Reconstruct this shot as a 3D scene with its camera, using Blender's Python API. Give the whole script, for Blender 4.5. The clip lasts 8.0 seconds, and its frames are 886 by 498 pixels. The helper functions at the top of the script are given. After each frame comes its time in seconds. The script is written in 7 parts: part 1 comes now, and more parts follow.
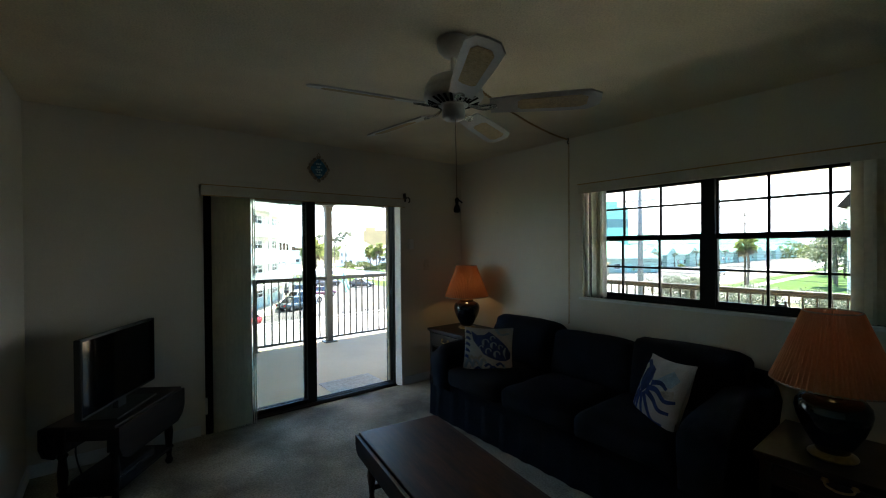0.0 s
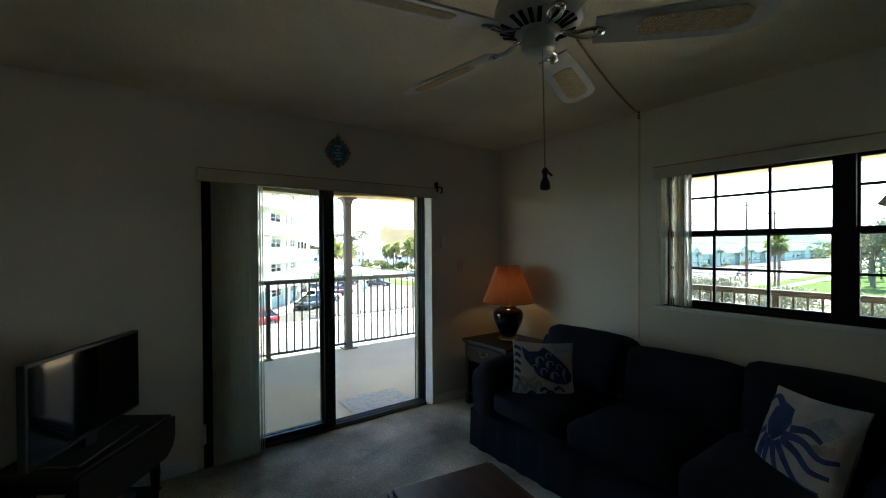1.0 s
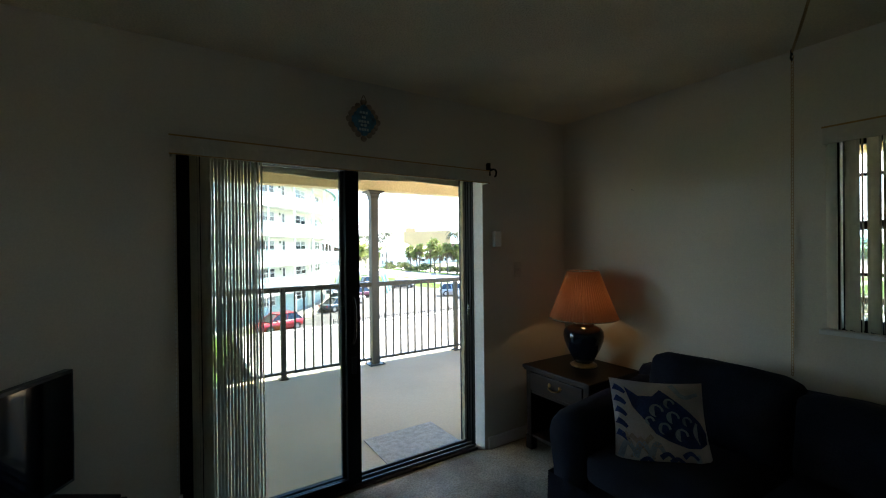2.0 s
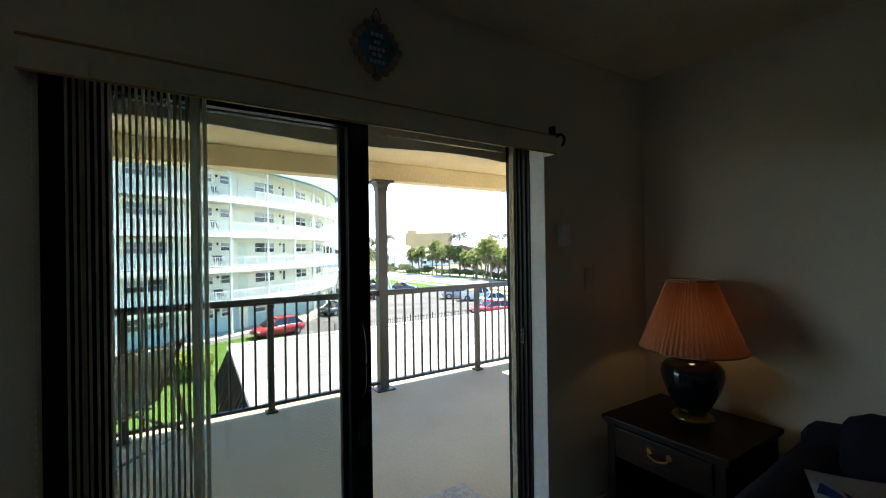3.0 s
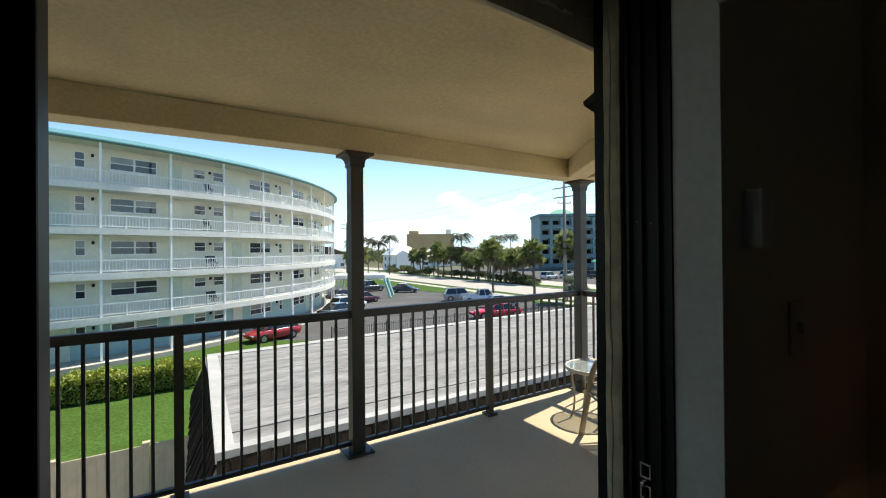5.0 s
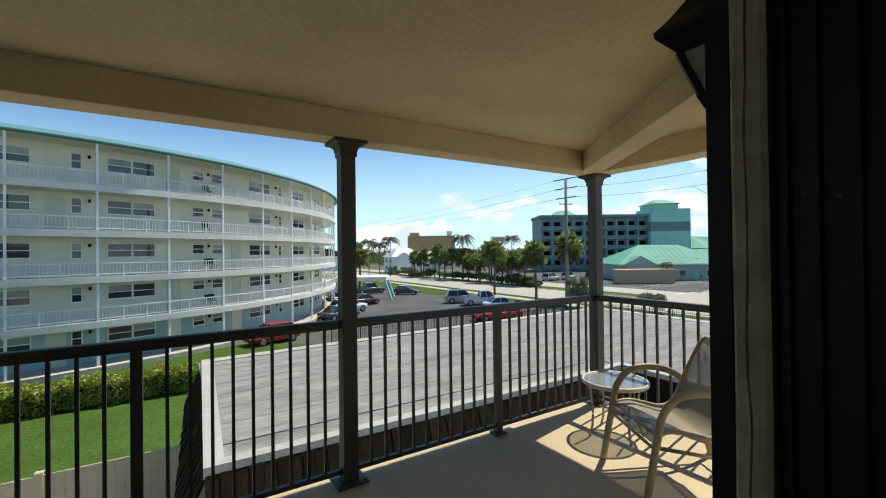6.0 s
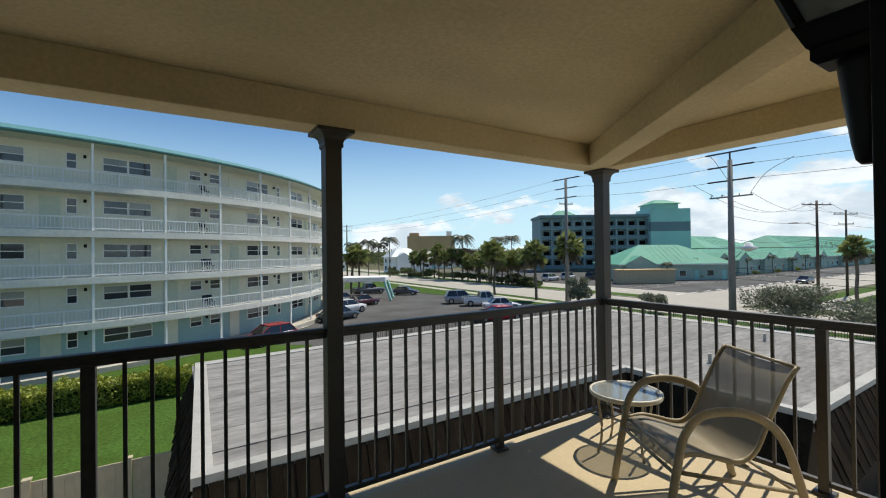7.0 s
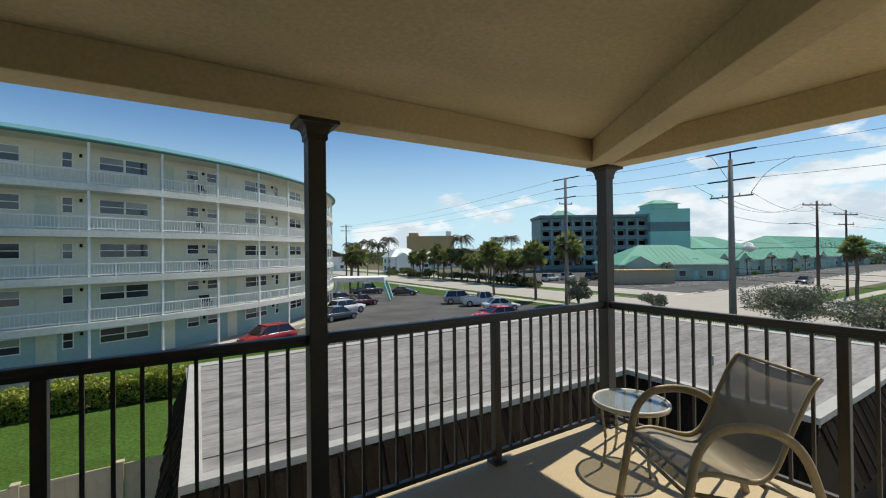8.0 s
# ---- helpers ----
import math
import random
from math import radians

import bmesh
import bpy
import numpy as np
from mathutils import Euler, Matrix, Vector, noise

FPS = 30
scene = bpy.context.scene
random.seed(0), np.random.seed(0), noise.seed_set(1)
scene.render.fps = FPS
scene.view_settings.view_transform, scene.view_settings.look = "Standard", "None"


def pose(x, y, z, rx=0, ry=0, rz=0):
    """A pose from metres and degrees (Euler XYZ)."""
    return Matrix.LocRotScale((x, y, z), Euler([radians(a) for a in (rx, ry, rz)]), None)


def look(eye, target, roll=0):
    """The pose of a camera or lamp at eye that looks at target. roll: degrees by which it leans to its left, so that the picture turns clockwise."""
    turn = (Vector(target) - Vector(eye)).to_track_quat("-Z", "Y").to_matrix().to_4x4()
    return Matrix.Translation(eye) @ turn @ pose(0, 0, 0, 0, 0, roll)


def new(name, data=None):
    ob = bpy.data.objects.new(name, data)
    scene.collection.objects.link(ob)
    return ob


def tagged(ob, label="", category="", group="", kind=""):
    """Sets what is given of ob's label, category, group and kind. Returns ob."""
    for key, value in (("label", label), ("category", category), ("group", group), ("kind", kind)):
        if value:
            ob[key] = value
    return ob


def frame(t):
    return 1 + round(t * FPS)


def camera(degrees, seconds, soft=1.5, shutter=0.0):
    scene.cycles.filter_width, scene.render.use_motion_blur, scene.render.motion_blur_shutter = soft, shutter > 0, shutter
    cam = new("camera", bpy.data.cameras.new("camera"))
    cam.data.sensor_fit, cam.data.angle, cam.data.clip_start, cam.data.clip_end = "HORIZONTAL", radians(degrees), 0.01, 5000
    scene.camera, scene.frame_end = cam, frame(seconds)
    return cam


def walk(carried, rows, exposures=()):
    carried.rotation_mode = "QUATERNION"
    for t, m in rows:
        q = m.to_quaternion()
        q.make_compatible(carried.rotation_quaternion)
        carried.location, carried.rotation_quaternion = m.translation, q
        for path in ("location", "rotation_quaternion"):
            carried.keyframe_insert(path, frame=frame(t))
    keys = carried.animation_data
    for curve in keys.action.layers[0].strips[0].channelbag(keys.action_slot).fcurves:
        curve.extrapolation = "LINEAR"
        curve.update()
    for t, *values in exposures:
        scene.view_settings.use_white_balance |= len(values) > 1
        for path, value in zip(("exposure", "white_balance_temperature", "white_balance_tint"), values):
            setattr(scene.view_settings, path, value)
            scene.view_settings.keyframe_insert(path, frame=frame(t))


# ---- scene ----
cam = camera(93.3, 8.0, soft=1.1)
PATH = [
    (0, (-3.236, -3.778, 1.479), (-2.002, -2.204, 1.466), -0.5),
    (0.5, (-3.137, -3.531, 1.473), (-1.918, -1.946, 1.455), -0.4),
    (1, (-3.011, -3.171, 1.465), (-1.839, -1.55, 1.448), -0.4),
    (1.5, (-2.873, -2.756, 1.473), (-1.753, -1.099, 1.449), -0.4),
    (1.7, (-2.796, -2.605, 1.455), (-1.705, -0.929, 1.441), -0.3),
    (2.8, (-2.467, -1.628, 1.443), (-1.389, 0.057, 1.444), -0.9),
    (3, (-2.391, -1.475, 1.44), (-1.314, 0.21, 1.442), -0.8),
    (3.5, (-2.186, -1.115, 1.445), (-1.109, 0.571, 1.45), -0.8),
    (4, (-2.017, -0.811, 1.447), (-0.939, 0.874, 1.453), -0.6),
    (4.5, (-1.838, -0.56, 1.451), (-0.76, 1.125, 1.459), -0.7),
    (4.7, (-1.767, -0.482, 1.452), (-0.692, 1.207, 1.458), -0.6),
    (5.8, (-1.505, -0.097, 1.443), (-0.44, 1.596, 1.458), -0.6),
    (6, (-1.485, -0.045, 1.444), (-0.419, 1.647, 1.460), -0.7),
    (6.5, (-1.415, 0.069, 1.447), (-0.349, 1.761, 1.463), -0.7),
    (7, (-1.328, 0.157, 1.448), (-0.261, 1.848, 1.465), -0.75),
    (7.5, (-1.249, 0.229, 1.451), (-0.18, 1.919, 1.469), -0.7),
    (8, (-1.198, 0.29, 1.453), (-0.129, 1.98, 1.470), -0.7),
]
EXPOSURES = [(0, 3.11), (1.5, 3.12), (2.8, 2.67), (3.5, 1.88), (4.0, 1.42), (4.5, 1.11), (5.2, 0.52), (6.0, 0.20), (7.0, -0.04), (8.0, -0.14)]
walk(cam, [(t, look(e, a, r)) for t, e, a, r in PATH], EXPOSURES)

# ---------------------------------------------------------------- world, sun
SUN_UP, SUN_TURN = radians(59.5), radians(10.7)
SUN = Vector((math.cos(SUN_UP) * math.cos(SUN_TURN), math.cos(SUN_UP) * math.sin(SUN_TURN), math.sin(SUN_UP)))
world = bpy.data.worlds.new("sky")
scene.world = world
world.use_nodes = True
wn, wl = world.node_tree.nodes, world.node_tree.links
wn.clear()
w_out = wn.new("ShaderNodeOutputWorld")
w_bg = wn.new("ShaderNodeBackground")
w_sky = wn.new("ShaderNodeTexSky")
w_sky.sky_type = "NISHITA"
w_sky.sun_disc = False
w_sky.sun_elevation = SUN_UP
w_sky.sun_rotation = radians(90) - SUN_TURN
w_sky.air_density, w_sky.dust_density, w_sky.ozone_density = 1.0, 0.05, 3.0
w_bg.inputs["Strength"].default_value = 0.115
# deeper blue overhead, paler towards the horizon
w_hsv = wn.new("ShaderNodeHueSaturation")
w_hsv.inputs["Saturation"].default_value = 1.20
w_hsv.inputs["Value"].default_value = 1.0
wl.new(w_sky.outputs["Color"], w_hsv.inputs["Color"])
w_co = wn.new("ShaderNodeTexCoord")
w_sep = wn.new("ShaderNodeSeparateXYZ")
wl.new(w_co.outputs["Generated"], w_sep.inputs["Vector"])


def w_range(src, f0, f1, t0, t1):
    q = wn.new("ShaderNodeMapRange")
    q.interpolation_type = "SMOOTHSTEP"
    for k, v in (("From Min", f0), ("From Max", f1), ("To Min", t0), ("To Max", t1)):
        q.inputs[k].default_value = v
    wl.new(src, q.inputs["Value"])
    return q.outputs["Result"]


def w_math(op, p, q):
    k = wn.new("ShaderNodeMath")
    k.operation = op
    for i, v in enumerate((p, q)):
        if isinstance(v, float):
            k.inputs[i].default_value = v
        else:
            wl.new(v, k.inputs[i])
    return k.outputs["Value"]


def w_blend(fac, p, q):
    k = wn.new("ShaderNodeMix")
    k.data_type = "RGBA"
    wl.new(fac, k.inputs["Factor"])
    for key, v in (("A", p), ("B", q)):
        if isinstance(v, tuple):
            k.inputs[key].default_value = v
        else:
            wl.new(v, k.inputs[key])
    return k.outputs["Result"]


w_clear = w_blend(w_range(w_sep.outputs["Z"], 0.0, 0.32, 0.92, 0.0), w_hsv.outputs["Color"], (5.4, 7.8, 9.0, 1))
# cumulus, thickest low over the sea side
w_map = wn.new("ShaderNodeMapping")
w_map.inputs["Scale"].default_value = (1.0, 1.0, 2.3)
w_map.inputs["Location"].default_value = (0.35, 0.1, 0.0)
wl.new(w_co.outputs["Generated"], w_map.inputs["Vector"])
w_no, w_no2 = wn.new("ShaderNodeTexNoise"), wn.new("ShaderNodeTexNoise")
for q, sc in ((w_no, 5.2), (w_no2, 9.0)):
    q.inputs["Scale"].default_value = sc
    q.inputs["Detail"].default_value = 9
    q.inputs["Roughness"].default_value = 0.56
    wl.new(w_map.outputs["Vector"], q.inputs["Vector"])
w_thick = w_math("ADD", w_math("ADD", w_no.outputs["Fac"], w_range(w_sep.outputs["X"], 0.50, 0.92, -0.03, 0.095)), w_range(w_sep.outputs["Z"], 0.02, 0.30, 0.04, -0.26))
w_cover = w_range(w_thick, 0.50, 0.58, 0.0, 1.0)
w_cloud = w_blend(w_range(w_no2.outputs["Fac"], 0.38, 0.60, 0.0, 1.0), (5.9, 6.9, 7.7, 1), (8.5, 9.1, 9.4, 1))
wl.new(w_blend(w_cover, w_clear, w_cloud), w_bg.inputs["Color"])
wl.new(w_bg.outputs["Background"], w_out.inputs["Surface"])
sun_data = bpy.data.lights.new("sun", "SUN")
sun_data.energy, sun_data.angle, sun_data.color = 5.0, radians(0.53), (1.0, 0.945, 0.82)
sun = new("sun", sun_data)
sun.matrix_world = look(SUN * 60, (0, 0, 0))


LAMP_A, LAMP_B = (-0.275, -0.405), (-0.779, -3.39)   # the two table lamps


def bulb(x, y, z, watts):
    d = bpy.data.lights.new("bulb_light", "POINT")
    d.energy, d.color, d.shadow_soft_size = watts, (1.0, 0.64, 0.24), 0.025
    o = new("bulb_light", d)
    o.location = (x, y, z)


bulb(LAMP_A[0], LAMP_A[1], 1.075, 0.052)
bulb(LAMP_B[0], LAMP_B[1], 1.04, 0.008)


# ---------------------------------------------------------------- materials
def M(name, col, rough=0.6, metal=0.0, var=0.15, scale=3.0, fine=60.0, bump=0.0, col2=None, spec=0.5, rand=0.0, trans=0.0, stretch=(1, 1, 1), lo=0.35, hi=0.7):
    """Two scales of noise between col and col2 (or a darker col), fine relief, and a random shift from object to object."""
    m = bpy.data.materials.new(name)
    m.use_nodes = True
    n, l = m.node_tree.nodes, m.node_tree.links
    b = n["Principled BSDF"]
    b.inputs["Roughness"].default_value = rough
    b.inputs["Metallic"].default_value = metal
    b.inputs["Specular IOR Level"].default_value = spec
    co = n.new("ShaderNodeTexCoord")
    mp = n.new("ShaderNodeMapping")
    mp.inputs["Scale"].default_value = stretch
    l.new(co.outputs["Object"], mp.inputs["Vector"])
    oi = n.new("ShaderNodeObjectInfo")
    shift = n.new("ShaderNodeVectorMath")
    shift.operation = "MULTIPLY_ADD"
    l.new(oi.outputs["Random"], shift.inputs[0])
    shift.inputs[1].default_value = (17, 11, 7)
    l.new(mp.outputs["Vector"], shift.inputs[2])
    big, small = n.new("ShaderNodeTexNoise"), n.new("ShaderNodeTexNoise")
    big.inputs["Scale"].default_value, big.inputs["Detail"].default_value = scale, 4
    small.inputs["Scale"].default_value, small.inputs["Detail"].default_value = fine, 3
    for t in (big, small):
        l.new(shift.outputs["Vector"], t.inputs["Vector"])
    c2 = col2 or tuple(c * (1 - 2.2 * var) for c in col)
    r1 = n.new("ShaderNodeMapRange")
    r1.inputs["From Min"].default_value, r1.inputs["From Max"].default_value = lo, hi
    l.new(big.outputs["Fac"], r1.inputs["Value"])
    mix = n.new("ShaderNodeMix")
    mix.data_type = "RGBA"
    mix.inputs["A"].default_value, mix.inputs["B"].default_value = (*col, 1), (*c2, 1)
    l.new(r1.outputs["Result"], mix.inputs["Factor"])
    val = n.new("ShaderNodeMapRange")
    val.inputs["From Min"].default_value, val.inputs["From Max"].default_value = 0.3, 0.7
    val.inputs["To Min"].default_value, val.inputs["To Max"].default_value = 1 - var, 1 + var
    l.new(small.outputs["Fac"], val.inputs["Value"])
    hsv = n.new("ShaderNodeHueSaturation")
    l.new(mix.outputs["Result"], hsv.inputs["Color"])
    if rand:
        rr = n.new("ShaderNodeMapRange")
        rr.inputs["To Min"].default_value, rr.inputs["To Max"].default_value = 1 - rand, 1 + rand
        l.new(oi.outputs["Random"], rr.inputs["Value"])
        mu = n.new("ShaderNodeMath")
        mu.operation = "MULTIPLY"
        l.new(val.outputs["Result"], mu.inputs[0])
        l.new(rr.outputs["Result"], mu.inputs[1])
        l.new(mu.outputs["Value"], hsv.inputs["Value"])
    else:
        l.new(val.outputs["Result"], hsv.inputs["Value"])
    l.new(hsv.outputs["Color"], b.inputs["Base Color"])
    if bump:
        bp = n.new("ShaderNodeBump")
        bp.inputs["Strength"].default_value = bump
        bp.inputs["Distance"].default_value = 0.01
        l.new(small.outputs["Fac"], bp.inputs["Height"])
        l.new(bp.outputs["Normal"], b.inputs["Normal"])
    if trans:
        tr = n.new("ShaderNodeBsdfTranslucent")
        l.new(hsv.outputs["Color"], tr.inputs["Color"])
        ms = n.new("ShaderNodeMixShader")
        ms.inputs["Fac"].default_value = trans
        l.new(b.outputs["BSDF"], ms.inputs[1])
        l.new(tr.outputs["BSDF"], ms.inputs[2])
        l.new(ms.outputs["Shader"], n["Material Output"].inputs["Surface"])
    return m


def glass_mat(name, tint=(1, 1, 1), through_=1.0):
    m = bpy.data.materials.new(name)
    m.use_nodes = True
    n, l = m.node_tree.nodes, m.node_tree.links
    n.clear()
    out = n.new("ShaderNodeOutputMaterial")
    fr = n.new("ShaderNodeFresnel")
    fr.inputs["IOR"].default_value = 1.45
    tr = n.new("ShaderNodeBsdfTransparent")
    tr.inputs["Color"].default_value = (*[c * through_ for c in tint], 1)
    gl = n.new("ShaderNodeBsdfGlossy")
    gl.inputs["Roughness"].default_value = 0.02
    mx = n.new("ShaderNodeMixShader")
    l.new(fr.outputs["Fac"], mx.inputs["Fac"])
    l.new(tr.outputs["BSDF"], mx.inputs[1])
    l.new(gl.outputs["BSDF"], mx.inputs[2])
    l.new(mx.outputs["Shader"], out.inputs["Surface"])
    return m


def mesh_mat(name, col, share, rough=0.5):
    """Woven sling: partly see-through."""
    m = bpy.data.materials.new(name)
    m.use_nodes = True
    n, l = m.node_tree.nodes, m.node_tree.links
    b = n["Principled BSDF"]
    b.inputs["Base Color"].default_value = (*col, 1)
    b.inputs["Roughness"].default_value = rough
    tr = n.new("ShaderNodeBsdfTransparent")
    co = n.new("ShaderNodeTexCoord")
    wv = n.new("ShaderNodeTexNoise")
    wv.inputs["Scale"].default_value = 300
    l.new(co.outputs["Object"], wv.inputs["Vector"])
    mr = n.new("ShaderNodeMapRange")
    mr.inputs["To Min"].default_value, mr.inputs["To Max"].default_value = share - 0.15, share + 0.15
    l.new(wv.outputs["Fac"], mr.inputs["Value"])
    ms = n.new("ShaderNodeMixShader")
    l.new(mr.outputs["Result"], ms.inputs["Fac"])
    l.new(b.outputs["BSDF"], ms.inputs[1])
    l.new(tr.outputs["BSDF"], ms.inputs[2])
    l.new(ms.outputs["Shader"], n["Material Output"].inputs["Surface"])
    return m


def rippled_glass(name):
    """Thick hazy tabletop glass: clear, glossy and a little milky."""
    m = bpy.data.materials.new(name)
    m.use_nodes = True
    n, l = m.node_tree.nodes, m.node_tree.links
    n.clear()
    out = n.new("ShaderNodeOutputMaterial")
    co = n.new("ShaderNodeTexCoord")
    no = n.new("ShaderNodeTexNoise")
    no.inputs["Scale"].default_value, no.inputs["Detail"].default_value = 38, 3
    l.new(co.outputs["Object"], no.inputs["Vector"])
    bp = n.new("ShaderNodeBump")
    bp.inputs["Strength"].default_value, bp.inputs["Distance"].default_value = 0.35, 0.004
    l.new(no.outputs["Fac"], bp.inputs["Height"])
    tr, gl, df = n.new("ShaderNodeBsdfTransparent"), n.new("ShaderNodeBsdfGlossy"), n.new("ShaderNodeBsdfDiffuse")
    tr.inputs["Color"].default_value = (0.90, 0.90, 0.87, 1)
    gl.inputs["Roughness"].default_value = 0.10
    df.inputs["Color"].default_value = (0.55, 0.60, 0.58, 1)
    l.new(bp.outputs["Normal"], gl.inputs["Normal"])
    m1, m2 = n.new("ShaderNodeMixShader"), n.new("ShaderNodeMixShader")
    m1.inputs["Fac"].default_value = 0.28
    l.new(tr.outputs["BSDF"], m1.inputs[1])
    l.new(df.outputs["BSDF"], m1.inputs[2])
    lw = n.new("ShaderNodeLayerWeight")
    pw = n.new("ShaderNodeMapRange")
    pw.inputs["From Min"].default_value = 0.45
    pw.inputs["To Min"].default_value, pw.inputs["To Max"].default_value = 0.05, 0.45
    l.new(lw.outputs["Facing"], pw.inputs["Value"])
    l.new(pw.outputs["Result"], m2.inputs["Fac"])
    l.new(m1.outputs["Shader"], m2.inputs[1])
    l.new(gl.outputs["BSDF"], m2.inputs[2])
    l.new(m2.outputs["Shader"], out.inputs["Surface"])
    return m


WALL = M("painted_wall", (0.70, 0.645, 0.545), 0.85, var=0.04, scale=1.2, fine=140, bump=0.12)
CEIL = M("popcorn_ceiling", (0.78, 0.68, 0.50), 0.95, var=0.10, scale=1.5, fine=110, bump=0.9)
CARPET = M("pile_carpet", (0.58, 0.545, 0.44), 0.98, var=0.28, scale=2.2, fine=90, bump=1.0, spec=0.1)
WHITE = M("white_paint", (0.78, 0.78, 0.76), 0.5, var=0.05, scale=3, fine=60, bump=0.05)
BLACKMETAL = M("bronze_aluminium", (0.0065, 0.006, 0.0055), 0.45, metal=0.0, var=0.2, spec=0.18)
VINYL = M("beige_vinyl", (0.62, 0.57, 0.47), 0.55, var=0.06, scale=5, fine=40)
VANE = M("blind_vane", (0.80, 0.765, 0.64), 0.6, var=0.06, scale=4, fine=30, trans=0.35)
GILT = M("gilt_edge", (0.45, 0.28, 0.10), 0.4, metal=0.6, var=0.1)
DARKWOOD = M("dark_stained_wood", (0.022, 0.0095, 0.0055), 0.42, var=0.3, scale=3, fine=22, stretch=(1, 1, 9), bump=0.05, spec=0.2)
COFFEEWOOD = M("walnut_stained_wood", (0.075, 0.028, 0.012), 0.45, var=0.3, scale=3, fine=20, stretch=(9, 1, 9), bump=0.05, spec=0.3)
NAVY = M("navy_slipcover", (0.014, 0.016, 0.027), 0.9, var=0.25, scale=5, fine=160, bump=0.35, spec=0.15)
CUSHION = M("cream_canvas", (0.47, 0.44, 0.42), 0.9, var=0.12, scale=8, fine=200, bump=0.25, spec=0.15)
BLUEINK = M("blue_print", (0.035, 0.065, 0.20), 0.9, var=0.25, scale=14, fine=160, bump=0.2, spec=0.15)
PALEINK = M("pale_blue_print", (0.30, 0.38, 0.46), 0.9, var=0.2, scale=14, fine=160, bump=0.2, spec=0.15)
TANINK = M("sand_print", (0.42, 0.36, 0.30), 0.9, var=0.2, scale=14, fine=160, bump=0.2, spec=0.15)
SHADE = M("pleated_shade", (0.58, 0.27, 0.15), 0.8, var=0.05, scale=4, fine=80, trans=0.34)
CERAMIC = M("black_glaze", (0.008, 0.011, 0.016), 0.12, var=0.2, scale=9, spec=0.6)
BRASS = M("aged_brass", (0.42, 0.26, 0.10), 0.35, metal=0.9, var=0.2)
TRACKMETAL = M("dull_bronze_track", (0.060, 0.050, 0.040), 0.55, var=0.2, scale=8)
CHROME = M("bright_chrome", (0.55, 0.55, 0.55), 0.25, metal=1.0, var=0.1)
FANWHITE = M("fan_enamel", (0.47, 0.455, 0.41), 0.35, var=0.06, scale=5)
CANE = M("woven_cane", (0.42, 0.30, 0.13), 0.7, var=0.14, scale=60, fine=150, bump=0.8)
SCREEN = M("black_gloss_screen", (0.003, 0.003, 0.004), 0.06, var=0.1, spec=0.25)
BLACKPLASTIC = M("black_plastic", (0.010, 0.010, 0.011), 0.4, var=0.2)
DECK = M("painted_concrete_deck", (0.50, 0.395, 0.235), 0.75, var=0.07, scale=1.1, fine=70, bump=0.12)
STUCCO = M("cream_stucco", (0.675, 0.56, 0.34), 0.9, var=0.09, scale=1.4, fine=45, bump=0.10)
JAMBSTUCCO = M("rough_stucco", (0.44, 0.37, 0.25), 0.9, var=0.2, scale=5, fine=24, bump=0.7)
BRONZE = M("bronze_rail", (0.050, 0.042, 0.032), 0.45, var=0.12, scale=4, fine=40)
SLAT = M("shutter_slat", (0.72, 0.62, 0.44), 0.55, var=0.07, scale=3)
SLING = mesh_mat("sling_mesh", (0.22, 0.185, 0.12), 0.10)
CHAIRTAN = M("tan_powder_coat", (0.40, 0.325, 0.205), 0.4, var=0.08, scale=6)
TABLEGLASS = rippled_glass("rippled_table_glass")
PANE = glass_mat("window_glass", (0.95, 0.985, 0.98), 0.88)
TINTPANE = glass_mat("door_glass", (0.95, 0.97, 0.96), 0.96)
MATGREY = M("grey_door_mat", (0.50, 0.46, 0.38), 0.95, var=0.14, scale=30, fine=160, bump=0.8)
FROST = M("seeded_glass", (0.50, 0.50, 0.46), 0.25, var=0.2, scale=8, fine=36, bump=0.6, trans=0.5)
GRASS = M("lawn_grass", (0.060, 0.115, 0.020), 0.95, var=0.34, scale=0.6, fine=9, bump=0.8, col2=(0.050, 0.088, 0.014), spec=0.1)
ASPHALT = M("worn_asphalt", (0.075, 0.072, 0.066), 0.9, var=0.14, scale=0.22, fine=7, bump=0.2, col2=(0.12, 0.117, 0.113), spec=0.2)
CONCRETE = M("pale_concrete", (0.48, 0.44, 0.37), 0.9, var=0.07, scale=0.25, fine=6, bump=0.15, spec=0.2)
ROADCON = M("bleached_road", (0.44, 0.405, 0.345), 0.9, var=0.06, scale=0.12, fine=4, stretch=(1, 0.25, 1), spec=0.2)
ROLLROOF = M("mineral_roll_roofing", (0.285, 0.272, 0.252), 0.95, var=0.20, scale=1.3, fine=6, stretch=(0.5, 1.7, 1), bump=0.15, rand=0.03, col2=(0.185, 0.178, 0.165), spec=0.1)
GARAGEWALL = M("brown_grey_stucco", (0.060, 0.046, 0.034), 0.9, spec=0.1, var=0.1, scale=1, fine=20)
SOIL = M("sandy_scrub", (0.17, 0.15, 0.10), 0.95, var=0.2, scale=0.05, fine=0.6, col2=(0.07, 0.09, 0.035), spec=0.1)
ROOFLIP = M("roof_edge_coating", (0.40, 0.385, 0.345), 0.7, var=0.08, scale=1.5, fine=12)
SHINGLE = M("weathered_board", (0.024, 0.018, 0.012), 0.9, spec=0.05, var=0.22, scale=1.5, fine=14, stretch=(3, 3, 0.5), bump=0.4, rand=0.3)
CREAMWALL = M("cream_facade", (0.745, 0.735, 0.60), 0.85, var=0.04, scale=0.3, fine=5)
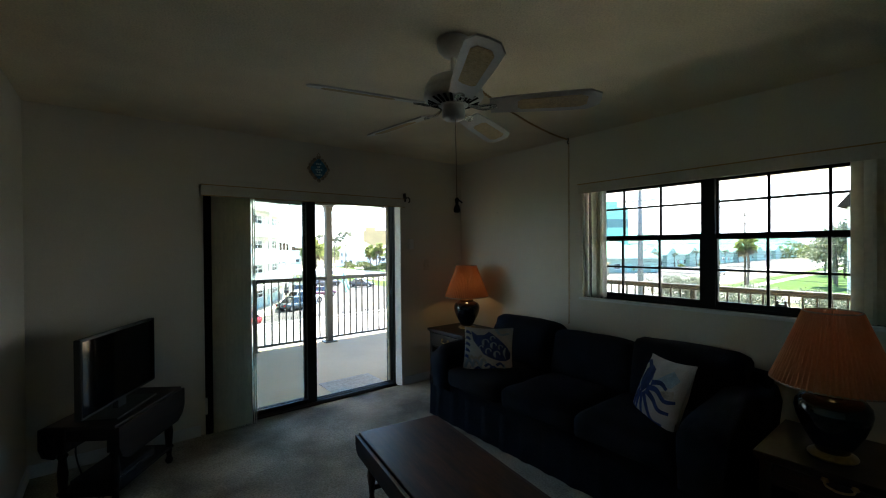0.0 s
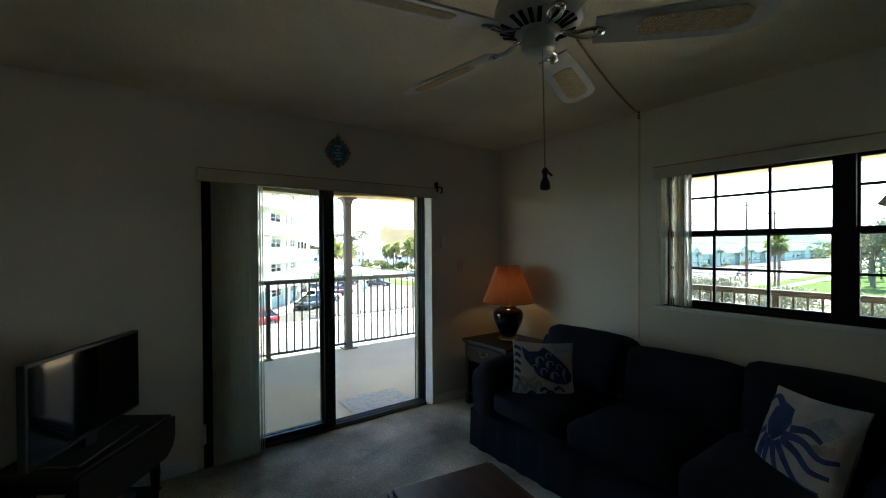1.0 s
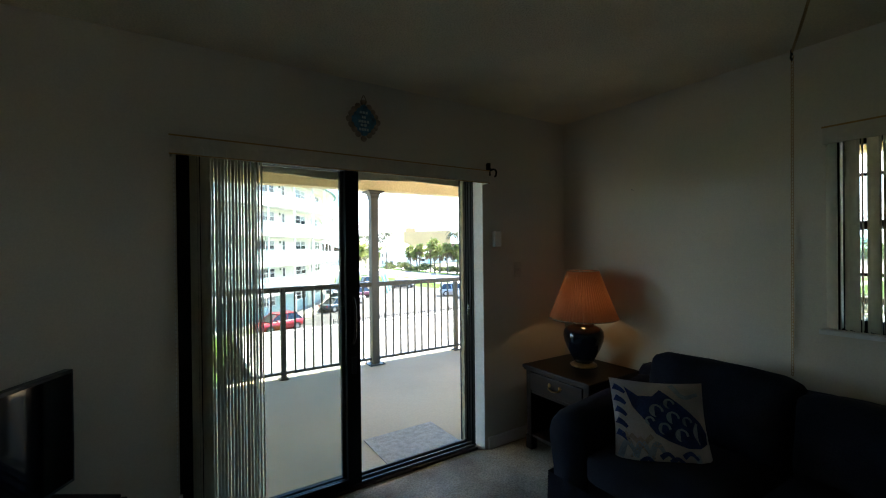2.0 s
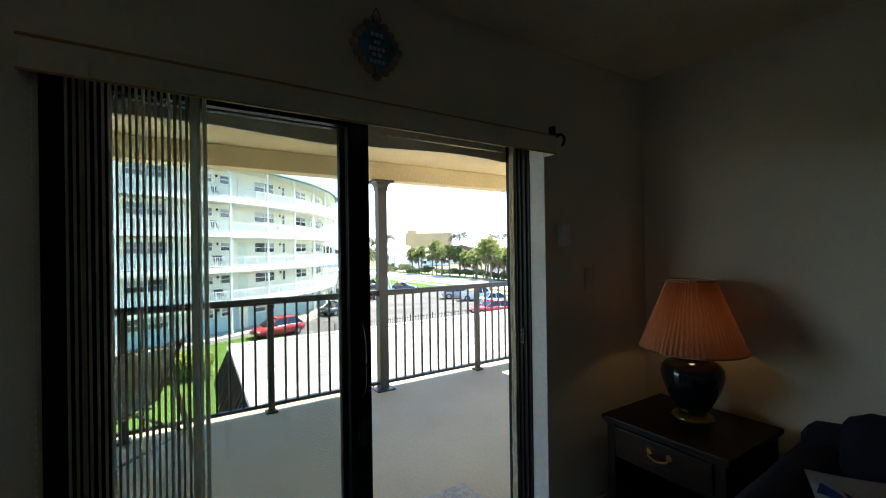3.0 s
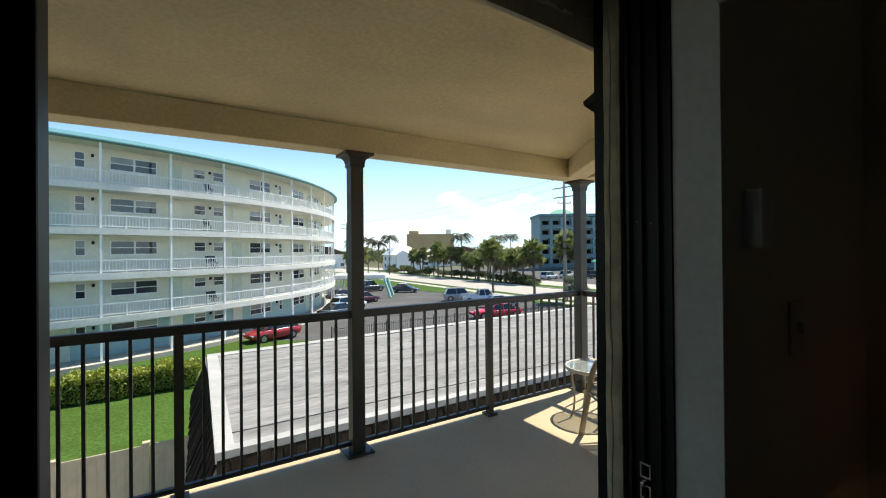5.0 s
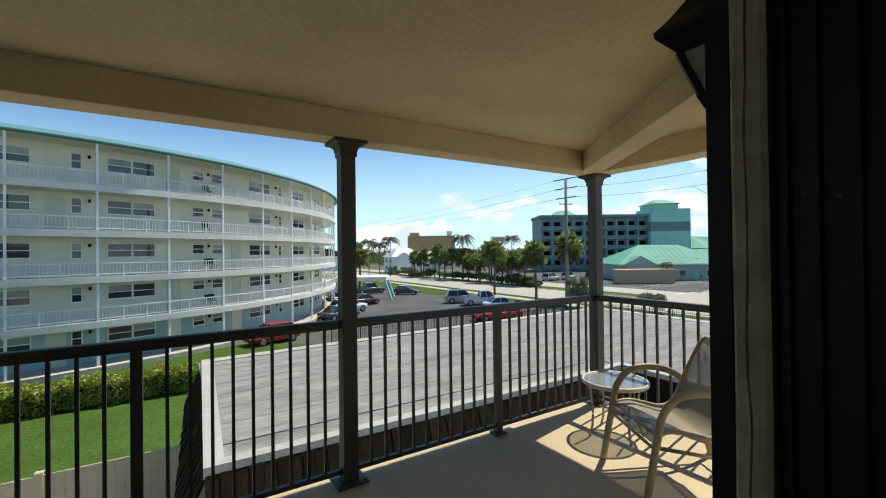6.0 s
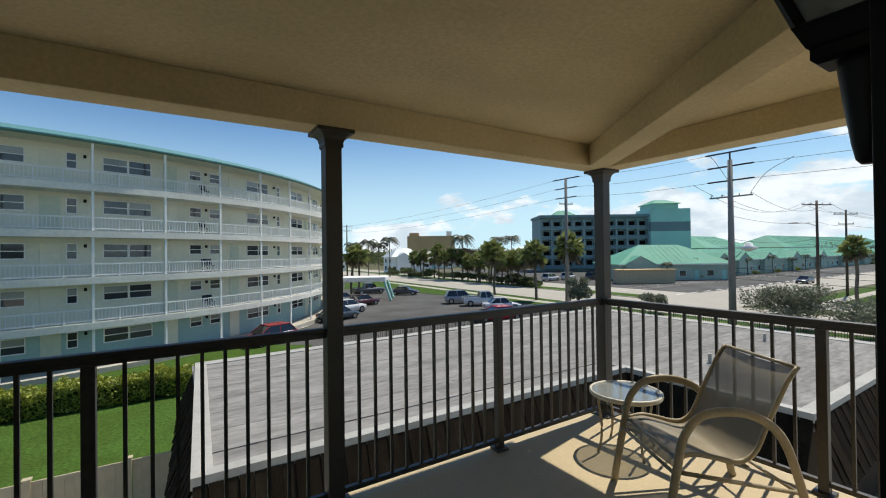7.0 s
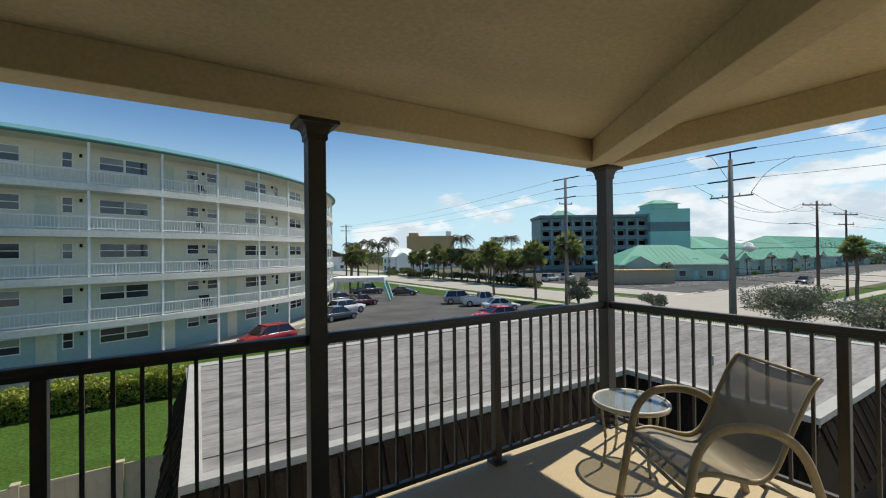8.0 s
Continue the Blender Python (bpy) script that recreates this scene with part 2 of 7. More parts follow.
BLUEWALL = M("pale_blue_facade", (0.34, 0.50, 0.50), 0.85, var=0.04, scale=0.3, fine=5)
SLABPAINT = M("weathered_slab_paint", (0.72, 0.71, 0.64), 0.75, var=0.07, scale=0.5, fine=6)
FACADEWHITE = M("white_slab_paint", (0.84, 0.84, 0.81), 0.7, var=0.05, scale=0.4, fine=6)
TEAL = M("teal_metal_roof", (0.11, 0.27, 0.27), 0.5, var=0.06, scale=0.2, fine=3)
DARKGLASS = M("window_reflective", (0.05, 0.06, 0.07), 0.08, var=0.2, scale=0.5, spec=0.8)
GREYGLASS = M("window_with_blind", (0.33, 0.36, 0.36), 0.2, var=0.15, scale=0.5, spec=0.6)
FENCEBEIGE = M("beige_vinyl_fence", (0.50, 0.42, 0.28), 0.6, var=0.06, rand=0.06)
LEAFDARK = M("broad_leaf", (0.16, 0.19, 0.065), 0.55, var=0.3, scale=0.9, fine=6, trans=0.35)
LEAFHEDGE = M("hedge_leaf", (0.34, 0.36, 0.05), 0.5, var=0.35, scale=1.6, fine=9, col2=(0.19, 0.24, 0.03), trans=0.3)
LEAFGREY = M("silver_green_leaf", (0.26, 0.28, 0.18), 0.6, var=0.3, scale=1.2, fine=7, trans=0.2)
FROND = M("palm_frond", (0.27, 0.30, 0.10), 0.5, var=0.3, scale=0.8, fine=5, col2=(0.17, 0.20, 0.065), trans=0.45)
FEATHER = M("coconut_frond", (0.065, 0.085, 0.035), 0.55, var=0.3, scale=0.8, fine=5, trans=0.1)
DRYFROND = M("dry_frond", (0.25, 0.20, 0.12), 0.8, var=0.25, scale=2)
TRUNK = M("palm_bark", (0.17, 0.145, 0.115), 0.95, var=0.22, scale=3, fine=20, stretch=(1, 1, 4), bump=0.6)
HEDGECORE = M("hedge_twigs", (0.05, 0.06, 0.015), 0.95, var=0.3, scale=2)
POLEGREY = M("weathered_pole", (0.30, 0.28, 0.255), 0.85, var=0.12, scale=1, fine=9, stretch=(3, 3, 0.4))
WOODPOLE = M("creosote_pole", (0.11, 0.085, 0.065), 0.9, var=0.2, scale=1, fine=9, stretch=(3, 3, 0.4))
WIRE = M("cable", (0.03, 0.03, 0.03), 0.7, var=0.1)
TYRE = M("tyre_rubber", (0.014, 0.014, 0.014), 0.85, var=0.2)
ALLOY = M("alloy_wheel", (0.45, 0.45, 0.46), 0.3, metal=0.9, var=0.1)
CARGLASS = M("car_glass", (0.012, 0.015, 0.018), 0.05, var=0.1, spec=0.8)
LAMPRED = M("tail_lamp", (0.30, 0.012, 0.010), 0.2, var=0.1)
LAMPCLEAR = M("head_lamp", (0.60, 0.62, 0.63), 0.1, var=0.1)
IRON = M("black_iron", (0.012, 0.012, 0.012), 0.5, var=0.2)
HOTELBLUE = M("blue_grey_facade", (0.27, 0.37, 0.38), 0.85, var=0.05, scale=0.1, fine=2)
HOTELDARK = M("slate_facade", (0.17, 0.25, 0.27), 0.85, var=0.05, scale=0.1, fine=2)
HOTELTEAL = M("aqua_facade", (0.36, 0.66, 0.60), 0.85, var=0.04, scale=0.1, fine=2)
MOTELWALL = M("aqua_grey_wall", (0.40, 0.52, 0.44), 0.85, var=0.05, scale=0.2, fine=3)
MINTROOF = M("mint_metal_roof", (0.090, 0.33, 0.225), 0.75, var=0.05, scale=0.2, fine=3, rand=0.04)
OCHRE = M("ochre_facade", (0.56, 0.38, 0.19), 0.85, var=0.05, scale=0.1, fine=2)
BLACKMAT = M("dark_void", (0.013, 0.011, 0.009), 0.8, var=0.1, spec=0.05)


# ---------------------------------------------------------------- mesh helpers
def box(bm, x0, x1, y0, y1, z0, z1, bevel=0.0, m=None):
    g = bmesh.ops.create_cube(bm, size=1, matrix=Matrix.Translation(((x0 + x1) / 2, (y0 + y1) / 2, (z0 + z1) / 2)) @ Matrix.Diagonal((x1 - x0, y1 - y0, z1 - z0, 1)))
    vs = g["verts"]
    if bevel:
        es = list({e for v in vs for e in v.link_edges})
        r = bmesh.ops.bevel(bm, geom=es, offset=bevel, segments=2, affect="EDGES", profile=0.6)
        vs = list({v for v in r["verts"]} | {v for v in vs if v.is_valid})
    if m is not None:
        bmesh.ops.transform(bm, matrix=m, verts=vs)
    return vs


def cyl(bm, p0, p1, r0, r1=None, n=12):
    r1 = r0 if r1 is None else r1
    p0, p1 = Vector(p0), Vector(p1)
    q = (p1 - p0).to_track_quat("Z", "Y").to_matrix()
    rings = []
    for p, r in ((p0, r0), (p1, r1)):
        rings.append([bm.verts.new(p + q @ Vector((r * math.cos(2 * math.pi * i / n), r * math.sin(2 * math.pi * i / n), 0))) for i in range(n)])
    for i in range(n):
        bm.faces.new((rings[0][i], rings[0][(i + 1) % n], rings[1][(i + 1) % n], rings[1][i]))
    bm.faces.new(rings[0][::-1])
    bm.faces.new(rings[1])


def lathe(bm, profile, n=24, c=(0, 0, 0), caps=True, wave=0.0, waves=0):
    rings = []
    for r, z in profile:
        ring = []
        for i in range(n):
            a = 2 * math.pi * i / n
            k = r + (wave * math.cos(waves * a) if waves else 0)
            ring.append(bm.verts.new((c[0] + k * math.cos(a), c[1] + k * math.sin(a), c[2] + z)))
        rings.append(ring)
    for a, b in zip(rings, rings[1:]):
        for i in range(n):
            bm.faces.new((a[i], a[(i + 1) % n], b[(i + 1) % n], b[i]))
    if caps:
        bm.faces.new(rings[0][::-1])
        bm.faces.new(rings[-1])


def sweep(bm, pts, w, h=None, n=8, up=(0, 0, 1)):
    """A tube (or, with h, a rounded flat bar) along pts."""
    h = w if h is None else h
    pts = [Vector(p) for p in pts]
    rings = []
    for i, p in enumerate(pts):
        d = (pts[min(i + 1, len(pts) - 1)] - pts[max(i - 1, 0)]).normalized()
        side = d.cross(Vector(up))
        side = side.normalized() if side.length > 1e-4 else Vector((1, 0, 0))
        nor = side.cross(d).normalized()
        ring = []
        for k in range(n):
            a = 2 * math.pi * (k + 0.5) / n
            ring.append(bm.verts.new(p + side * (w * math.cos(a)) + nor * (h * math.sin(a))))
        rings.append(ring)
    for a, b in zip(rings, rings[1:]):
        for k in range(n):
            bm.faces.new((a[k], a[(k + 1) % n], b[(k + 1) % n], b[k]))
    bm.faces.new(rings[0][::-1])
    bm.faces.new(rings[-1])


def smooth_path(ctrl, k=6):
    """Catmull-Rom through ctrl."""
    c = [Vector(p) for p in ctrl]
    c = [c[0] * 2 - c[1]] + c + [c[-1] * 2 - c[-2]]
    out = []
    for i in range(1, len(c) - 2):
        for j in range(k):
            t = j / k
            out.append(0.5 * (2 * c[i] + (c[i + 1] - c[i - 1]) * t + (2 * c[i - 1] - 5 * c[i] + 4 * c[i + 1] - c[i + 2]) * t ** 2 + (3 * c[i] - c[i - 1] - 3 * c[i + 1] + c[i + 2]) * t ** 3))
    return out + [c[-2]]


def prism(bm, poly, z0, z1):
    lo = [bm.verts.new((x, y, z0)) for x, y in poly]
    hi = [bm.verts.new((x, y, z1)) for x, y in poly]
    n = len(poly)
    for i in range(n):
        bm.faces.new((lo[i], lo[(i + 1) % n], hi[(i + 1) % n], hi[i]))
    bm.faces.new(lo[::-1])
    bm.faces.new(hi)


def slab4(bm, a, b, c, d, t):
    """A flat plate through four corners, t thick along its normal."""
    a, b, c, d = map(Vector, (a, b, c, d))
    nrm = (b - a).cross(d - a).normalized() * t
    lo = [bm.verts.new(p) for p in (a, b, c, d)]
    hi = [bm.verts.new(p + nrm) for p in (a, b, c, d)]
    for i in range(4):
        bm.faces.new((lo[i], lo[(i + 1) % 4], hi[(i + 1) % 4], hi[i]))
    bm.faces.new(lo[::-1])
    bm.faces.new(hi)


def mesh_of(name, bm, material, smooth=False):
    bmesh.ops.recalc_face_normals(bm, faces=bm.faces)
    me = bpy.data.meshes.new(name)
    bm.to_mesh(me)
    bm.free()
    me.materials.append(material)
    if smooth:
        me.shade_smooth()
    return me


def part(name, bm, material, parent, label="", smooth=False):
    o = new(name, mesh_of(name, bm, material, smooth))
    o.parent = parent
    if label:
        tagged(o, label)
    return o


def piece(name, me, parent, m):
    o = new(name, me)
    o.parent = parent
    o.matrix_local = m
    return o


def solid(name, bm, material, label, category, kind="", group="", smooth=False):
    return tagged(new(name, mesh_of(name, bm, material, smooth)), label, category, group, kind)


def thing(name, m, label, category, group="", kind=""):
    o = new(name)
    o.empty_display_size = 0.1
    o.matrix_world = m
    return tagged(o, label, category, group, kind)


def B(*a, **k):
    bm = bmesh.new()
    box(bm, *a, **k)
    return bm


def quads(name, centres, size, material, seed, flat=0.0, long=1.6):
    """Many small leaves at the centres given, each a bent pair of triangles."""
    rng = np.random.default_rng(seed)
    n = len(centres)
    a = rng.normal(size=(n, 3))
    a[:, 2] *= 1 - flat
    a /= np.linalg.norm(a, axis=1, keepdims=True)
    b = np.cross(a, rng.normal(size=(n, 3)))
    b /= np.linalg.norm(b, axis=1, keepdims=True)
    s = (size * rng.uniform(0.6, 1.25, n))[:, None]
    c = np.asarray(centres)
    v = np.stack([c - a * s * long, c - b * s * 0.7, c + a * s * long, c + b * s * 0.7], 1).reshape(-1, 3)
    f = np.arange(4 * n).reshape(-1, 4)
    me = bpy.data.meshes.new(name)
    me.from_pydata(v.tolist(), [], f.tolist())
    me.materials.append(material)
    return me

# ---------------------------------------------------------------- the room
XL, YB, H = -3.70, -6.2, 2.44          # left wall, back wall, ceiling
DX0, DX1, DZ = -2.66, -0.848, 2.03     # balcony door opening
WY0, WY1, WZ0, WZ1 = -3.575, -1.665, 1.025, 1.985  # window opening in the side wall

bm = bmesh.new()
box(bm, XL, DX0, 0, 0.22, 0, H)
box(bm, DX1, 0.2, 0, 0.22, 0, H)
box(bm, DX0, DX1, 0, 0.22, DZ, H)
wall_north = solid("wall_north", bm, WALL, "white painted wall round the sliding balcony door", "wall", "structure")
bm = bmesh.new()
box(bm, 0, 0.2, WY1, 0, 0, H)
box(bm, 0, 0.2, YB, WY0, 0, H)
box(bm, 0, 0.2, WY0, WY1, 0, WZ0)
box(bm, 0, 0.2, WY0, WY1, WZ1, H)
wall_east = solid("wall_east", bm, WALL, "white painted wall with a wide window", "wall", "structure")
solid("wall_west", B(XL - 0.15, XL, YB, 0.25, 0, H), WALL, "white painted side wall", "wall", "structure")
solid("wall_south", B(XL - 0.15, 0.2, YB - 0.15, YB, 0, H), WALL, "white painted back wall", "wall", "structure")
solid("ceiling", B(XL - 0.15, 0.2, YB - 0.15, 0.25, H, H + 0.12), CEIL, "off-white popcorn-textured ceiling", "ceiling", "structure")
# carpet, with shallow furniture dents
bm = bmesh.new()
bmesh.ops.create_grid(bm, x_segments=90, y_segments=140, size=0.5, matrix=Matrix.Translation(((XL + 0) / 2, (YB + 0.09) / 2, 0)) @ Matrix.Diagonal((0 - XL, 0.09 - YB, 1, 1)))
dents = [(-0.70, -0.35), (-0.62, -0.52), (-0.82, -0.30), (-0.95, -0.22), (-0.78, -0.62)]
for v in bm.verts:
    v.co.z = 0.004 * noise.noise(v.co * 5) + 0.003 * noise.noise(v.co * 19)
    for dx, dy in dents:
        d = math.hypot(v.co.x - dx, v.co.y - dy)
        if d < 0.05:
            v.co.z -= 0.02 * (1 - d / 0.05)
carpet = solid("floor", bm, CARPET, "pale grey-green cut pile carpet with furniture dents", "floor", "structure", smooth=True)
solid("subfloor", B(XL - 0.15, 0.2, YB - 0.15, 0.088, -0.25, -0.03), WALL, "concrete slab under the carpet", "floor", "structure")
for nm, b in (("baseboard", B(XL + 0.002, DX0 - 0.06, -0.014, -0.001, 0.001, 0.085)), ("baseboard", B(DX1 + 0.03, -0.002, -0.014, -0.001, 0.001, 0.085)), ("baseboard", B(-0.014, -0.001, YB + 0.01, -0.016, 0.001, 0.085)), ("baseboard", B(XL + 0.001, XL + 0.014, YB + 0.01, -0.016, 0.001, 0.085))):
    solid(nm, b, WHITE, "white painted baseboard", "baseboard", "structure")

# ---------------------------------------------------------------- sliding door
door = thing("door_1", pose(0, 0, 0), "dark bronze aluminium sliding glass balcony door, slid open", "sliding door", kind="structure")
bm = bmesh.new()
box(bm, DX0, DX0 + 0.045, 0.06, 0.165, 0.0, DZ)
part("jamb", bm, BLACKMETAL, door)
bm = bmesh.new()
box(bm, DX1 - 0.036, DX1, 0.068, 0.165, 0.0, DZ)
for yy in (0.088, 0.122, 0.150):
    box(bm, DX1 - 0.045, DX1 - 0.036, yy, yy + 0.006, 0.03, DZ - 0.03)
part("jamb", bm, BLACKMETAL, door)
bm = bmesh.new()
box(bm, DX0 + 0.045, DX1 - 0.036, 0.035, 0.165, DZ - 0.06, DZ)
part("head", bm, BLACKMETAL, door)
bm = bmesh.new()
box(bm, DX0 + 0.045, DX1 - 0.036, 0.035, 0.165, 0.0, 0.014)
for yy in (0.056, 0.105, 0.150):
    box(bm, DX0 + 0.045, DX1 - 0.036, yy, yy + 0.008, 0.014, 0.032)
part("track", bm, TRACKMETAL, door, "worn metal sliding track")


def door_panel(x0, x1, y0, y1, handle):
    bm = bmesh.new()
    box(bm, x0, x0 + 0.065, y0, y1, 0.035, DZ - 0.062, 0.003)
    box(bm, x1 - 0.084, x1, y0, y1, 0.035, DZ - 0.062, 0.003)
    box(bm, x0 + 0.065, x1 - 0.084, y0 + 0.002, y1 - 0.002, 0.035, 0.072)
    box(bm, x0 + 0.065, x1 - 0.084, y0 + 0.002, y1 - 0.002, DZ - 0.12, DZ - 0.062)
    p = part("door_panel", bm, BLACKMETAL, door)
    g = part("pane", B(x0 + 0.065, x1 - 0.084, (y0 + y1) / 2 - 0.003, (y0 + y1) / 2 + 0.003, 0.072, DZ - 0.12), TINTPANE, p, "faintly tinted glass")
    g.visible_shadow = False
    if handle:
        bm = bmesh.new()
        sweep(bm, smooth_path([(x1 - 0.045, y0 - 0.002, 0.88), (x1 - 0.045, y0 - 0.035, 0.93), (x1 - 0.045, y0 - 0.042, 1.02), (x1 - 0.045, y0 - 0.035, 1.11), (x1 - 0.045, y0 - 0.002, 1.16)]), 0.008, n=8)
        box(bm, x1 - 0.062, x1 - 0.028, y0 - 0.006, y0, 0.86, 1.18, 0.002)
        part("handle", bm, BLACKMETAL, p)
        bm = bmesh.new()
        box(bm, x1 - 0.058, x1 - 0.030, y0 - 0.016, y0, 0.70, 0.80, 0.003)
        part("latch", bm, BLACKPLASTIC, p)


door_panel(DX0 + 0.046, -1.772, 0.092, 0.126, False)
door_panel(DX0 + 0.050, -1.757, 0.042, 0.078, True)
bm = bmesh.new()
for z0 in (0.955, 0.997):
    for y0, y1, za, zb in ((0.108, 0.111, 0, 0.030), (0.127, 0.130, 0, 0.030), (0.1112, 0.1268, 0, 0.004), (0.1112, 0.1268, 0.026, 0.030)):
        box(bm, DX1 - 0.0475, DX1 - 0.0455, y0, y1, z0 + za, z0 + zb)
box(bm, DX1 - 0.060, DX1 - 0.0455, 0.114, 0.122, 0.986, 0.995, 0.002)
part("strike_plate", bm, CHROME, door, "small worn metal strike plate")
screw = mesh_of("screw", B(-0.0012, 0.0, -0.0025, 0.0025, -0.0025, 0.0025, 0.0008), TRACKMETAL)
for sy, sz in ((0.108, 1.50), (0.138, 1.505), (0.108, 0.62), (0.138, 0.62)):
    piece("screw", screw, door, pose(DX1 - 0.036, sy, sz))
part("casing", B(DX0 - 0.025, DX0 + 0.026, -0.012, -0.0035, 0.002, 1.95), BLACKMETAL, door)
# white reveal towards the room, rough stucco towards the balcony
bm = bmesh.new()
prism(bm, [(DX1 + 0.003, -0.003), (DX1 + 0.003, 0.0675), (DX1 - 0.031, 0.0675), (DX1 - 0.001, -0.003)], 0.0, DZ)
solid("trim", bm, WHITE, "white painted door reveal", "trim", "structure")
solid("trim", B(DX0 - 0.002, DX0 + 0.004, -0.003, 0.0595, 0.0, DZ), WHITE, "white painted door reveal", "trim", "structure")
bm = bmesh.new()
rings = []
for k in range(91):
    z0 = k * DZ / 90
    o = 0.006 * noise.noise(Vector((3.1, 0.7, z0 * 6))) + 0.003 * noise.noise(Vector((1.3, 5.2, z0 * 30)))
    c = 0.004 * noise.noise(Vector((8.4, 2.2, z0 * 14)))
    crack = 0.188 + 0.006 * noise.noise(Vector((0.4, 9.1, z0 * 9)))
    edge = DX1 - 0.053 + o * 0.5
    rings.append([bm.verts.new((x, y, z0)) for x, y in ((DX1 + 0.002, 0.1655), (edge + 0.002, 0.1655), (edge, 0.172), (edge, crack - 0.0015), (edge + 0.003, crack), (edge, crack + 0.0015), (edge + 0.001 + c, 0.201), (edge + 0.006 + c, 0.2065 + c * 0.5), (DX1 + 0.002, 0.207))])
for a, b in zip(rings, rings[1:]):
    for i in range(9):
        bm.faces.new((a[i], b[i], b[(i + 1) % 9], a[(i + 1) % 9]))
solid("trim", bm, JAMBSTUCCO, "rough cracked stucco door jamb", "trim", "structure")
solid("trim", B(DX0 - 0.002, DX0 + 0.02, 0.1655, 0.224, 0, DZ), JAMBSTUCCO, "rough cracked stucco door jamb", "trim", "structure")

solid("trim", B(DX0 - 0.02, DX1 + 0.02, -0.0045, -0.0032, 1.985, 2.036), WALL, "painted strip over the balcony door", "trim", "structure")

# outside skin of the walls
bm = bmesh.new()
box(bm, XL - 3, DX0, 0.2215, 0.232, -0.3, 2.38)
box(bm, DX1, 0.211, 0.2215, 0.232, -0.3, 2.38)
box(bm, DX0, DX1, 0.2215, 0.232, DZ, 2.38)
solid("wall_outside", bm, STUCCO, "cream stucco outside wall by the balcony", "wall", "structure")
bm = bmesh.new()
box(bm, 0.2005, 0.211, WY1, 0.2215, -0.3, 2.38)
box(bm, 0.2005, 0.211, YB, WY0, -0.3, 2.38)
box(bm, 0.2005, 0.211, WY0, WY1, -0.3, WZ0)
box(bm, 0.2005, 0.211, WY0, WY1, WZ1, 2.38)
solid("wall_outside", bm, STUCCO, "cream stucco outside wall by the side balcony", "wall", "structure")

# hurricane roll shutter, left a little down
shutter = thing("roll_shutter", pose(0, 0, 0), "tan roll-down hurricane shutter, not fully raised", "roller shutter")
bm = bmesh.new()
box(bm, DX0 - 0.02, DX0 + 0.024, 0.234, 0.258, 0, 2.06, 0.002)
part("guide_rail", bm, BLACKMETAL, shutter)
bm = bmesh.new()
box(bm, DX1 - 0.044, DX1 - 0.0005, 0.2095, 0.2320, 0, DZ - 0.002)
box(bm, DX1 - 0.0004, DX1 + 0.022, 0.2325, 0.258, 0, 2.06, 0.002)
part("guide_rail", bm, BLACKMETAL, shutter)
part("housing", B(DX0 - 0.04, DX1 + 0.03, 0.233, 0.33, 2.06, 2.26, 0.01), SLAT, shutter)
for k in range(4):
    bm = bmesh.new()
    n = 40
    z0 = 1.905 + 0.05 * k
    top, bot, topb, botb = [], [], [], []
    for i in range(n + 1):
        x = DX0 + 0.026 + (DX1 - 0.002 - DX0 - 0.026) * i / n
        sag = 0.010 * math.sin(3.1 * i / n * 3.14) * (1 if k == 0 else 0.3) - (0.012 if k == 0 and i < n * 0.47 else 0)
        bot.append(bm.verts.new((x, 0.242, z0 + sag)))
        top.append(bm.verts.new((x, 0.238, z0 + 0.047)))
        botb.append(bm.verts.new((x, 0.254, z0 + sag)))
        topb.append(bm.verts.new((x, 0.252, z0 + 0.047)))
    for i in range(n):
        for r, s in ((bot, top), (top, topb), (topb, botb), (botb, bot)):
            bm.faces.new((r[i], r[i + 1], s[i + 1], s[i]))
    sl = part("slat", bm, SLAT, shutter)
    if k == 1:
        # solid white bars: daylight showing through the slat's slots, put in as paint
        slot = mesh_of("vent_slot", B(0, 0.024, 0.2355, 0.2385, 1.955, 1.9590), WHITE)
        for i in range(34):
            piece("vent_slot", slot, sl, pose(DX0 + 0.05 + i * 0.051, 0, 0))

# ---------------------------------------------------------------- valances, vertical blinds
val = thing("door_valance", pose(0, 0, 0), "cream vinyl valance with gilt edge over the balcony door", "valance", "blind valances")
part("front_panel", B(-2.71, -0.845, -0.078, -0.070, 1.890, 1.978, 0.002), VINYL, val)
part("return_panel", B(-2.71, -2.702, -0.070, -0.001, 1.890, 1.978), VINYL, val)
part("return_panel", B(-0.853, -0.845, -0.070, -0.001, 1.890, 1.978), VINYL, val)
part("edge_strip", B(-2.712, -0.843, -0.082, -0.0785, 1.973, 1.980), GILT, val, "thin gilt edge strip")
part("edge_strip", B(-2.712, -0.843, -0.082, -0.0785, 1.888, 1.894), GILT, val, "thin gilt edge strip")
part("head_rail", B(-2.70, -0.86, -0.058, -0.018, 1.93, 1.962), WHITE, val)
bm = bmesh.new()
box(bm, -0.812, -0.790, -0.028, -0.0005, 1.955, 2.045, 0.003)
box(bm, -0.808, -0.794, -0.050, -0.0285, 1.985, 2.003, 0.002)
sweep(bm, smooth_path([(-0.800, -0.045, 1.994), (-0.785, -0.058, 1.996), (-0.768, -0.060, 1.985), (-0.766, -0.056, 1.958), (-0.776, -0.052, 1.945)]), 0.007)
solid("curtain_bracket", bm, BLACKMETAL, "black metal curtain bracket screwed beside the valance", "bracket")
val2 = thing("window_valance", pose(0, 0, 0), "cream vinyl valance with gilt edge over the window", "valance", "blind valances")
part("front_panel", B(-0.078, -0.070, -3.72, -1.650, 1.920, 2.002, 0.002), VINYL, val2)
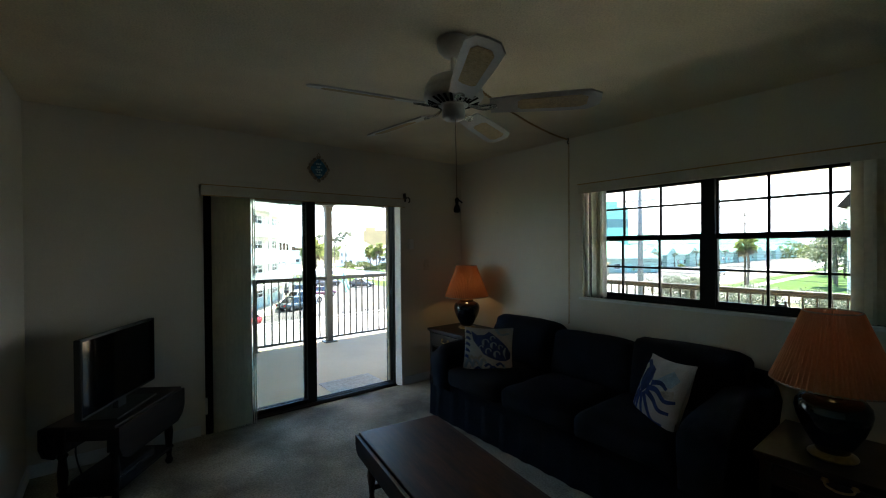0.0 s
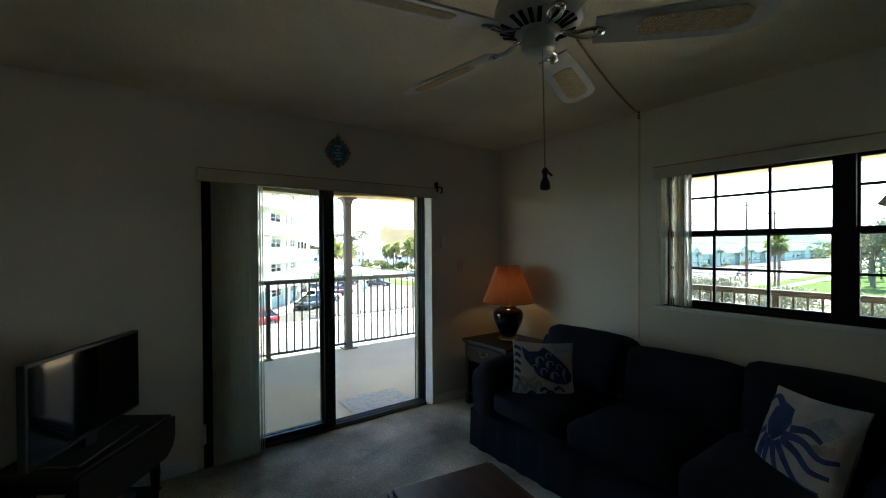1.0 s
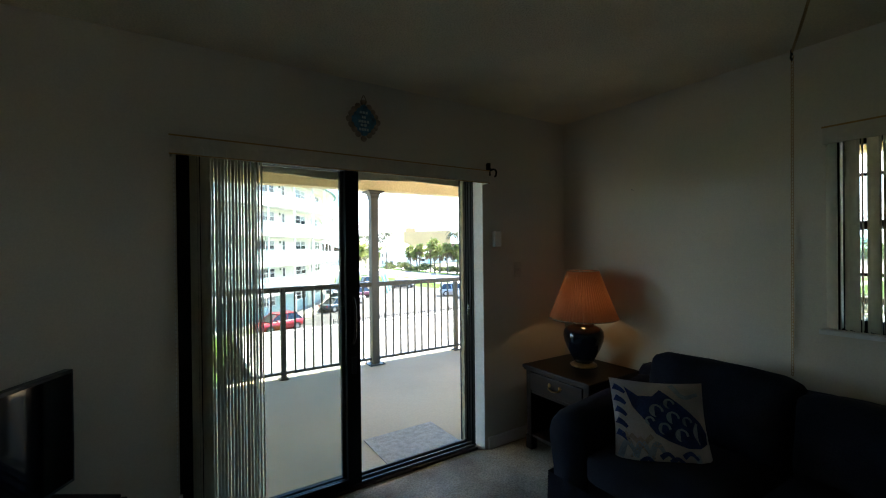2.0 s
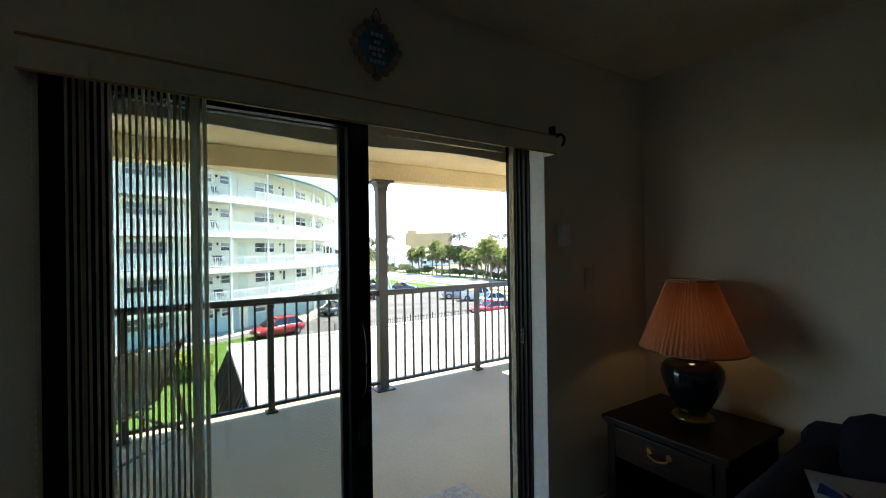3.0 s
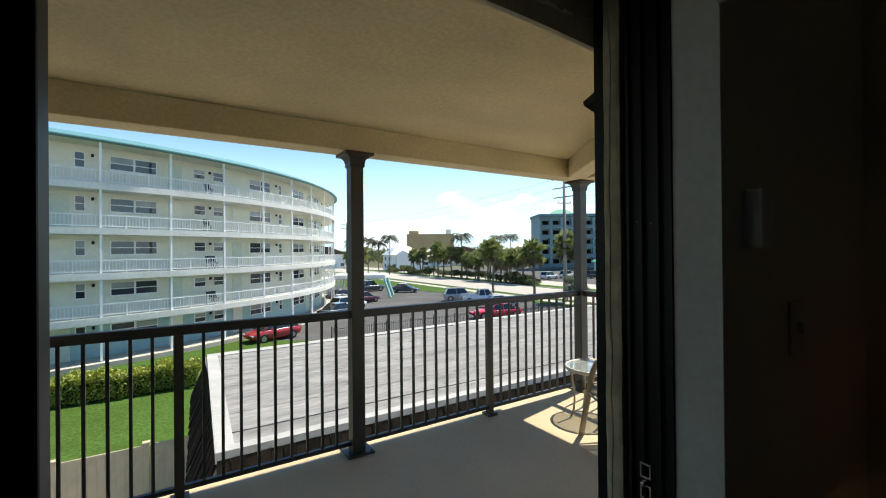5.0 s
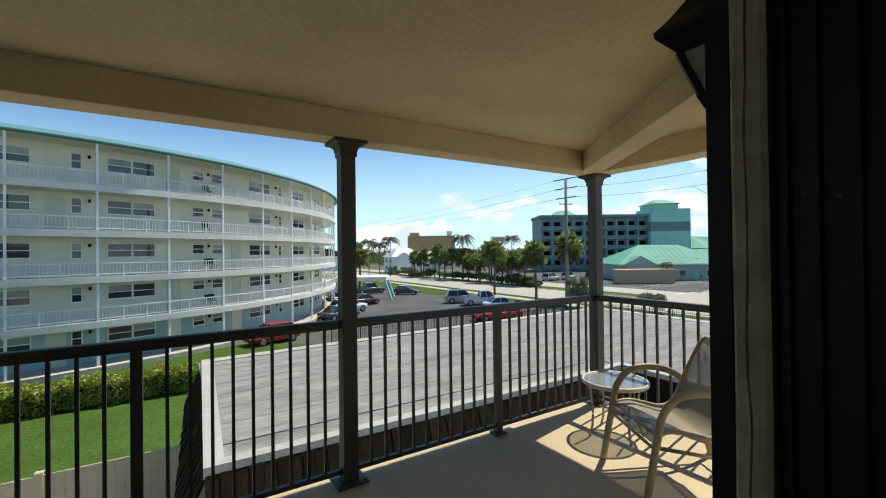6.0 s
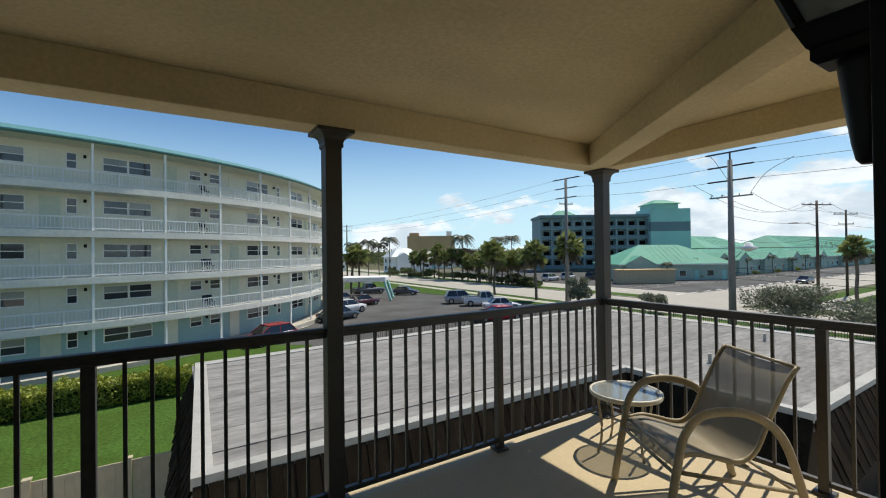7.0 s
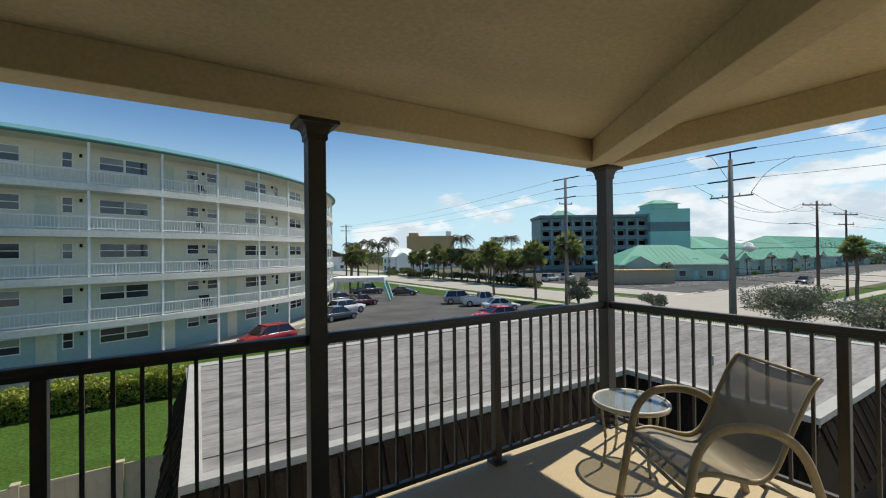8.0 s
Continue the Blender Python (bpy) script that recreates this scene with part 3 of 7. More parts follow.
part("return_panel", B(-0.070, -0.001, -1.658, -1.650, 1.920, 2.002), VINYL, val2)
part("return_panel", B(-0.070, -0.001, -3.72, -3.712, 1.920, 2.002), VINYL, val2)
part("edge_strip", B(-0.082, -0.0785, -3.722, -1.648, 1.997, 2.005), GILT, val2, "thin gilt edge strip")
part("head_rail", B(-0.058, -0.018, -3.70, -1.67, 1.955, 1.985), WHITE, val2)


def vane_mesh(z0, z1):
    bm = bmesh.new()
    n = 6
    front, back = [], []
    for i in range(n + 1):
        u = -0.036 + 0.072 * i / n
        c = 0.005 * (1 - (u / 0.036) ** 2)
        front.append((bm.verts.new((u, c, z0)), bm.verts.new((u, c, z1))))
        back.append((bm.verts.new((u, c + 0.0012, z0)), bm.verts.new((u, c + 0.0012, z1))))
    for s in (front, back):
        for i in range(n):
            bm.faces.new((s[i][0], s[i + 1][0], s[i + 1][1], s[i][1]))
    return mesh_of("vane", bm, VANE, True)


blind = thing("vertical_blind", pose(0, 0, 0), "cream vertical blind stacked open beside the balcony door", "vertical blind", "vertical blinds")
vm = vane_mesh(0.02, 1.93)
for k in range(22):
    x = -2.624 + k * 0.0148
    turn = (79 if k > 18 else 98 - 0.55 * k) + 5.0 * math.sin(k * 2.4) * math.sin(k * 0.9)
    piece("vane", vm, blind, pose(x, -0.040 + 0.004 * math.sin(k * 1.7), 0, 0, 0, turn))
bm = bmesh.new()
for k in range(70):
    cyl(bm, (-2.694, -0.03, 0.37 + k * 0.0215), (-2.694, -0.03, 0.384 + k * 0.0215), 0.0028, n=6)
part("bead_chain", bm, WHITE, blind)
part("cord_weight", B(-2.690, -2.674, -0.040, -0.026, 0.17, 0.30, 0.003), WHITE, blind, "white cord weight")
for y0, nb in ((-1.672, 12), (-3.385, 15)):
    wb = thing("vertical_blind", pose(0, 0, 0), "cream vertical blind stacked open at the side of the window", "vertical blind", "vertical blinds")
    vmw = vane_mesh(1.04, 1.95)
    for k in range(nb):
        y = y0 - k * (0.0185 if nb == 12 else 0.02)
        piece("vane", vmw, wb, pose(-0.040, y, 0, 0, 0, (15 if nb == 12 else 58) + 10 * math.sin(k * 2.7) + (30 if k % 4 == 0 else 0)))

# ---------------------------------------------------------------- window
win = thing("window_1", pose(0, 0, 0), "pair of dark bronze sash windows with muntin bars", "window", kind="structure")
bm = bmesh.new()
box(bm, 0.03, 0.10, WY0, WY1, WZ0, WZ0 + 0.022)
box(bm, 0.03, 0.10, WY0, WY1, WZ1 - 0.035, WZ1)
box(bm, 0.03, 0.10, WY0, WY0 + 0.03, WZ0 + 0.022, WZ1 - 0.035)
box(bm, 0.03, 0.10, WY1 - 0.03, WY1, WZ0 + 0.022, WZ1 - 0.035)
box(bm, 0.025, 0.10, -2.664, -2.576, WZ0 + 0.022, WZ1 - 0.035)
part("window_frame", bm, BLACKMETAL, win)
for s0, s1 in ((-2.576, WY1 - 0.03), (WY0 + 0.03, -2.664)):
    for z0, z1, xx, zm in ((WZ0 + 0.022, 1.552, 0.045, 1.298), (1.510, WZ1 - 0.035, 0.070, 1.773)):
        bm = bmesh.new()
        e = 0.012
        box(bm, xx - 0.012, xx + 0.012, s0, s1, z0, z0 + 0.035)
        box(bm, xx - 0.012, xx + 0.012, s0, s1, z1 - 0.032, z1)
        box(bm, xx - 0.012, xx + 0.012, s0, s0 + e, z0 + 0.035, z1 - 0.032)
        box(bm, xx - 0.012, xx + 0.012, s1 - e, s1, z0 + 0.035, z1 - 0.032)
        sash = part("sash", bm, BLACKMETAL, win)
        bm = bmesh.new()
        for q in (1, 2):
            ym = s0 + (s1 - s0) * q / 3
            box(bm, xx - 0.008, xx + 0.008, ym - 0.0075, ym + 0.0075, z0 + 0.035, z1 - 0.032)
        box(bm, xx - 0.0075, xx + 0.0075, s0 + e, s1 - e, zm - 0.0075, zm + 0.0075)
        part("muntin", bm, BLACKMETAL, sash)
        g = part("pane", B(xx - 0.002, xx + 0.002, s0 + e, s1 - e, z0 + 0.035, z1 - 0.032), PANE, sash)
        g.visible_shadow = False
bm = bmesh.new()
box(bm, 0.012, 0.034, -3.06, -3.00, WZ0 + 0.058, WZ0 + 0.074, 0.003)
cyl(bm, (0.02, -3.05, WZ0 + 0.074), (0.02, -3.05, WZ0 + 0.096), 0.007)
cyl(bm, (0.02, -3.01, WZ0 + 0.074), (0.02, -3.01, WZ0 + 0.096), 0.007)
part("sash_lock", bm, CHROME, win, "small metal sash lock")
part("window_sill", B(-0.035, 0.029, WY0 - 0.03, WY1 + 0.045, WZ0 - 0.022, WZ0 - 0.0005, 0.004), WHITE, win, "white painted sill")

# ---------------------------------------------------------------- ceiling fan
fan = thing("ceiling_fan", pose(-1.985, -2.272, 0), "white five-blade ceiling fan with cane inserts, at rest", "ceiling fan")
bm = bmesh.new()
lathe(bm, [(0.075, H - 0.001), (0.078, H - 0.02), (0.070, H - 0.05), (0.045, H - 0.075), (0.02, H - 0.085)], 28)
part("canopy", bm, FANWHITE, fan, smooth=True)
bm = bmesh.new()
cyl(bm, (0, 0, H - 0.19), (0, 0, H - 0.08), 0.013)
part("downrod", bm, FANWHITE, fan)
bm = bmesh.new()
lathe(bm, [(0.03, 2.272), (0.075, 2.268), (0.112, 2.25), (0.130, 2.222), (0.136, 2.205), (0.132, 2.200), (0.138, 2.192), (0.140, 2.17), (0.132, 2.158), (0.060, 2.132)], 32)
part("motor_housing", bm, FANWHITE, fan, smooth=True)
bm = bmesh.new()
for k in range(25):
    if k % 5 == 1:
        continue
    a = 2 * math.pi * (k + 0.6) / 25
    box(bm, -0.026, 0.026, -0.0065, 0.0065, -0.003, 0.003, 0, pose(0, 0, 0, 0, 0, math.degrees(a)) @ pose(0.096, 0, 2.1448, 0, -19.8, 0))
part("vent", bm, BLACKMAT, fan, "dark vent slots")
bm = bmesh.new()
lathe(bm, [(0.052, 2.1345), (0.054, 2.10), (0.052, 2.078), (0.044, 2.070), (0.01, 2.067)], 28)
part("switch_housing", bm, FANWHITE, fan, smooth=True)
for k in range(5):
    a = 24 + 72 * k
    m = pose(0, 0, 2.118, 0, 0, a) @ pose(0, 0, 0, -16, 0, 0)
    bm = bmesh.new()
    sweep(bm, smooth_path([(0.07, 0, 0.015), (0.12, 0.010, 0.0), (0.15, 0.016, 0.0), (0.185, 0.012, 0.004)]), 0.007, 0.004, 6)
    sweep(bm, smooth_path([(0.07, 0, 0.015), (0.12, -0.010, 0.0), (0.15, -0.016, 0.0), (0.185, -0.012, 0.004)]), 0.007, 0.004, 6)
    lathe(bm, [(0.016, -0.004), (0.018, 0.003), (0.010, 0.0038)], 10, (0.185, 0, 0))
    bm.transform(m)
    part("blade_bracket", bm, CHROME, fan, "ornate metal blade bracket", smooth=True)
    bm = bmesh.new()
    pl = [(0.17, -0.052), (0.30, -0.062), (0.50, -0.070), (0.605, -0.070), (0.655, -0.040), (0.66, 0.0), (0.655, 0.040), (0.605, 0.070), (0.50, 0.070), (0.30, 0.062), (0.17, 0.052)]
    prism(bm, pl, 0.004, 0.011)
    bm.transform(m)
    bl = part("blade", bm, FANWHITE, fan)
    bm = bmesh.new()
    prism(bm, [(0.31, -0.036), (0.57, -0.043), (0.60, -0.025), (0.60, 0.025), (0.57, 0.043), (0.31, 0.036), (0.295, 0.02), (0.295, -0.02)], 0.0018, 0.0038)
    bm.transform(m)
    part("cane_insert", bm, CANE, bl, "tan woven cane insert")
bm = bmesh.new()
cyl(bm, (-0.020, -0.036, 2.068), (-0.024, -0.047, 1.70), 0.0022, n=6)
part("pull_cord", bm, TANINK, fan)
bm = bmesh.new()
lathe(bm, [(0.005, 1.700), (0.011, 1.690), (0.008, 1.680), (0.007, 1.670), (0.013, 1.658), (0.016, 1.645), (0.015, 1.634), (0.006, 1.631)], 14, (-0.024, -0.047, 0))
sweep(bm, smooth_path([(-0.024, -0.047, 1.690), (-0.010, -0.049, 1.686), (0.004, -0.05, 1.678)]), 0.004)
part("pull_knob", bm, BLACKPLASTIC, fan, "small black figure-shaped pull knob", smooth=True)


def chain(pts, link=0.019, r=0.0022):
    bm = bmesh.new()
    pts = [Vector(p) for p in pts]
    d, k = 0.0, 0
    seglen = [(b - a).length for a, b in zip(pts, pts[1:])]
    total = sum(seglen)
    while d + link < total:
        def at(s):
            for i, L in enumerate(seglen):
                if s <= L or i == len(seglen) - 1:
                    return pts[i].lerp(pts[i + 1], min(1, s / L))
                s -= L
        a, b = at(d), at(d + link * 0.92)
        ax = (b - a).normalized()
        side = ax.cross(Vector((0.3, 0.9, 0.2) if k % 2 else (0.9, -0.2, 0.35))).normalized() * 0.006
        sweep(bm, [a, a.lerp(b, 0.2) + side, a.lerp(b, 0.8) + side, b], r, n=4)
        sweep(bm, [a, a.lerp(b, 0.2) - side, a.lerp(b, 0.8) - side, b], r, n=4)
        d += link * 0.8
        k += 1
    return bm


swag = thing("swag_chain", pose(0, 0, 0), "brass swag chain hooked at the ceiling, hanging down the wall", "chain")
P0, P1 = Vector((-1.90, -2.24, 2.30)), Vector((-0.03, -1.52, 2.425))
sagpts = []
for i in range(15):
    t = i / 14
    p = P0.lerp(P1, t)
    p.z -= 0.17 * t * (1 - t)
    sagpts.append(p)
part("chain", chain(sagpts), BRASS, swag)
part("chain", chain([(-0.022, -1.52, 2.41), (-0.02, -1.515, 1.6), (-0.018, -1.51, 0.75)]), BRASS, swag)
bm = bmesh.new()
cyl(bm, (-0.03, -1.52, 2.4395), (-0.03, -1.52, 2.41), 0.006)
sweep(bm, smooth_path([(-0.03, -1.52, 2.415), (-0.045, -1.52, 2.40), (-0.03, -1.52, 2.385), (-0.018, -1.52, 2.40)]), 0.004)
part("hook", bm, BLACKMETAL, swag)

# ---------------------------------------------------------------- plaque, switches
plq = thing("wall_plaque", pose(-1.742, -0.012, 2.205), "blue scalloped wall plaque with shells, hung on twine", "plaque")
bm = bmesh.new()
pts = []
for k in range(48):
    a = 2 * math.pi * k / 48
    base = 0.118 / (abs(math.cos(a)) ** 1.3 * 1.25 + abs(math.sin(a)) ** 1.3) ** (1 / 1.3)
    pts.append((base * math.cos(a), base * math.sin(a)))
prism(bm, [(x * 0.80, y * 0.80) for x, y in pts], -0.003, 0.008)
bm.transform(pose(0, 0, 0, 90, 0, 0))
part("face", bm, M("sea_blue_paint", (0.05, 0.22, 0.38), 0.6, var=0.3, scale=20), plq)
bm = bmesh.new()
for k in range(0, 48, 3):
    x, y = pts[k]
    lathe(bm, [(0.006, 0.0), (0.020, 0.003), (0.017, 0.011), (0.006, 0.014)], 9, (x * 0.9, y * 0.9, -0.004))
bm.transform(pose(0, 0, 0, 90, 0, 0))
part("shell_border", bm, M("sandy_shell", (0.42, 0.34, 0.26), 0.7, var=0.3, scale=30), plq, "sand-coloured shell border", smooth=True)
bm = bmesh.new()
for k, (w, z) in enumerate(((0.055, 0.045), (0.028, 0.018), (0.070, -0.008), (0.045, -0.030), (0.065, -0.055))):
    n = max(2, int(w / 0.016))
    for i in range(n):
        box(bm, -w / 2 + i * w / n, -w / 2 + (i + 0.7) * w / n, -0.0115, -0.0085, z - 0.007, z + 0.007)
part("lettering", bm, M("pale_lettering", (0.45, 0.62, 0.68), 0.7, var=0.1), plq, "pale raised lettering")
bm = bmesh.new()
sweep(bm, [(-0.02, -0.004, 0.11), (-0.002, -0.004, 0.148), (0.002, -0.004, 0.148), (0.02, -0.004, 0.11)], 0.0025, n=5)
part("twine", bm, DRYFROND, plq)
sw = thing("light_switch", pose(-0.519, 0, 1.274), "ivory wall light switch plate", "switch")
part("plate", B(-0.036, 0.036, -0.007, -0.0005, -0.058, 0.058, 0.002), VINYL, sw)
part("toggle", B(-0.006, 0.006, -0.018, -0.007, -0.012, 0.012, 0.002), VINYL, sw)
ch = thing("door_chime", pose(-0.73, 0, 1.505), "white plastic wall sensor box", "sensor")
part("case", B(-0.030, 0.030, -0.032, -0.0005, -0.056, 0.056, 0.005), WHITE, ch)
part("indicator", B(0.034, 0.046, -0.012, -0.0005, -0.052, -0.008, 0.002), WHITE, ch)
bm = bmesh.new()
cyl(bm, (-0.0005, -0.62, 1.83), (-0.02, -0.62, 1.835), 0.002, n=6)
cyl(bm, (-0.02, -0.62, 1.835), (-0.022, -0.62, 1.835), 0.005, n=8)
solid("picture_nail", bm, CHROME, "small bare nail in the wall", "nail")


# ---------------------------------------------------------------- lamps, end tables
def table_lamp(x, y, z, size):
    low, tall = 0.338, 0.330            # foot of the shade over the table, and its height
    L = thing("table_lamp", pose(x, y, z) @ Matrix.Scale(size, 4), "black ceramic table lamp with lit pleated coral shade", "table lamp", "pair of lamps")
    bm = bmesh.new()
    lathe(bm, [(0.086, 0.0), (0.091, 0.006), (0.088, 0.014), (0.070, 0.021), (0.058, 0.028)], 28)
    part("foot", bm, BRASS, L, "dull metal foot", smooth=True)
    bm = bmesh.new()
    lathe(bm, [(0.060, 0.028), (0.068, 0.045), (0.086, 0.075), (0.112, 0.125), (0.132, 0.180), (0.138, 0.215), (0.134, 0.245), (0.118, 0.268), (0.090, 0.282), (0.072, 0.288), (0.072, 0.300)], 32)
    part("body", bm, CERAMIC, L, smooth=True)
    bm = bmesh.new()
    lathe(bm, [(0.066, 0.3005), (0.066, 0.306), (0.03, 0.312), (0.012, 0.316), (0.012, 0.36), (0.018, 0.37), (0.018, 0.385)], 20)
    part("stem", bm, BRASS, L, smooth=True)
    bm = bmesh.new()
    lathe(bm, [(0.012, 0.40), (0.028, 0.43), (0.030, 0.46), (0.018, 0.485), (0.004, 0.49)], 14)
    bo = part("bulb", bm, glass_mat("bulb_glass"), L, "clear glass bulb", smooth=True)
    bo.visible_shadow = False
    bm = bmesh.new()
    nz, waves = 10, 64
    prof = []
    for i in range(nz + 1):
        u = i / nz
        prof.append((0.230 - (0.230 - 0.102) * (u ** 0.95), low + tall * u))
    lathe(bm, prof, 512, (0, 0, 0), False, 0.0062, waves)
    sh = part("shade", bm, SHADE, L, "coral pleated fabric shade", smooth=True)
    for rr, zz in ((0.104, low + tall), (0.231, low + 0.001)):
        bm = bmesh.new()
        ring = [(rr * math.cos(2 * math.pi * i / 40), rr * math.sin(2 * math.pi * i / 40), zz) for i in range(41)]
        sweep(bm, ring, 0.004, n=6)
        part("shade_rim", bm, TANINK, sh)
    bm = bmesh.new()
    for a in (0, 120, 240):
        ca, sa = math.cos(radians(a)), math.sin(radians(a))
        cyl(bm, (0, 0, low + tall - 0.028), (0.098 * ca, 0.098 * sa, low + tall), 0.0015, n=5)
    cyl(bm, (0, 0, 0.485), (0, 0, low + tall + 0.006), 0.002, n=5)
    part("spider", bm, BRASS, sh)


def end_table(m, h=0.60):
    T = thing("end_table", m, "dark-stained wooden end table with one drawer and open shelf", "end table", "end tables")
    w, d = 0.54, 0.50       # local: drawer faces -x, y across
    bm = bmesh.new()
    box(bm, -d / 2 - 0.02, d / 2 + 0.01, -w / 2 - 0.02, w / 2 + 0.02, h - 0.025, h, 0.006)
    box(bm, -d / 2 - 0.010, d / 2, -w / 2 - 0.010, w / 2 + 0.010, h - 0.038, h - 0.0255, 0.004)
    part("tabletop", bm, DARKWOOD, T)
    for sy in (-1, 1):
        part("side_panel", B(-d / 2 + 0.03, d / 2, sy * (w / 2 - 0.03) - 0.01, sy * (w / 2 - 0.03) + 0.01, 0.09, h - 0.04), DARKWOOD, T)
        for sx in (-1, 1):
            bm = bmesh.new()
            x, y = sx * (d / 2 - 0.022), sy * (w / 2 - 0.022)
            box(bm, x - 0.022, x + 0.022, y - 0.022, y + 0.022, 0.10, h - 0.039, 0.004)
            box(bm, x - 0.028, x + 0.028, y - 0.028, y + 0.028, 0.0, 0.099, 0.008)
            part("leg", bm, DARKWOOD, T)
    part("back_panel", B(d / 2 - 0.012, d / 2 - 0.002, -w / 2 + 0.045, w / 2 - 0.045, 0.10, h - 0.04), DARKWOOD, T)
    part("shelf", B(-d / 2 + 0.01, d / 2 - 0.014, -w / 2 + 0.045, w / 2 - 0.045, 0.09, 0.11, 0.003), DARKWOOD, T)
    part("rail", B(-d / 2 + 0.005, -d / 2 + 0.025, -w / 2 + 0.045, w / 2 - 0.045, 0.405, 0.425), DARKWOOD, T)
    bm = bmesh.new()
    box(bm, -d / 2 - 0.006, -d / 2 + 0.014, -w / 2 + 0.048, w / 2 - 0.048, 0.43, h - 0.045, 0.005)
    dr = part("drawer", bm, DARKWOOD, T)
    bm = bmesh.new()
    sweep(bm, smooth_path([(-d / 2 - 0.008, -0.045, 0.505), (-d / 2 - 0.022, -0.040, 0.490), (-d / 2 - 0.026, 0, 0.480), (-d / 2 - 0.022, 0.040, 0.490), (-d / 2 - 0.008, 0.045, 0.505)]), 0.0045)
    for s in (-1, 1):
        cyl(bm, (-d / 2 - 0.006, s * 0.045, 0.507), (-d / 2 - 0.012, s * 0.045, 0.507), 0.015, 0.010)
    part("handle", bm, BRASS, dr, "dull brass bail handle")
    return T


end_table(pose(-0.325, -0.412, 0.003))
table_lamp(*LAMP_A, 0.604, 1.0)
end_table(pose(-0.70, -3.44, 0.003), 0.543)
table_lamp(*LAMP_B, 0.547, 0.946)


# ---------------------------------------------------------------- sofa
def puff(x0, x1, y0, y1, z0, z1, bulge, seed, r=0.05, crown=0.0):
    """A soft cushion: a rounded box, subdivided, with a bulging face and uneven cloth."""
    bm = bmesh.new()
    cx, cy, cz = (x0 + x1) / 2, (y0 + y1) / 2, (z0 + z1) / 2
    hx, hy, hz = (x1 - x0) / 2, (y1 - y0) / 2, (z1 - z0) / 2
    bmesh.ops.create_cube(bm, size=2)
    bmesh.ops.subdivide_edges(bm, edges=bm.edges, cuts=9, use_grid_fill=True)
    for v in bm.verts:
        p = v.co.copy()
        q = Vector((p.x * hx, p.y * hy, p.z * hz))
        inner = Vector((max(-hx + r, min(hx - r, q.x)), max(-hy + r, min(hy - r, q.y)), max(-hz + r, min(hz - r, q.z))))
        d = q - inner
        if d.length > 1e-6:
            q = inner + d.normalized() * min(r, d.length)
        f = (1 - p.x ** 2) * (1 - p.y ** 2)
        q.z += (bulge * f if p.z > 0 else -bulge * 0.3 * f)
        g = (1 - p.y ** 2) * (1 - p.z ** 2)
        q.x += (bulge * 0.6 * g) * (1 if p.x > 0 else -1)
        q += Vector((1, 1, 1)) * 0.008 * noise.noise(q * 7 + Vector((seed, seed * 2, 0)))
        v.co = q + Vector((cx, cy, cz))
    return bm


sofa = thing("sofa", pose(-0.57, -1.93, 0.003), "navy slipcovered three-seat sofa with rolled arms and pleated skirt", "sofa")
SW, SD = 2.26, 0.92                     # local: front faces -x, y along
part("base", B(-SD / 2 + 0.03, SD / 2 - 0.02, -SW / 2 + 0.03, SW / 2 - 0.03, 0.10, 0.30, 0.02), NAVY, sofa)
for k in range(3):
    y0 = -SW / 2 + 0.21 + k * (SW - 0.42) / 3
    part("seat_cushion", puff(-SD / 2 - 0.02, SD / 2 - 0.28, y0 + 0.004, y0 + (SW - 0.42) / 3 - 0.004, 0.29, 0.455, 0.025, k), NAVY, sofa, smooth=True)
for k in range(3):
    y0 = -SW / 2 + 0.10 + k * (SW - 0.27) / 3
    hh = (0.212, 0.190, 0.212)[k]
    bm = puff(-0.13, 0.13, y0 + 0.001, y0 + (SW - 0.27) / 3 - 0.001, -hh, hh, 0.012, 10 + k, 0.062)
    bm.transform(pose(SD / 2 - 0.225, 0, 0.40 + hh, 0, 13, 0))
    part("back_cushion", bm, NAVY, sofa, smooth=True)
bm = puff(SD / 2 - 0.22, SD / 2, -SW / 2 + 0.02, SW / 2 - 0.02, 0.10, 0.735, 0.02, 30, 0.08)
part("backrest", bm, NAVY, sofa, smooth=True)
for s in (-1, 1):
    bm = bmesh.new()
    prof = [(-0.10, 0.02), (-0.105, 0.30), (-0.125, 0.42), (-0.135, 0.50), (-0.115, 0.565), (-0.06, 0.605), (0.01, 0.615), (0.07, 0.595), (0.10, 0.545), (0.10, 0.45), (0.09, 0.30), (0.09, 0.02)]
    nst = 12
    rings = []
    for i in range(nst + 1):
        u = i / nst
        x = -SD / 2 - 0.015 + u * (SD - 0.03)
        k = 1.0 - 0.10 * max(0, (0.10 - u) / 0.10) ** 2
        ring = []
        for (a, z) in prof:
            zz = z + 0.07 * u * max(0, (z - 0.3) / 0.3)
            ring.append(bm.verts.new((x + 0.004 * noise.noise(Vector((a * 9, zz * 7, u * 6))), s * (SW / 2 - 0.12) + s * -a * k * (1), zz * (1 if z < 0.3 else 0.3 / z + (1 - 0.3 / z) * k) + 0.006 * noise.noise(Vector((a * 8, u * 7, s * 3.0))))))
        rings.append(ring)
    n = len(prof)
    for a, b in zip(rings, rings[1:]):
        for i in range(n - 1):
            bm.faces.new((a[i], a[i + 1], b[i + 1], b[i]))
    bm.faces.new(rings[0])
    bm.faces.new(rings[-1][::-1])
    part("arm", bm, NAVY, sofa, smooth=True)
# pleated skirt, front and both ends
bm = bmesh.new()


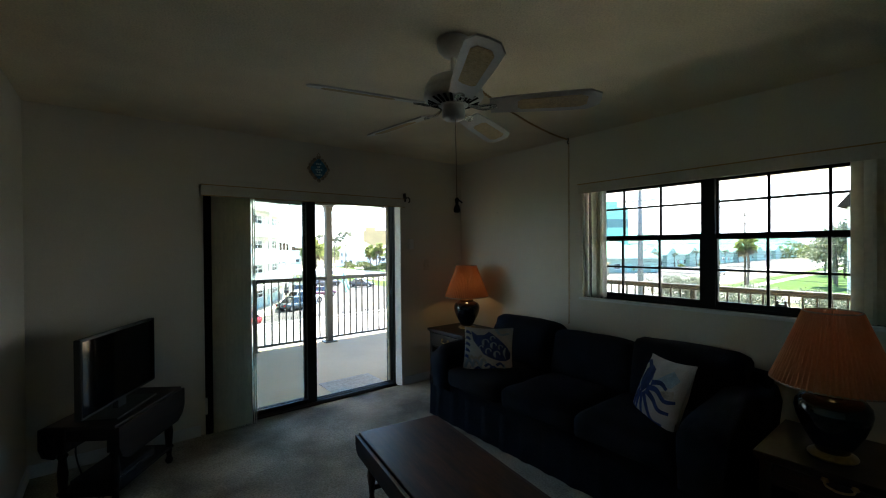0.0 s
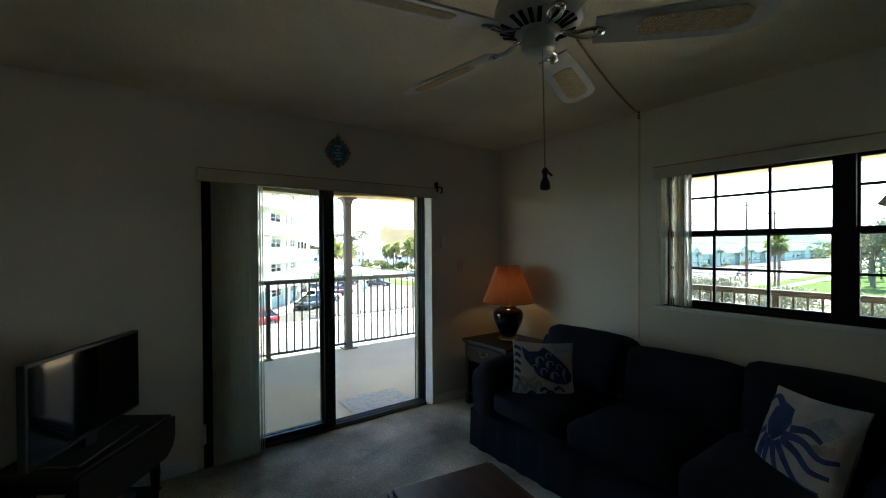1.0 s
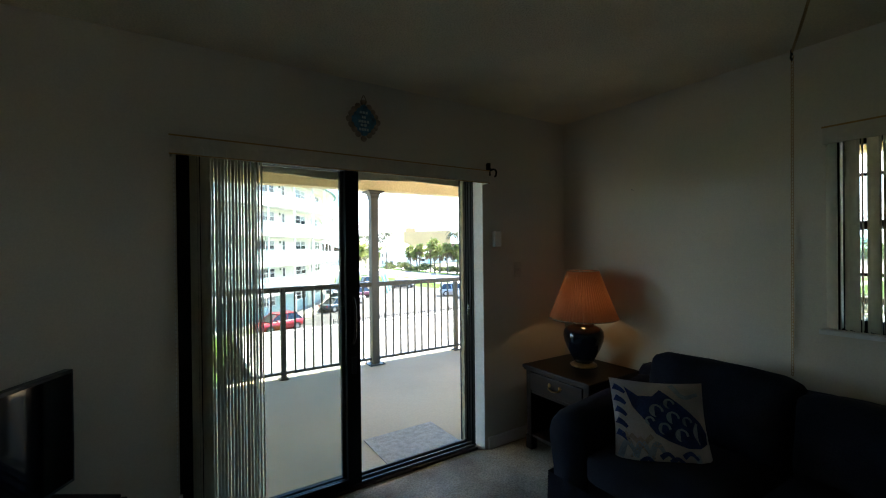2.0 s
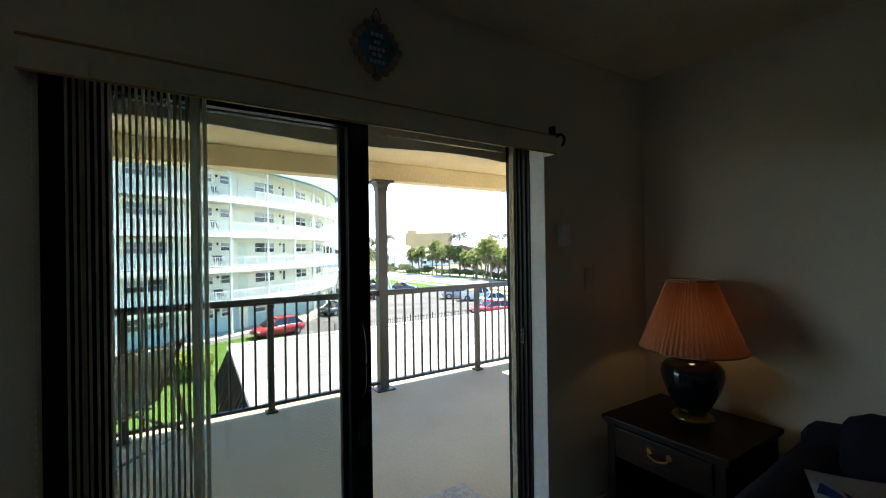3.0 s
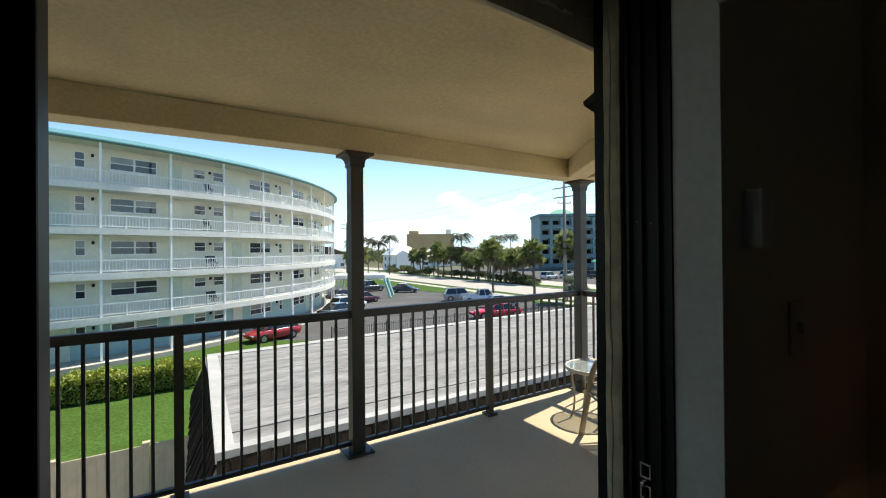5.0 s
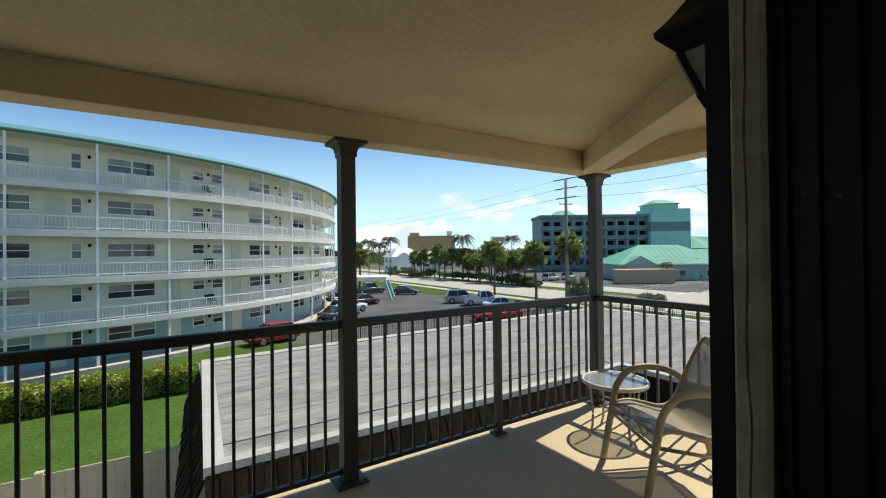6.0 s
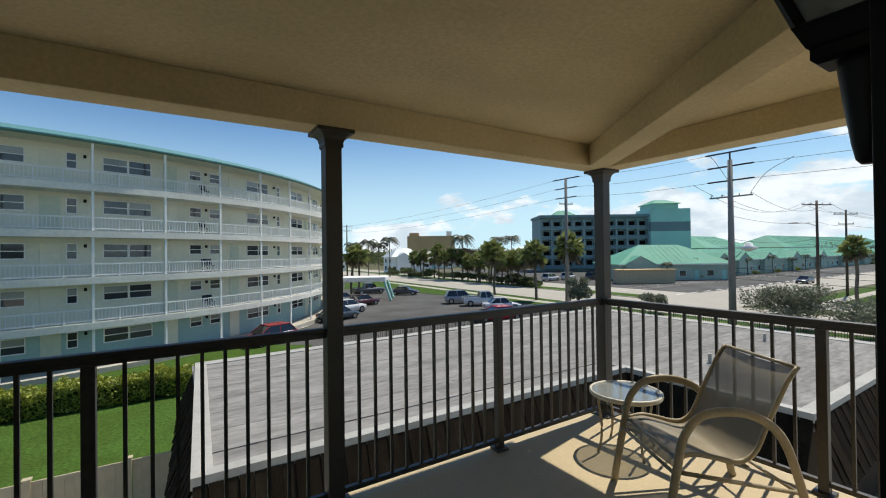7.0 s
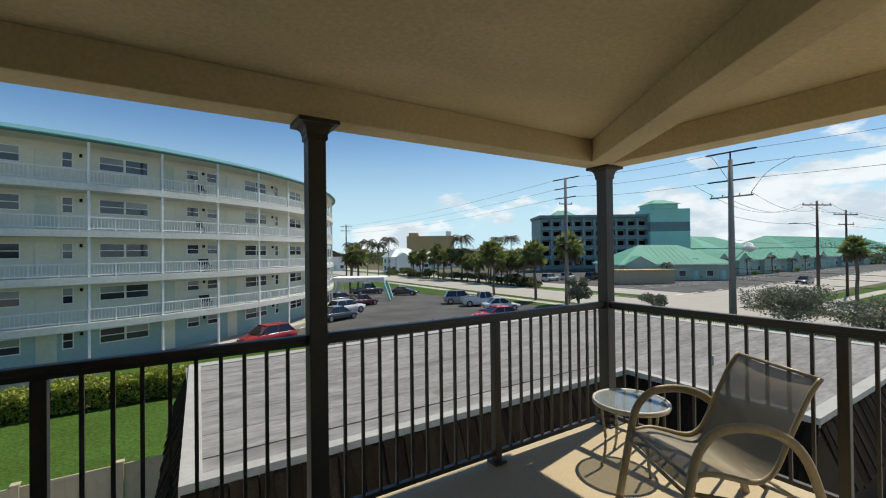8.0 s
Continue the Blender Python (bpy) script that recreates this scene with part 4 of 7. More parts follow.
def pleats(p0, p1, out):
    p0, p1, out = Vector(p0), Vector(p1), Vector(out)
    n = int((p1 - p0).length / 0.012)
    prev = None
    for i in range(n + 1):
        t = i / n
        w = 0.012 * max(0.0, math.sin(t * (p1 - p0).length * 2 * math.pi / 0.19)) + 0.004 * noise.noise(Vector((t * 22, p0.x, p0.y)))
        a = p0.lerp(p1, t) + out * w * 0.35
        lo = p0.lerp(p1, t) + out * (w + 0.012)
        cur = (bm.verts.new((lo.x, lo.y, 0.004)), bm.verts.new((a.x, a.y, 0.25)), bm.verts.new((a.x, a.y, 0.262)))
        if prev:
            bm.faces.new((prev[0], cur[0], cur[1], prev[1]))
            bm.faces.new((prev[1], cur[1], cur[2], prev[2]))
        prev = cur


pleats((-SD / 2 - 0.018, -SW / 2 - 0.005, 0), (-SD / 2 - 0.018, SW / 2 + 0.005, 0), (-1, 0, 0))
pleats((-SD / 2 - 0.018, SW / 2 + 0.01, 0), (SD / 2, SW / 2 + 0.01, 0), (0, 1, 0))
pleats((-SD / 2 - 0.018, -SW / 2 - 0.01, 0), (SD / 2, -SW / 2 - 0.01, 0), (0, -1, 0))
part("skirt", bm, NAVY, sofa, smooth=True)


def throw_pillow(m, kind, label):
    P = thing("throw_pillow", m, label, "pillow", "throw pillows")
    S = 0.212 if kind == "fish" else 0.235
    n = 22

    def surf(u, v, side):
        k = (1 - u ** 2) * (1 - v ** 2)
        pin = 1 - 0.07 * (1 - u * u) * abs(v) ** 3 - 0.07 * (1 - v * v) * abs(u) ** 3
        return Vector((u * S * pin, side * (0.075 * max(0, k) ** 0.55 + 0.002) + 0.004 * noise.noise(Vector((u * 3, v * 3, side * 2.0))), v * S * pin))

    bm = bmesh.new()
    for side in (-1, 1):
        g = [[bm.verts.new(surf(-1 + 2 * i / n, -1 + 2 * j / n, side)) for j in range(n + 1)] for i in range(n + 1)]
        for i in range(n):
            for j in range(n):
                bm.faces.new((g[i][j], g[i + 1][j], g[i + 1][j + 1], g[i][j + 1]))
    part("cover", bm, CUSHION, P, smooth=True)

    def patch(poly, lift=0.0022):
        """A printed shape laid on the front face as a thin layer, poly in -1..1."""
        bmp = bmesh.new()
        vs = [bmp.verts.new((x, 0, z)) for x, z in poly]
        bmp.faces.new(vs)
        bmesh.ops.triangulate(bmp, faces=bmp.faces)
        for _ in range(3):
            bmesh.ops.subdivide_edges(bmp, edges=[e for e in bmp.edges if e.calc_length() > 0.14], cuts=1)
            bmesh.ops.triangulate(bmp, faces=bmp.faces)
        for v in bmp.verts:
            q = surf(v.co.x, v.co.z, -1)
            v.co = q + Vector((0, -lift, 0))
        return bmp

    def band(ctrl, w):
        c = smooth_path([(x, 0, z) for x, z in ctrl], 5)
        L, Rr = [], []
        for i, p in enumerate(c):
            d = (c[min(i + 1, len(c) - 1)] - c[max(i - 1, 0)]).normalized()
            ww = w * (1 - 0.55 * i / len(c))
            L.append((p.x - d.z * ww, p.z + d.x * ww))
            Rr.append((p.x + d.z * ww, p.z - d.x * ww))
        return L + Rr[::-1]

    if kind == "fish":
        part("fish_print", patch([(-0.72, 0.78), (-0.45, 0.55), (-0.15, 0.55), (0.03, 0.73), (0.45, 0.38), (0.80, 0.08), (0.93, -0.12), (0.90, -0.35), (0.72, -0.46), (0.45, -0.48), (0.10, -0.38), (-0.15, -0.25), (-0.42, 0.10), (-0.58, 0.30)]), BLUEINK, P, "blue fish print")
        for ring in ((-0.10, 0.22, 0.13), (0.22, 0.10, 0.12), (0.03, -0.14, 0.11), (0.36, -0.24, 0.12), (0.18, 0.40, 0.10), (-0.25, 0.0, 0.08), (0.50, 0.05, 0.09)):
            cx, cz, rr = ring
            part("scroll_print", patch(band([(cx + rr * math.cos(a), cz + rr * math.sin(a)) for a in [k * 0.75 for k in range(7)]], 0.026), 0.0034), PALEINK, P)
        for k in range(3):
            x = -0.75 + 0.3 * k
            part("coral_print", patch(band([(x - 0.15, -0.75), (x, -0.45), (x + 0.18, -0.7)], 0.07), 0.0028), PALEINK, P)
            part("coral_print", patch(band([(x - 0.05, -0.25 - 0.1 * k), (x + 0.1, -0.5)], 0.05), 0.0028), TANINK, P)
        part("gill_print", patch(band([(0.70, 0.05), (0.62, -0.15), (0.72, -0.38)], 0.03), 0.0034), PALEINK, P)
        for k in range(5):
            part("seaweed_print", patch(band([(-0.95, 0.80 - 0.26 * k), (-0.82, 0.72 - 0.26 * k), (-0.72, 0.62 - 0.26 * k)], 0.07), 0.0028), BLUEINK, P)
        for x, z in ((-0.35, -0.85), (0.25, -0.80), (0.50, -0.66), (0.05, -0.72)):
            part("seaweed_print", patch(band([(x - 0.14, z), (x, z + 0.09), (x + 0.16, z - 0.02)], 0.055), 0.0031), BLUEINK, P)
        for q in (-1, 1):
            part("cross_print", patch(band([(-0.45 - 0.22 * q, -0.30), (-0.45, -0.52), (-0.45 + 0.24 * q, -0.76)], 0.05), 0.0026), TANINK, P)
        part("coral_print", patch(band([(0.3, 0.9), (0.5, 0.6), (0.85, 0.72)], 0.07)), PALEINK, P)
        part("coral_print", patch(band([(0.62, -0.6), (0.72, -0.85)], 0.07)), PALEINK, P)
    else:
        part("octopus_print", patch([(-0.62, 0.55), (-0.40, 0.72), (-0.12, 0.62), (-0.02, 0.35), (-0.10, 0.08), (-0.30, -0.08), (-0.50, 0.0), (-0.64, 0.25)]), BLUEINK, P, "blue octopus print")
        arms = [[(-0.1, 0.1), (0.3, 0.12), (0.65, -0.05), (0.92, 0.02)], [(-0.12, 0.02), (0.25, -0.10), (0.55, -0.30), (0.85, -0.30)], [(-0.2, -0.05), (0.1, -0.35), (0.4, -0.6), (0.75, -0.62)],
                [(-0.3, -0.08), (-0.12, -0.5), (0.15, -0.85)], [(-0.4, -0.05), (-0.4, -0.5), (-0.2, -0.9)], [(-0.5, 0.0), (-0.65, -0.4), (-0.55, -0.85)], [(-0.6, 0.1), (-0.85, -0.1), (-0.9, -0.5)]]
        arms += [[(-0.45, 0.65), (-0.75, 0.80), (-0.92, 0.60)], [(0.0, 0.25), (0.35, 0.32), (0.62, 0.22)]]
        for a in arms:
            part("tentacle_print", patch(band(a, 0.075), 0.0030), BLUEINK, P)
        part("coral_print", patch([(0.15, 0.35), (0.55, 0.72), (0.85, 0.55), (0.7, 0.3), (0.4, 0.22)]), PALEINK, P)
        part("coral_print", patch([(0.35, 0.10), (0.80, 0.25), (0.86, 0.05), (0.6, -0.0)], 0.0026), TANINK, P)


def facing(c, u, v):
    """A pose at c whose x axis runs along u and whose z axis lies near v."""
    u = Vector(u).normalized()
    v = Vector(v)
    v = (v - u * v.dot(u)).normalized()
    w = v.cross(u)
    return Matrix(((u.x, w.x, v.x, c[0]), (u.y, w.y, v.y, c[1]), (u.z, w.z, v.z, c[2]), (0, 0, 0, 1)))


throw_pillow(facing((-0.765, -1.232, 0.591), (0.672, -0.741, -0.006), (0.401, 0.357, 0.844)), "fish", "cream canvas throw pillow with a blue fish print")
throw_pillow(facing((-0.70, -2.62, 0.575), (-0.60, -0.794, 0.097), (0.367, -0.166, 0.915)), "octopus", "cream canvas throw pillow with a blue octopus print")


# ---------------------------------------------------------------- drop-leaf tables
def turned_leg(x, y, h, r=0.026):
    bm = bmesh.new()
    lathe(bm, [(r * 0.6, 0), (r * 0.95, 0.02), (r * 0.55, 0.05), (r * 0.7, 0.10), (r, h * 0.45), (r * 0.7, h * 0.62), (r * 1.05, h * 0.66), (r * 0.7, h * 0.70)], 14, (x, y, 0))
    box(bm, x - r, x + r, y - r, y + r, h * 0.70, h, 0.003)
    return bm


def dropleaf(m, w, d, h, leaf, label, wood, cat, shelf):
    """Top w along x by d along y, with a hinged leaf hanging at -x and +x."""
    T = thing("drop_leaf_table", m, label, cat)
    part("tabletop", B(-w / 2, w / 2, -d / 2, d / 2, h - 0.022, h, 0.007), wood, T)
    for s in (-1, 1):
        bm = bmesh.new()
        pl = [(-d / 2, 0.0), (d / 2, 0.0), (d / 2, -leaf * 0.55), (d / 2 - leaf * 0.12, -leaf * 0.82), (d / 2 - leaf * 0.40, -leaf), (-d / 2 + leaf * 0.40, -leaf), (-d / 2 + leaf * 0.12, -leaf * 0.82), (-d / 2, -leaf * 0.55)]
        prism(bm, pl, -0.009, 0.009)
        bm.transform(Matrix(((0, 0, 1, s * (w / 2 + 0.012)), (1, 0, 0, 0), (0, 1, 0, h - 0.012), (0, 0, 0, 1))))
        part("leaf", bm, wood, T)
        for t in (-1, 1):
            part("leg", turned_leg(s * (w / 2 - 0.05), t * (d / 2 - 0.07), h - 0.023), wood, T, smooth=True)
        part("apron", B(s * (w / 2 - 0.05) - 0.01, s * (w / 2 - 0.05) + 0.01, -d / 2 + 0.10, d / 2 - 0.10, h - 0.105, h - 0.023), wood, T)
    for t in (-1, 1):
        part("apron", B(-w / 2 + 0.08, w / 2 - 0.08, t * (d / 2 - 0.07) - 0.01, t * (d / 2 - 0.07) + 0.01, h - 0.105, h - 0.023), wood, T)
        part("stretcher", B(-w / 2 + 0.06, w / 2 - 0.06, t * (d / 2 - 0.07) - 0.012, t * (d / 2 - 0.07) + 0.012, 0.085, 0.115, 0.003), wood, T)
    if shelf:
        part("shelf", B(-w / 2 + 0.03, w / 2 - 0.03, -d / 2 + 0.05, d / 2 - 0.05, 0.10, 0.118, 0.003), wood, T)
    return T


dropleaf(pose(-1.972, -2.175, 0.003, 0, 0, -8.5), 0.50, 1.16, 0.40, 0.10, "dark walnut drop-leaf coffee table with turned legs", COFFEEWOOD, "coffee table", False)
TVM = pose(-3.22, -0.478, 0.003, 0, 0, -34)
dropleaf(TVM, 0.38, 0.66, 0.505, 0.20, "dark-stained drop-leaf table used as television stand", DARKWOOD, "side table", True)
tv = thing("television", pose(-3.22, -0.545, 0.510, 0, 0, -29.6), "flat black television on a low plastic foot", "television")
bm = bmesh.new()
box(bm, -0.018, 0.016, -0.365, 0.365, 0.060, 0.490, 0.005)
box(bm, -0.045, -0.018, -0.20, 0.20, 0.10, 0.34, 0.008)
part("case", bm, BLACKPLASTIC, tv)
part("screen", B(0.0165, 0.0185, -0.352, 0.352, 0.075, 0.477), SCREEN, tv, "glossy dark screen")
bm = bmesh.new()
box(bm, -0.09, 0.10, -0.21, 0.21, 0.0, 0.010, 0.004)
box(bm, -0.02, 0.01, -0.04, 0.04, 0.010, 0.07, 0.003)
part("foot", bm, BLACKPLASTIC, tv)
box_m = TVM @ pose(0.0, -0.05, 0.119)
vcr = thing("media_player", box_m, "slim black media player on the lower shelf", "media player")
part("case", B(-0.11, 0.11, -0.20, 0.20, 0.0, 0.05, 0.004), BLACKPLASTIC, vcr)
part("front_strip", B(0.1105, 0.113, -0.17, 0.10, 0.018, 0.026), CHROME, vcr, "bright metal front strip")
bm = bmesh.new()
for q in range(2):
    sweep(bm, smooth_path([(-3.42 + 0.05 * q, -0.42, 0.52), (-3.44, -0.40 + 0.04 * q, 0.25), (-3.38, -0.46, 0.05), (-3.30, -0.52 - 0.05 * q, 0.012), (-3.45, -0.75, 0.012)]), 0.004, n=6)
solid("power_cable", bm, BLACKPLASTIC, "loose black cables behind the television stand", "cable")

# ---------------------------------------------------------------- balcony
DF = -0.02                              # deck level
CX, CY = 1.91, 2.585                     # corner column
bm = bmesh.new()
prism(bm, [(-7, 0.17), (0.2, 0.17), (0.2, -7), (2.08, -7), (2.08, 2.73), (-7, 2.73)], -0.28, DF)
deck = solid("balcony_deck", bm, DECK, "tan painted concrete balcony deck", "floor", "structure")
bm = bmesh.new()
box(bm, -7, 2.10, 2.7305, 2.745, -0.30, DF - 0.004)
box(bm, 2.0805, 2.095, -7, 2.7305, -0.30, DF - 0.004)
solid("trim", bm, FACADEWHITE, "white painted slab edge of the balcony", "trim", "structure")
bm = bmesh.new()
prism(bm, [(-7, 0.2325), (0.2115, 0.2325), (0.2115, -7), (2.05, -7), (2.05, 2.70), (-7, 2.70)], 2.352, 2.5)
solid("balcony_ceiling", bm, STUCCO, "cream stucco balcony soffit", "ceiling", "structure")
bm = bmesh.new()
box(bm, -7, 0.5, -7.5, 0.23, H + 0.125, H + 0.4)
prism(bm, [(-7, 0.231), (0.5, 0.231), (0.5, -7.5), (2.25, -7.5), (2.25, 2.90), (-7, 2.90)], 2.505, 2.66)
box(bm, -7, 2.25, 2.86, 2.90, 2.42, 2.504)
box(bm, 2.21, 2.25, -7.5, 2.859, 2.42, 2.504)
solid("roof", bm, ROLLROOF, "flat roof over the apartment and its balcony", "roof", "structure")
solid("balcony_beam", B(-7, 2.04, 2.50, 2.69, 2.17, 2.3515, 0.006), STUCCO, "cream stucco edge beam over the railing", "beam", "structure")
solid("balcony_beam", B(1.83, 2.04, -7, 2.4995, 2.1705, 2.3515, 0.006), STUCCO, "cream stucco edge beam along the side", "beam", "structure")
bm = bmesh.new()
box(bm, -0.095, 0.095, 0.0, 2.82, 2.172, 2.3512, 0.006, Matrix.Translation((0.205, 0.30, 0)) @ pose(0, 0, 0, 0, 0, -35.2))
solid("balcony_beam", bm, STUCCO, "cream stucco diagonal beam to the corner column", "beam", "structure")


def column(x, y):
    c = thing("balcony_column", pose(x, y, DF), "bronze painted square balcony column with moulded cap", "column", "balcony columns")
    part("shaft", B(-0.048, 0.048, -0.048, 0.048, 0.012, 2.10, 0.004), BRONZE, c)
    bm = bmesh.new()
    box(bm, -0.10, 0.10, -0.10, 0.10, 0.0, 0.014, 0.003)
    part("base_plate", bm, BRONZE, c)
    for sx in (-1, 1):
        for sy in (-1, 1):
            bm = bmesh.new()
            cyl(bm, (sx * 0.08, sy * 0.08, 0.014), (sx * 0.08, sy * 0.08, 0.026), 0.009, 0.007, 6)
            part("bolt", bm, BRONZE, c)
    bm = bmesh.new()
    rings = []
    for s, z in ((0.050, 2.085), (0.056, 2.092), (0.055, 2.118), (0.059, 2.123), (0.061, 2.138), (0.068, 2.15), (0.080, 2.16), (0.088, 2.166)):
        rings.append([bm.verts.new((a * s, b * s, z)) for a, b in ((-1, -1), (1, -1), (1, 1), (-1, 1))])
    for a, b in zip(rings, rings[1:]):
        for i in range(4):
            bm.faces.new((a[i], a[(i + 1) % 4], b[(i + 1) % 4], b[i]))
    box(bm, -0.108, 0.108, -0.108, 0.108, 2.1665, 2.189, 0.003)
    part("cap", bm, BRONZE, c)


for x in (-6.2, -3.4, -0.566, CX):
    column(x, CY)
for y in (-5.6,):
    column(CX, y)


def railing(p0, p1, posts, gaps):
    """Railing from p0 to p1; posts and gaps (columns) are distances along it."""
    p0, p1 = Vector(p0), Vector(p1)
    L = (p1 - p0).length
    ang = math.degrees(math.atan2(p1.y - p0.y, p1.x - p0.x))
    r = thing("balcony_railing", pose(p0.x, p0.y, DF, 0, 0, ang), "dark bronze metal balcony railing with square pickets", "railing", "balcony railings")
    stops = [0.0] + sorted(gaps) + [L]
    for a, b in zip(stops, stops[1:]):
        a2, b2 = a + 0.0485, b - 0.0485
        bm = bmesh.new()
        box(bm, a2, b2, -0.026, 0.026, 1.008, 1.040, 0.007)
        box(bm, a2, b2, -0.016, 0.016, 0.982, 1.0075)
        part("top_rail", bm, BRONZE, r)
        part("bottom_rail", B(a2, b2, -0.016, 0.016, 0.055, 0.085, 0.002), BRONZE, r)
        inner = [q for q in posts if a < q < b]
        for q in inner:
            bm = bmesh.new()
            box(bm, q - 0.026, q + 0.026, -0.026, 0.026, 0.02, 0.981, 0.003)
            box(bm, q - 0.05, q + 0.05, -0.05, 0.05, 0.0, 0.02, 0.004)
            part("post", bm, BRONZE, r)
        starts, ends = [a2] + [q + 0.026 for q in inner], [q - 0.026 for q in inner] + [b2]
        for u, v in zip(starts, ends):
            n = max(1, round((v - u) / 0.107))
            for k in range(1, n):
                piece("picket", PICKET, r, pose(u + (v - u) * k / n, 0, 0))


PICKET = mesh_of("picket", B(-0.0085, 0.0085, -0.0085, 0.0085, 0.0855, 0.9815), BRONZE)
railing((-6.2, CY, 0), (CX, CY, 0), [6.2 - 5.2, 6.2 - 4.3, 6.2 - 2.75, 6.2 - 1.673, 6.2 + 0.679], [6.2 - 3.4, 6.2 - 0.566])
railing((CX, CY, 0), (CX, -5.6, 0), [CY - 1.068, CY + 0.35, CY + 1.8, CY + 3.2, CY + 4.6, CY + 6.0, CY + 7.3], [])

mat_ob = thing("door_mat", pose(-1.20, 0.45, DF), "grey textured door mat on the deck", "door mat")
bm = bmesh.new()
box(bm, -0.30, 0.30, -0.21, 0.21, 0.0, 0.010, 0.003)
part("rubber", bm, MATGREY, mat_ob)


def sling_chair(m):
    c = thing("sling_chair", m, "tan metal balcony armchair with taupe mesh sling", "chair", "sling chairs")
    for s in (-1, 1):
        y = s * 0.285
        bm = bmesh.new()
        sweep(bm, smooth_path([(0.14, y, 0.0), (0.105, y, 0.18), (0.07, y, 0.36), (0.04, y, 0.50), (-0.01, y, 0.58), (-0.075, y, 0.626), (-0.17, y, 0.64), (-0.27, y, 0.632), (-0.36, y, 0.602), (-0.44, y, 0.548), (-0.50, y, 0.465), (-0.548, y, 0.34), (-0.60, y, 0.16), (-0.64, y, 0.0)], 4), 0.024, 0.011, 10, (0, 1, 0))
        part("arm_frame", bm, CHAIRTAN, c, smooth=True)
        y2 = s * 0.262
        bm = bmesh.new()
        sweep(bm, smooth_path([(0.055, y2, 0.405), (-0.03, y2, 0.42), (-0.13, y2, 0.402), (-0.21, y2, 0.380), (-0.28, y2, 0.374), (-0.335, y2, 0.40), (-0.375, y2, 0.450), (-0.42, y2, 0.55), (-0.475, y2, 0.66), (-0.535, y2, 0.775), (-0.59, y2, 0.848)], 4), 0.014, 0.010, 8, (0, 1, 0))
        part("sling_rail", bm, CHAIRTAN, c, smooth=True)
    bm = bmesh.new()
    cl = smooth_path([(0.075, 0, 0.355), (0.068, 0, 0.395), (0.045, 0, 0.41), (-0.03, 0, 0.42), (-0.13, 0, 0.397), (-0.21, 0, 0.372), (-0.28, 0, 0.364), (-0.335, 0, 0.392), (-0.375, 0, 0.445), (-0.42, 0, 0.55), (-0.475, 0, 0.66), (-0.535, 0, 0.775), (-0.59, 0, 0.844)], 4)
    prev = None
    for p in cl:
        row = []
        for k in range(9):
            u = -1 + 2 * k / 8
            row.append(bm.verts.new((p.x, 0.259 * u, p.z - 0.012 * (1 - u * u))))
        if prev:
            for a in range(8):
                bm.faces.new((prev[a], prev[a + 1], row[a + 1], row[a]))
        prev = row
    part("sling", bm, SLING, c, "taupe see-through mesh sling", smooth=True)
    for x, z in ((0.05, 0.395), (-0.59, 0.848), (-0.31, 0.345), (-0.585, 0.20), (0.082, 0.335)):
        bm = bmesh.new()
        cyl(bm, (x, -0.27, z), (x, 0.27, z), 0.010, n=8)
        part("cross_tube", bm, CHAIRTAN, c, smooth=True)
    for s in (-1, 1):
        bm = bmesh.new()
        cyl(bm, (0.08, s * 0.26, 0.335), (-0.585, s * 0.26, 0.20), 0.012, n=8)
        part("brace", bm, CHAIRTAN, c, smooth=True)
    return c


sling_chair(pose(0.996, 1.54, DF, 0, 0, 150))
sling_chair(pose(-2.96, 2.22, DF, 0, 0, 138))

tb = thing("patio_side_table", pose(1.46, 2.07, DF), "round glass-topped tan metal patio side table", "side table")
bm = bmesh.new()
lathe(bm, [(0.240, 0.400), (0.250, 0.402), (0.253, 0.415), (0.251, 0.430), (0.243, 0.434), (0.235, 0.425), (0.235, 0.405), (0.240, 0.400)], 48, caps=False)
part("rim", bm, M("cream_rim", (0.62, 0.57, 0.47), 0.4, var=0.05), tb, "cream metal rim", smooth=True)
bm = bmesh.new()
lathe(bm, [(0.2345, 0.421), (0.2345, 0.427)], 48)
tg = part("glass_top", bm, TABLEGLASS, tb, "rippled clear glass top")
for k in range(4):
    a = 45 + 90 * k + 20
    ca, sa = math.cos(radians(a)), math.sin(radians(a))
    bm = bmesh.new()
    sweep(bm, smooth_path([(0.215 * ca, 0.215 * sa, 0.401), (0.205 * ca, 0.205 * sa, 0.30), (0.19 * ca, 0.19 * sa, 0.20), (0.195 * ca, 0.195 * sa, 0.08), (0.22 * ca, 0.22 * sa, 0.0)]), 0.009, n=8)
    part("leg", bm, CHAIRTAN, tb, smooth=True)

lant = thing("wall_lantern", pose(-0.58, 0.2325, 1.787), "black metal wall lantern with seeded glass panes", "wall lantern")
LY = 0.103                              # lantern axis off the wall
SQ = ((-1, -1), (1, -1), (1, 1), (-1, 1))


def square_stack(bm, prof):
    """Square rings (half width, height) about the lantern's axis, closed at both ends."""
    rings = [[bm.verts.new((p * s, LY + q * s, z)) for p, q in SQ] for s, z in prof]
    for r0, r1 in zip(rings, rings[1:]):
        for i in range(4):
            bm.faces.new((r0[i], r0[(i + 1) % 4], r1[(i + 1) % 4], r1[i]))
    bm.faces.new(rings[0][::-1])
    bm.faces.new(rings[-1])


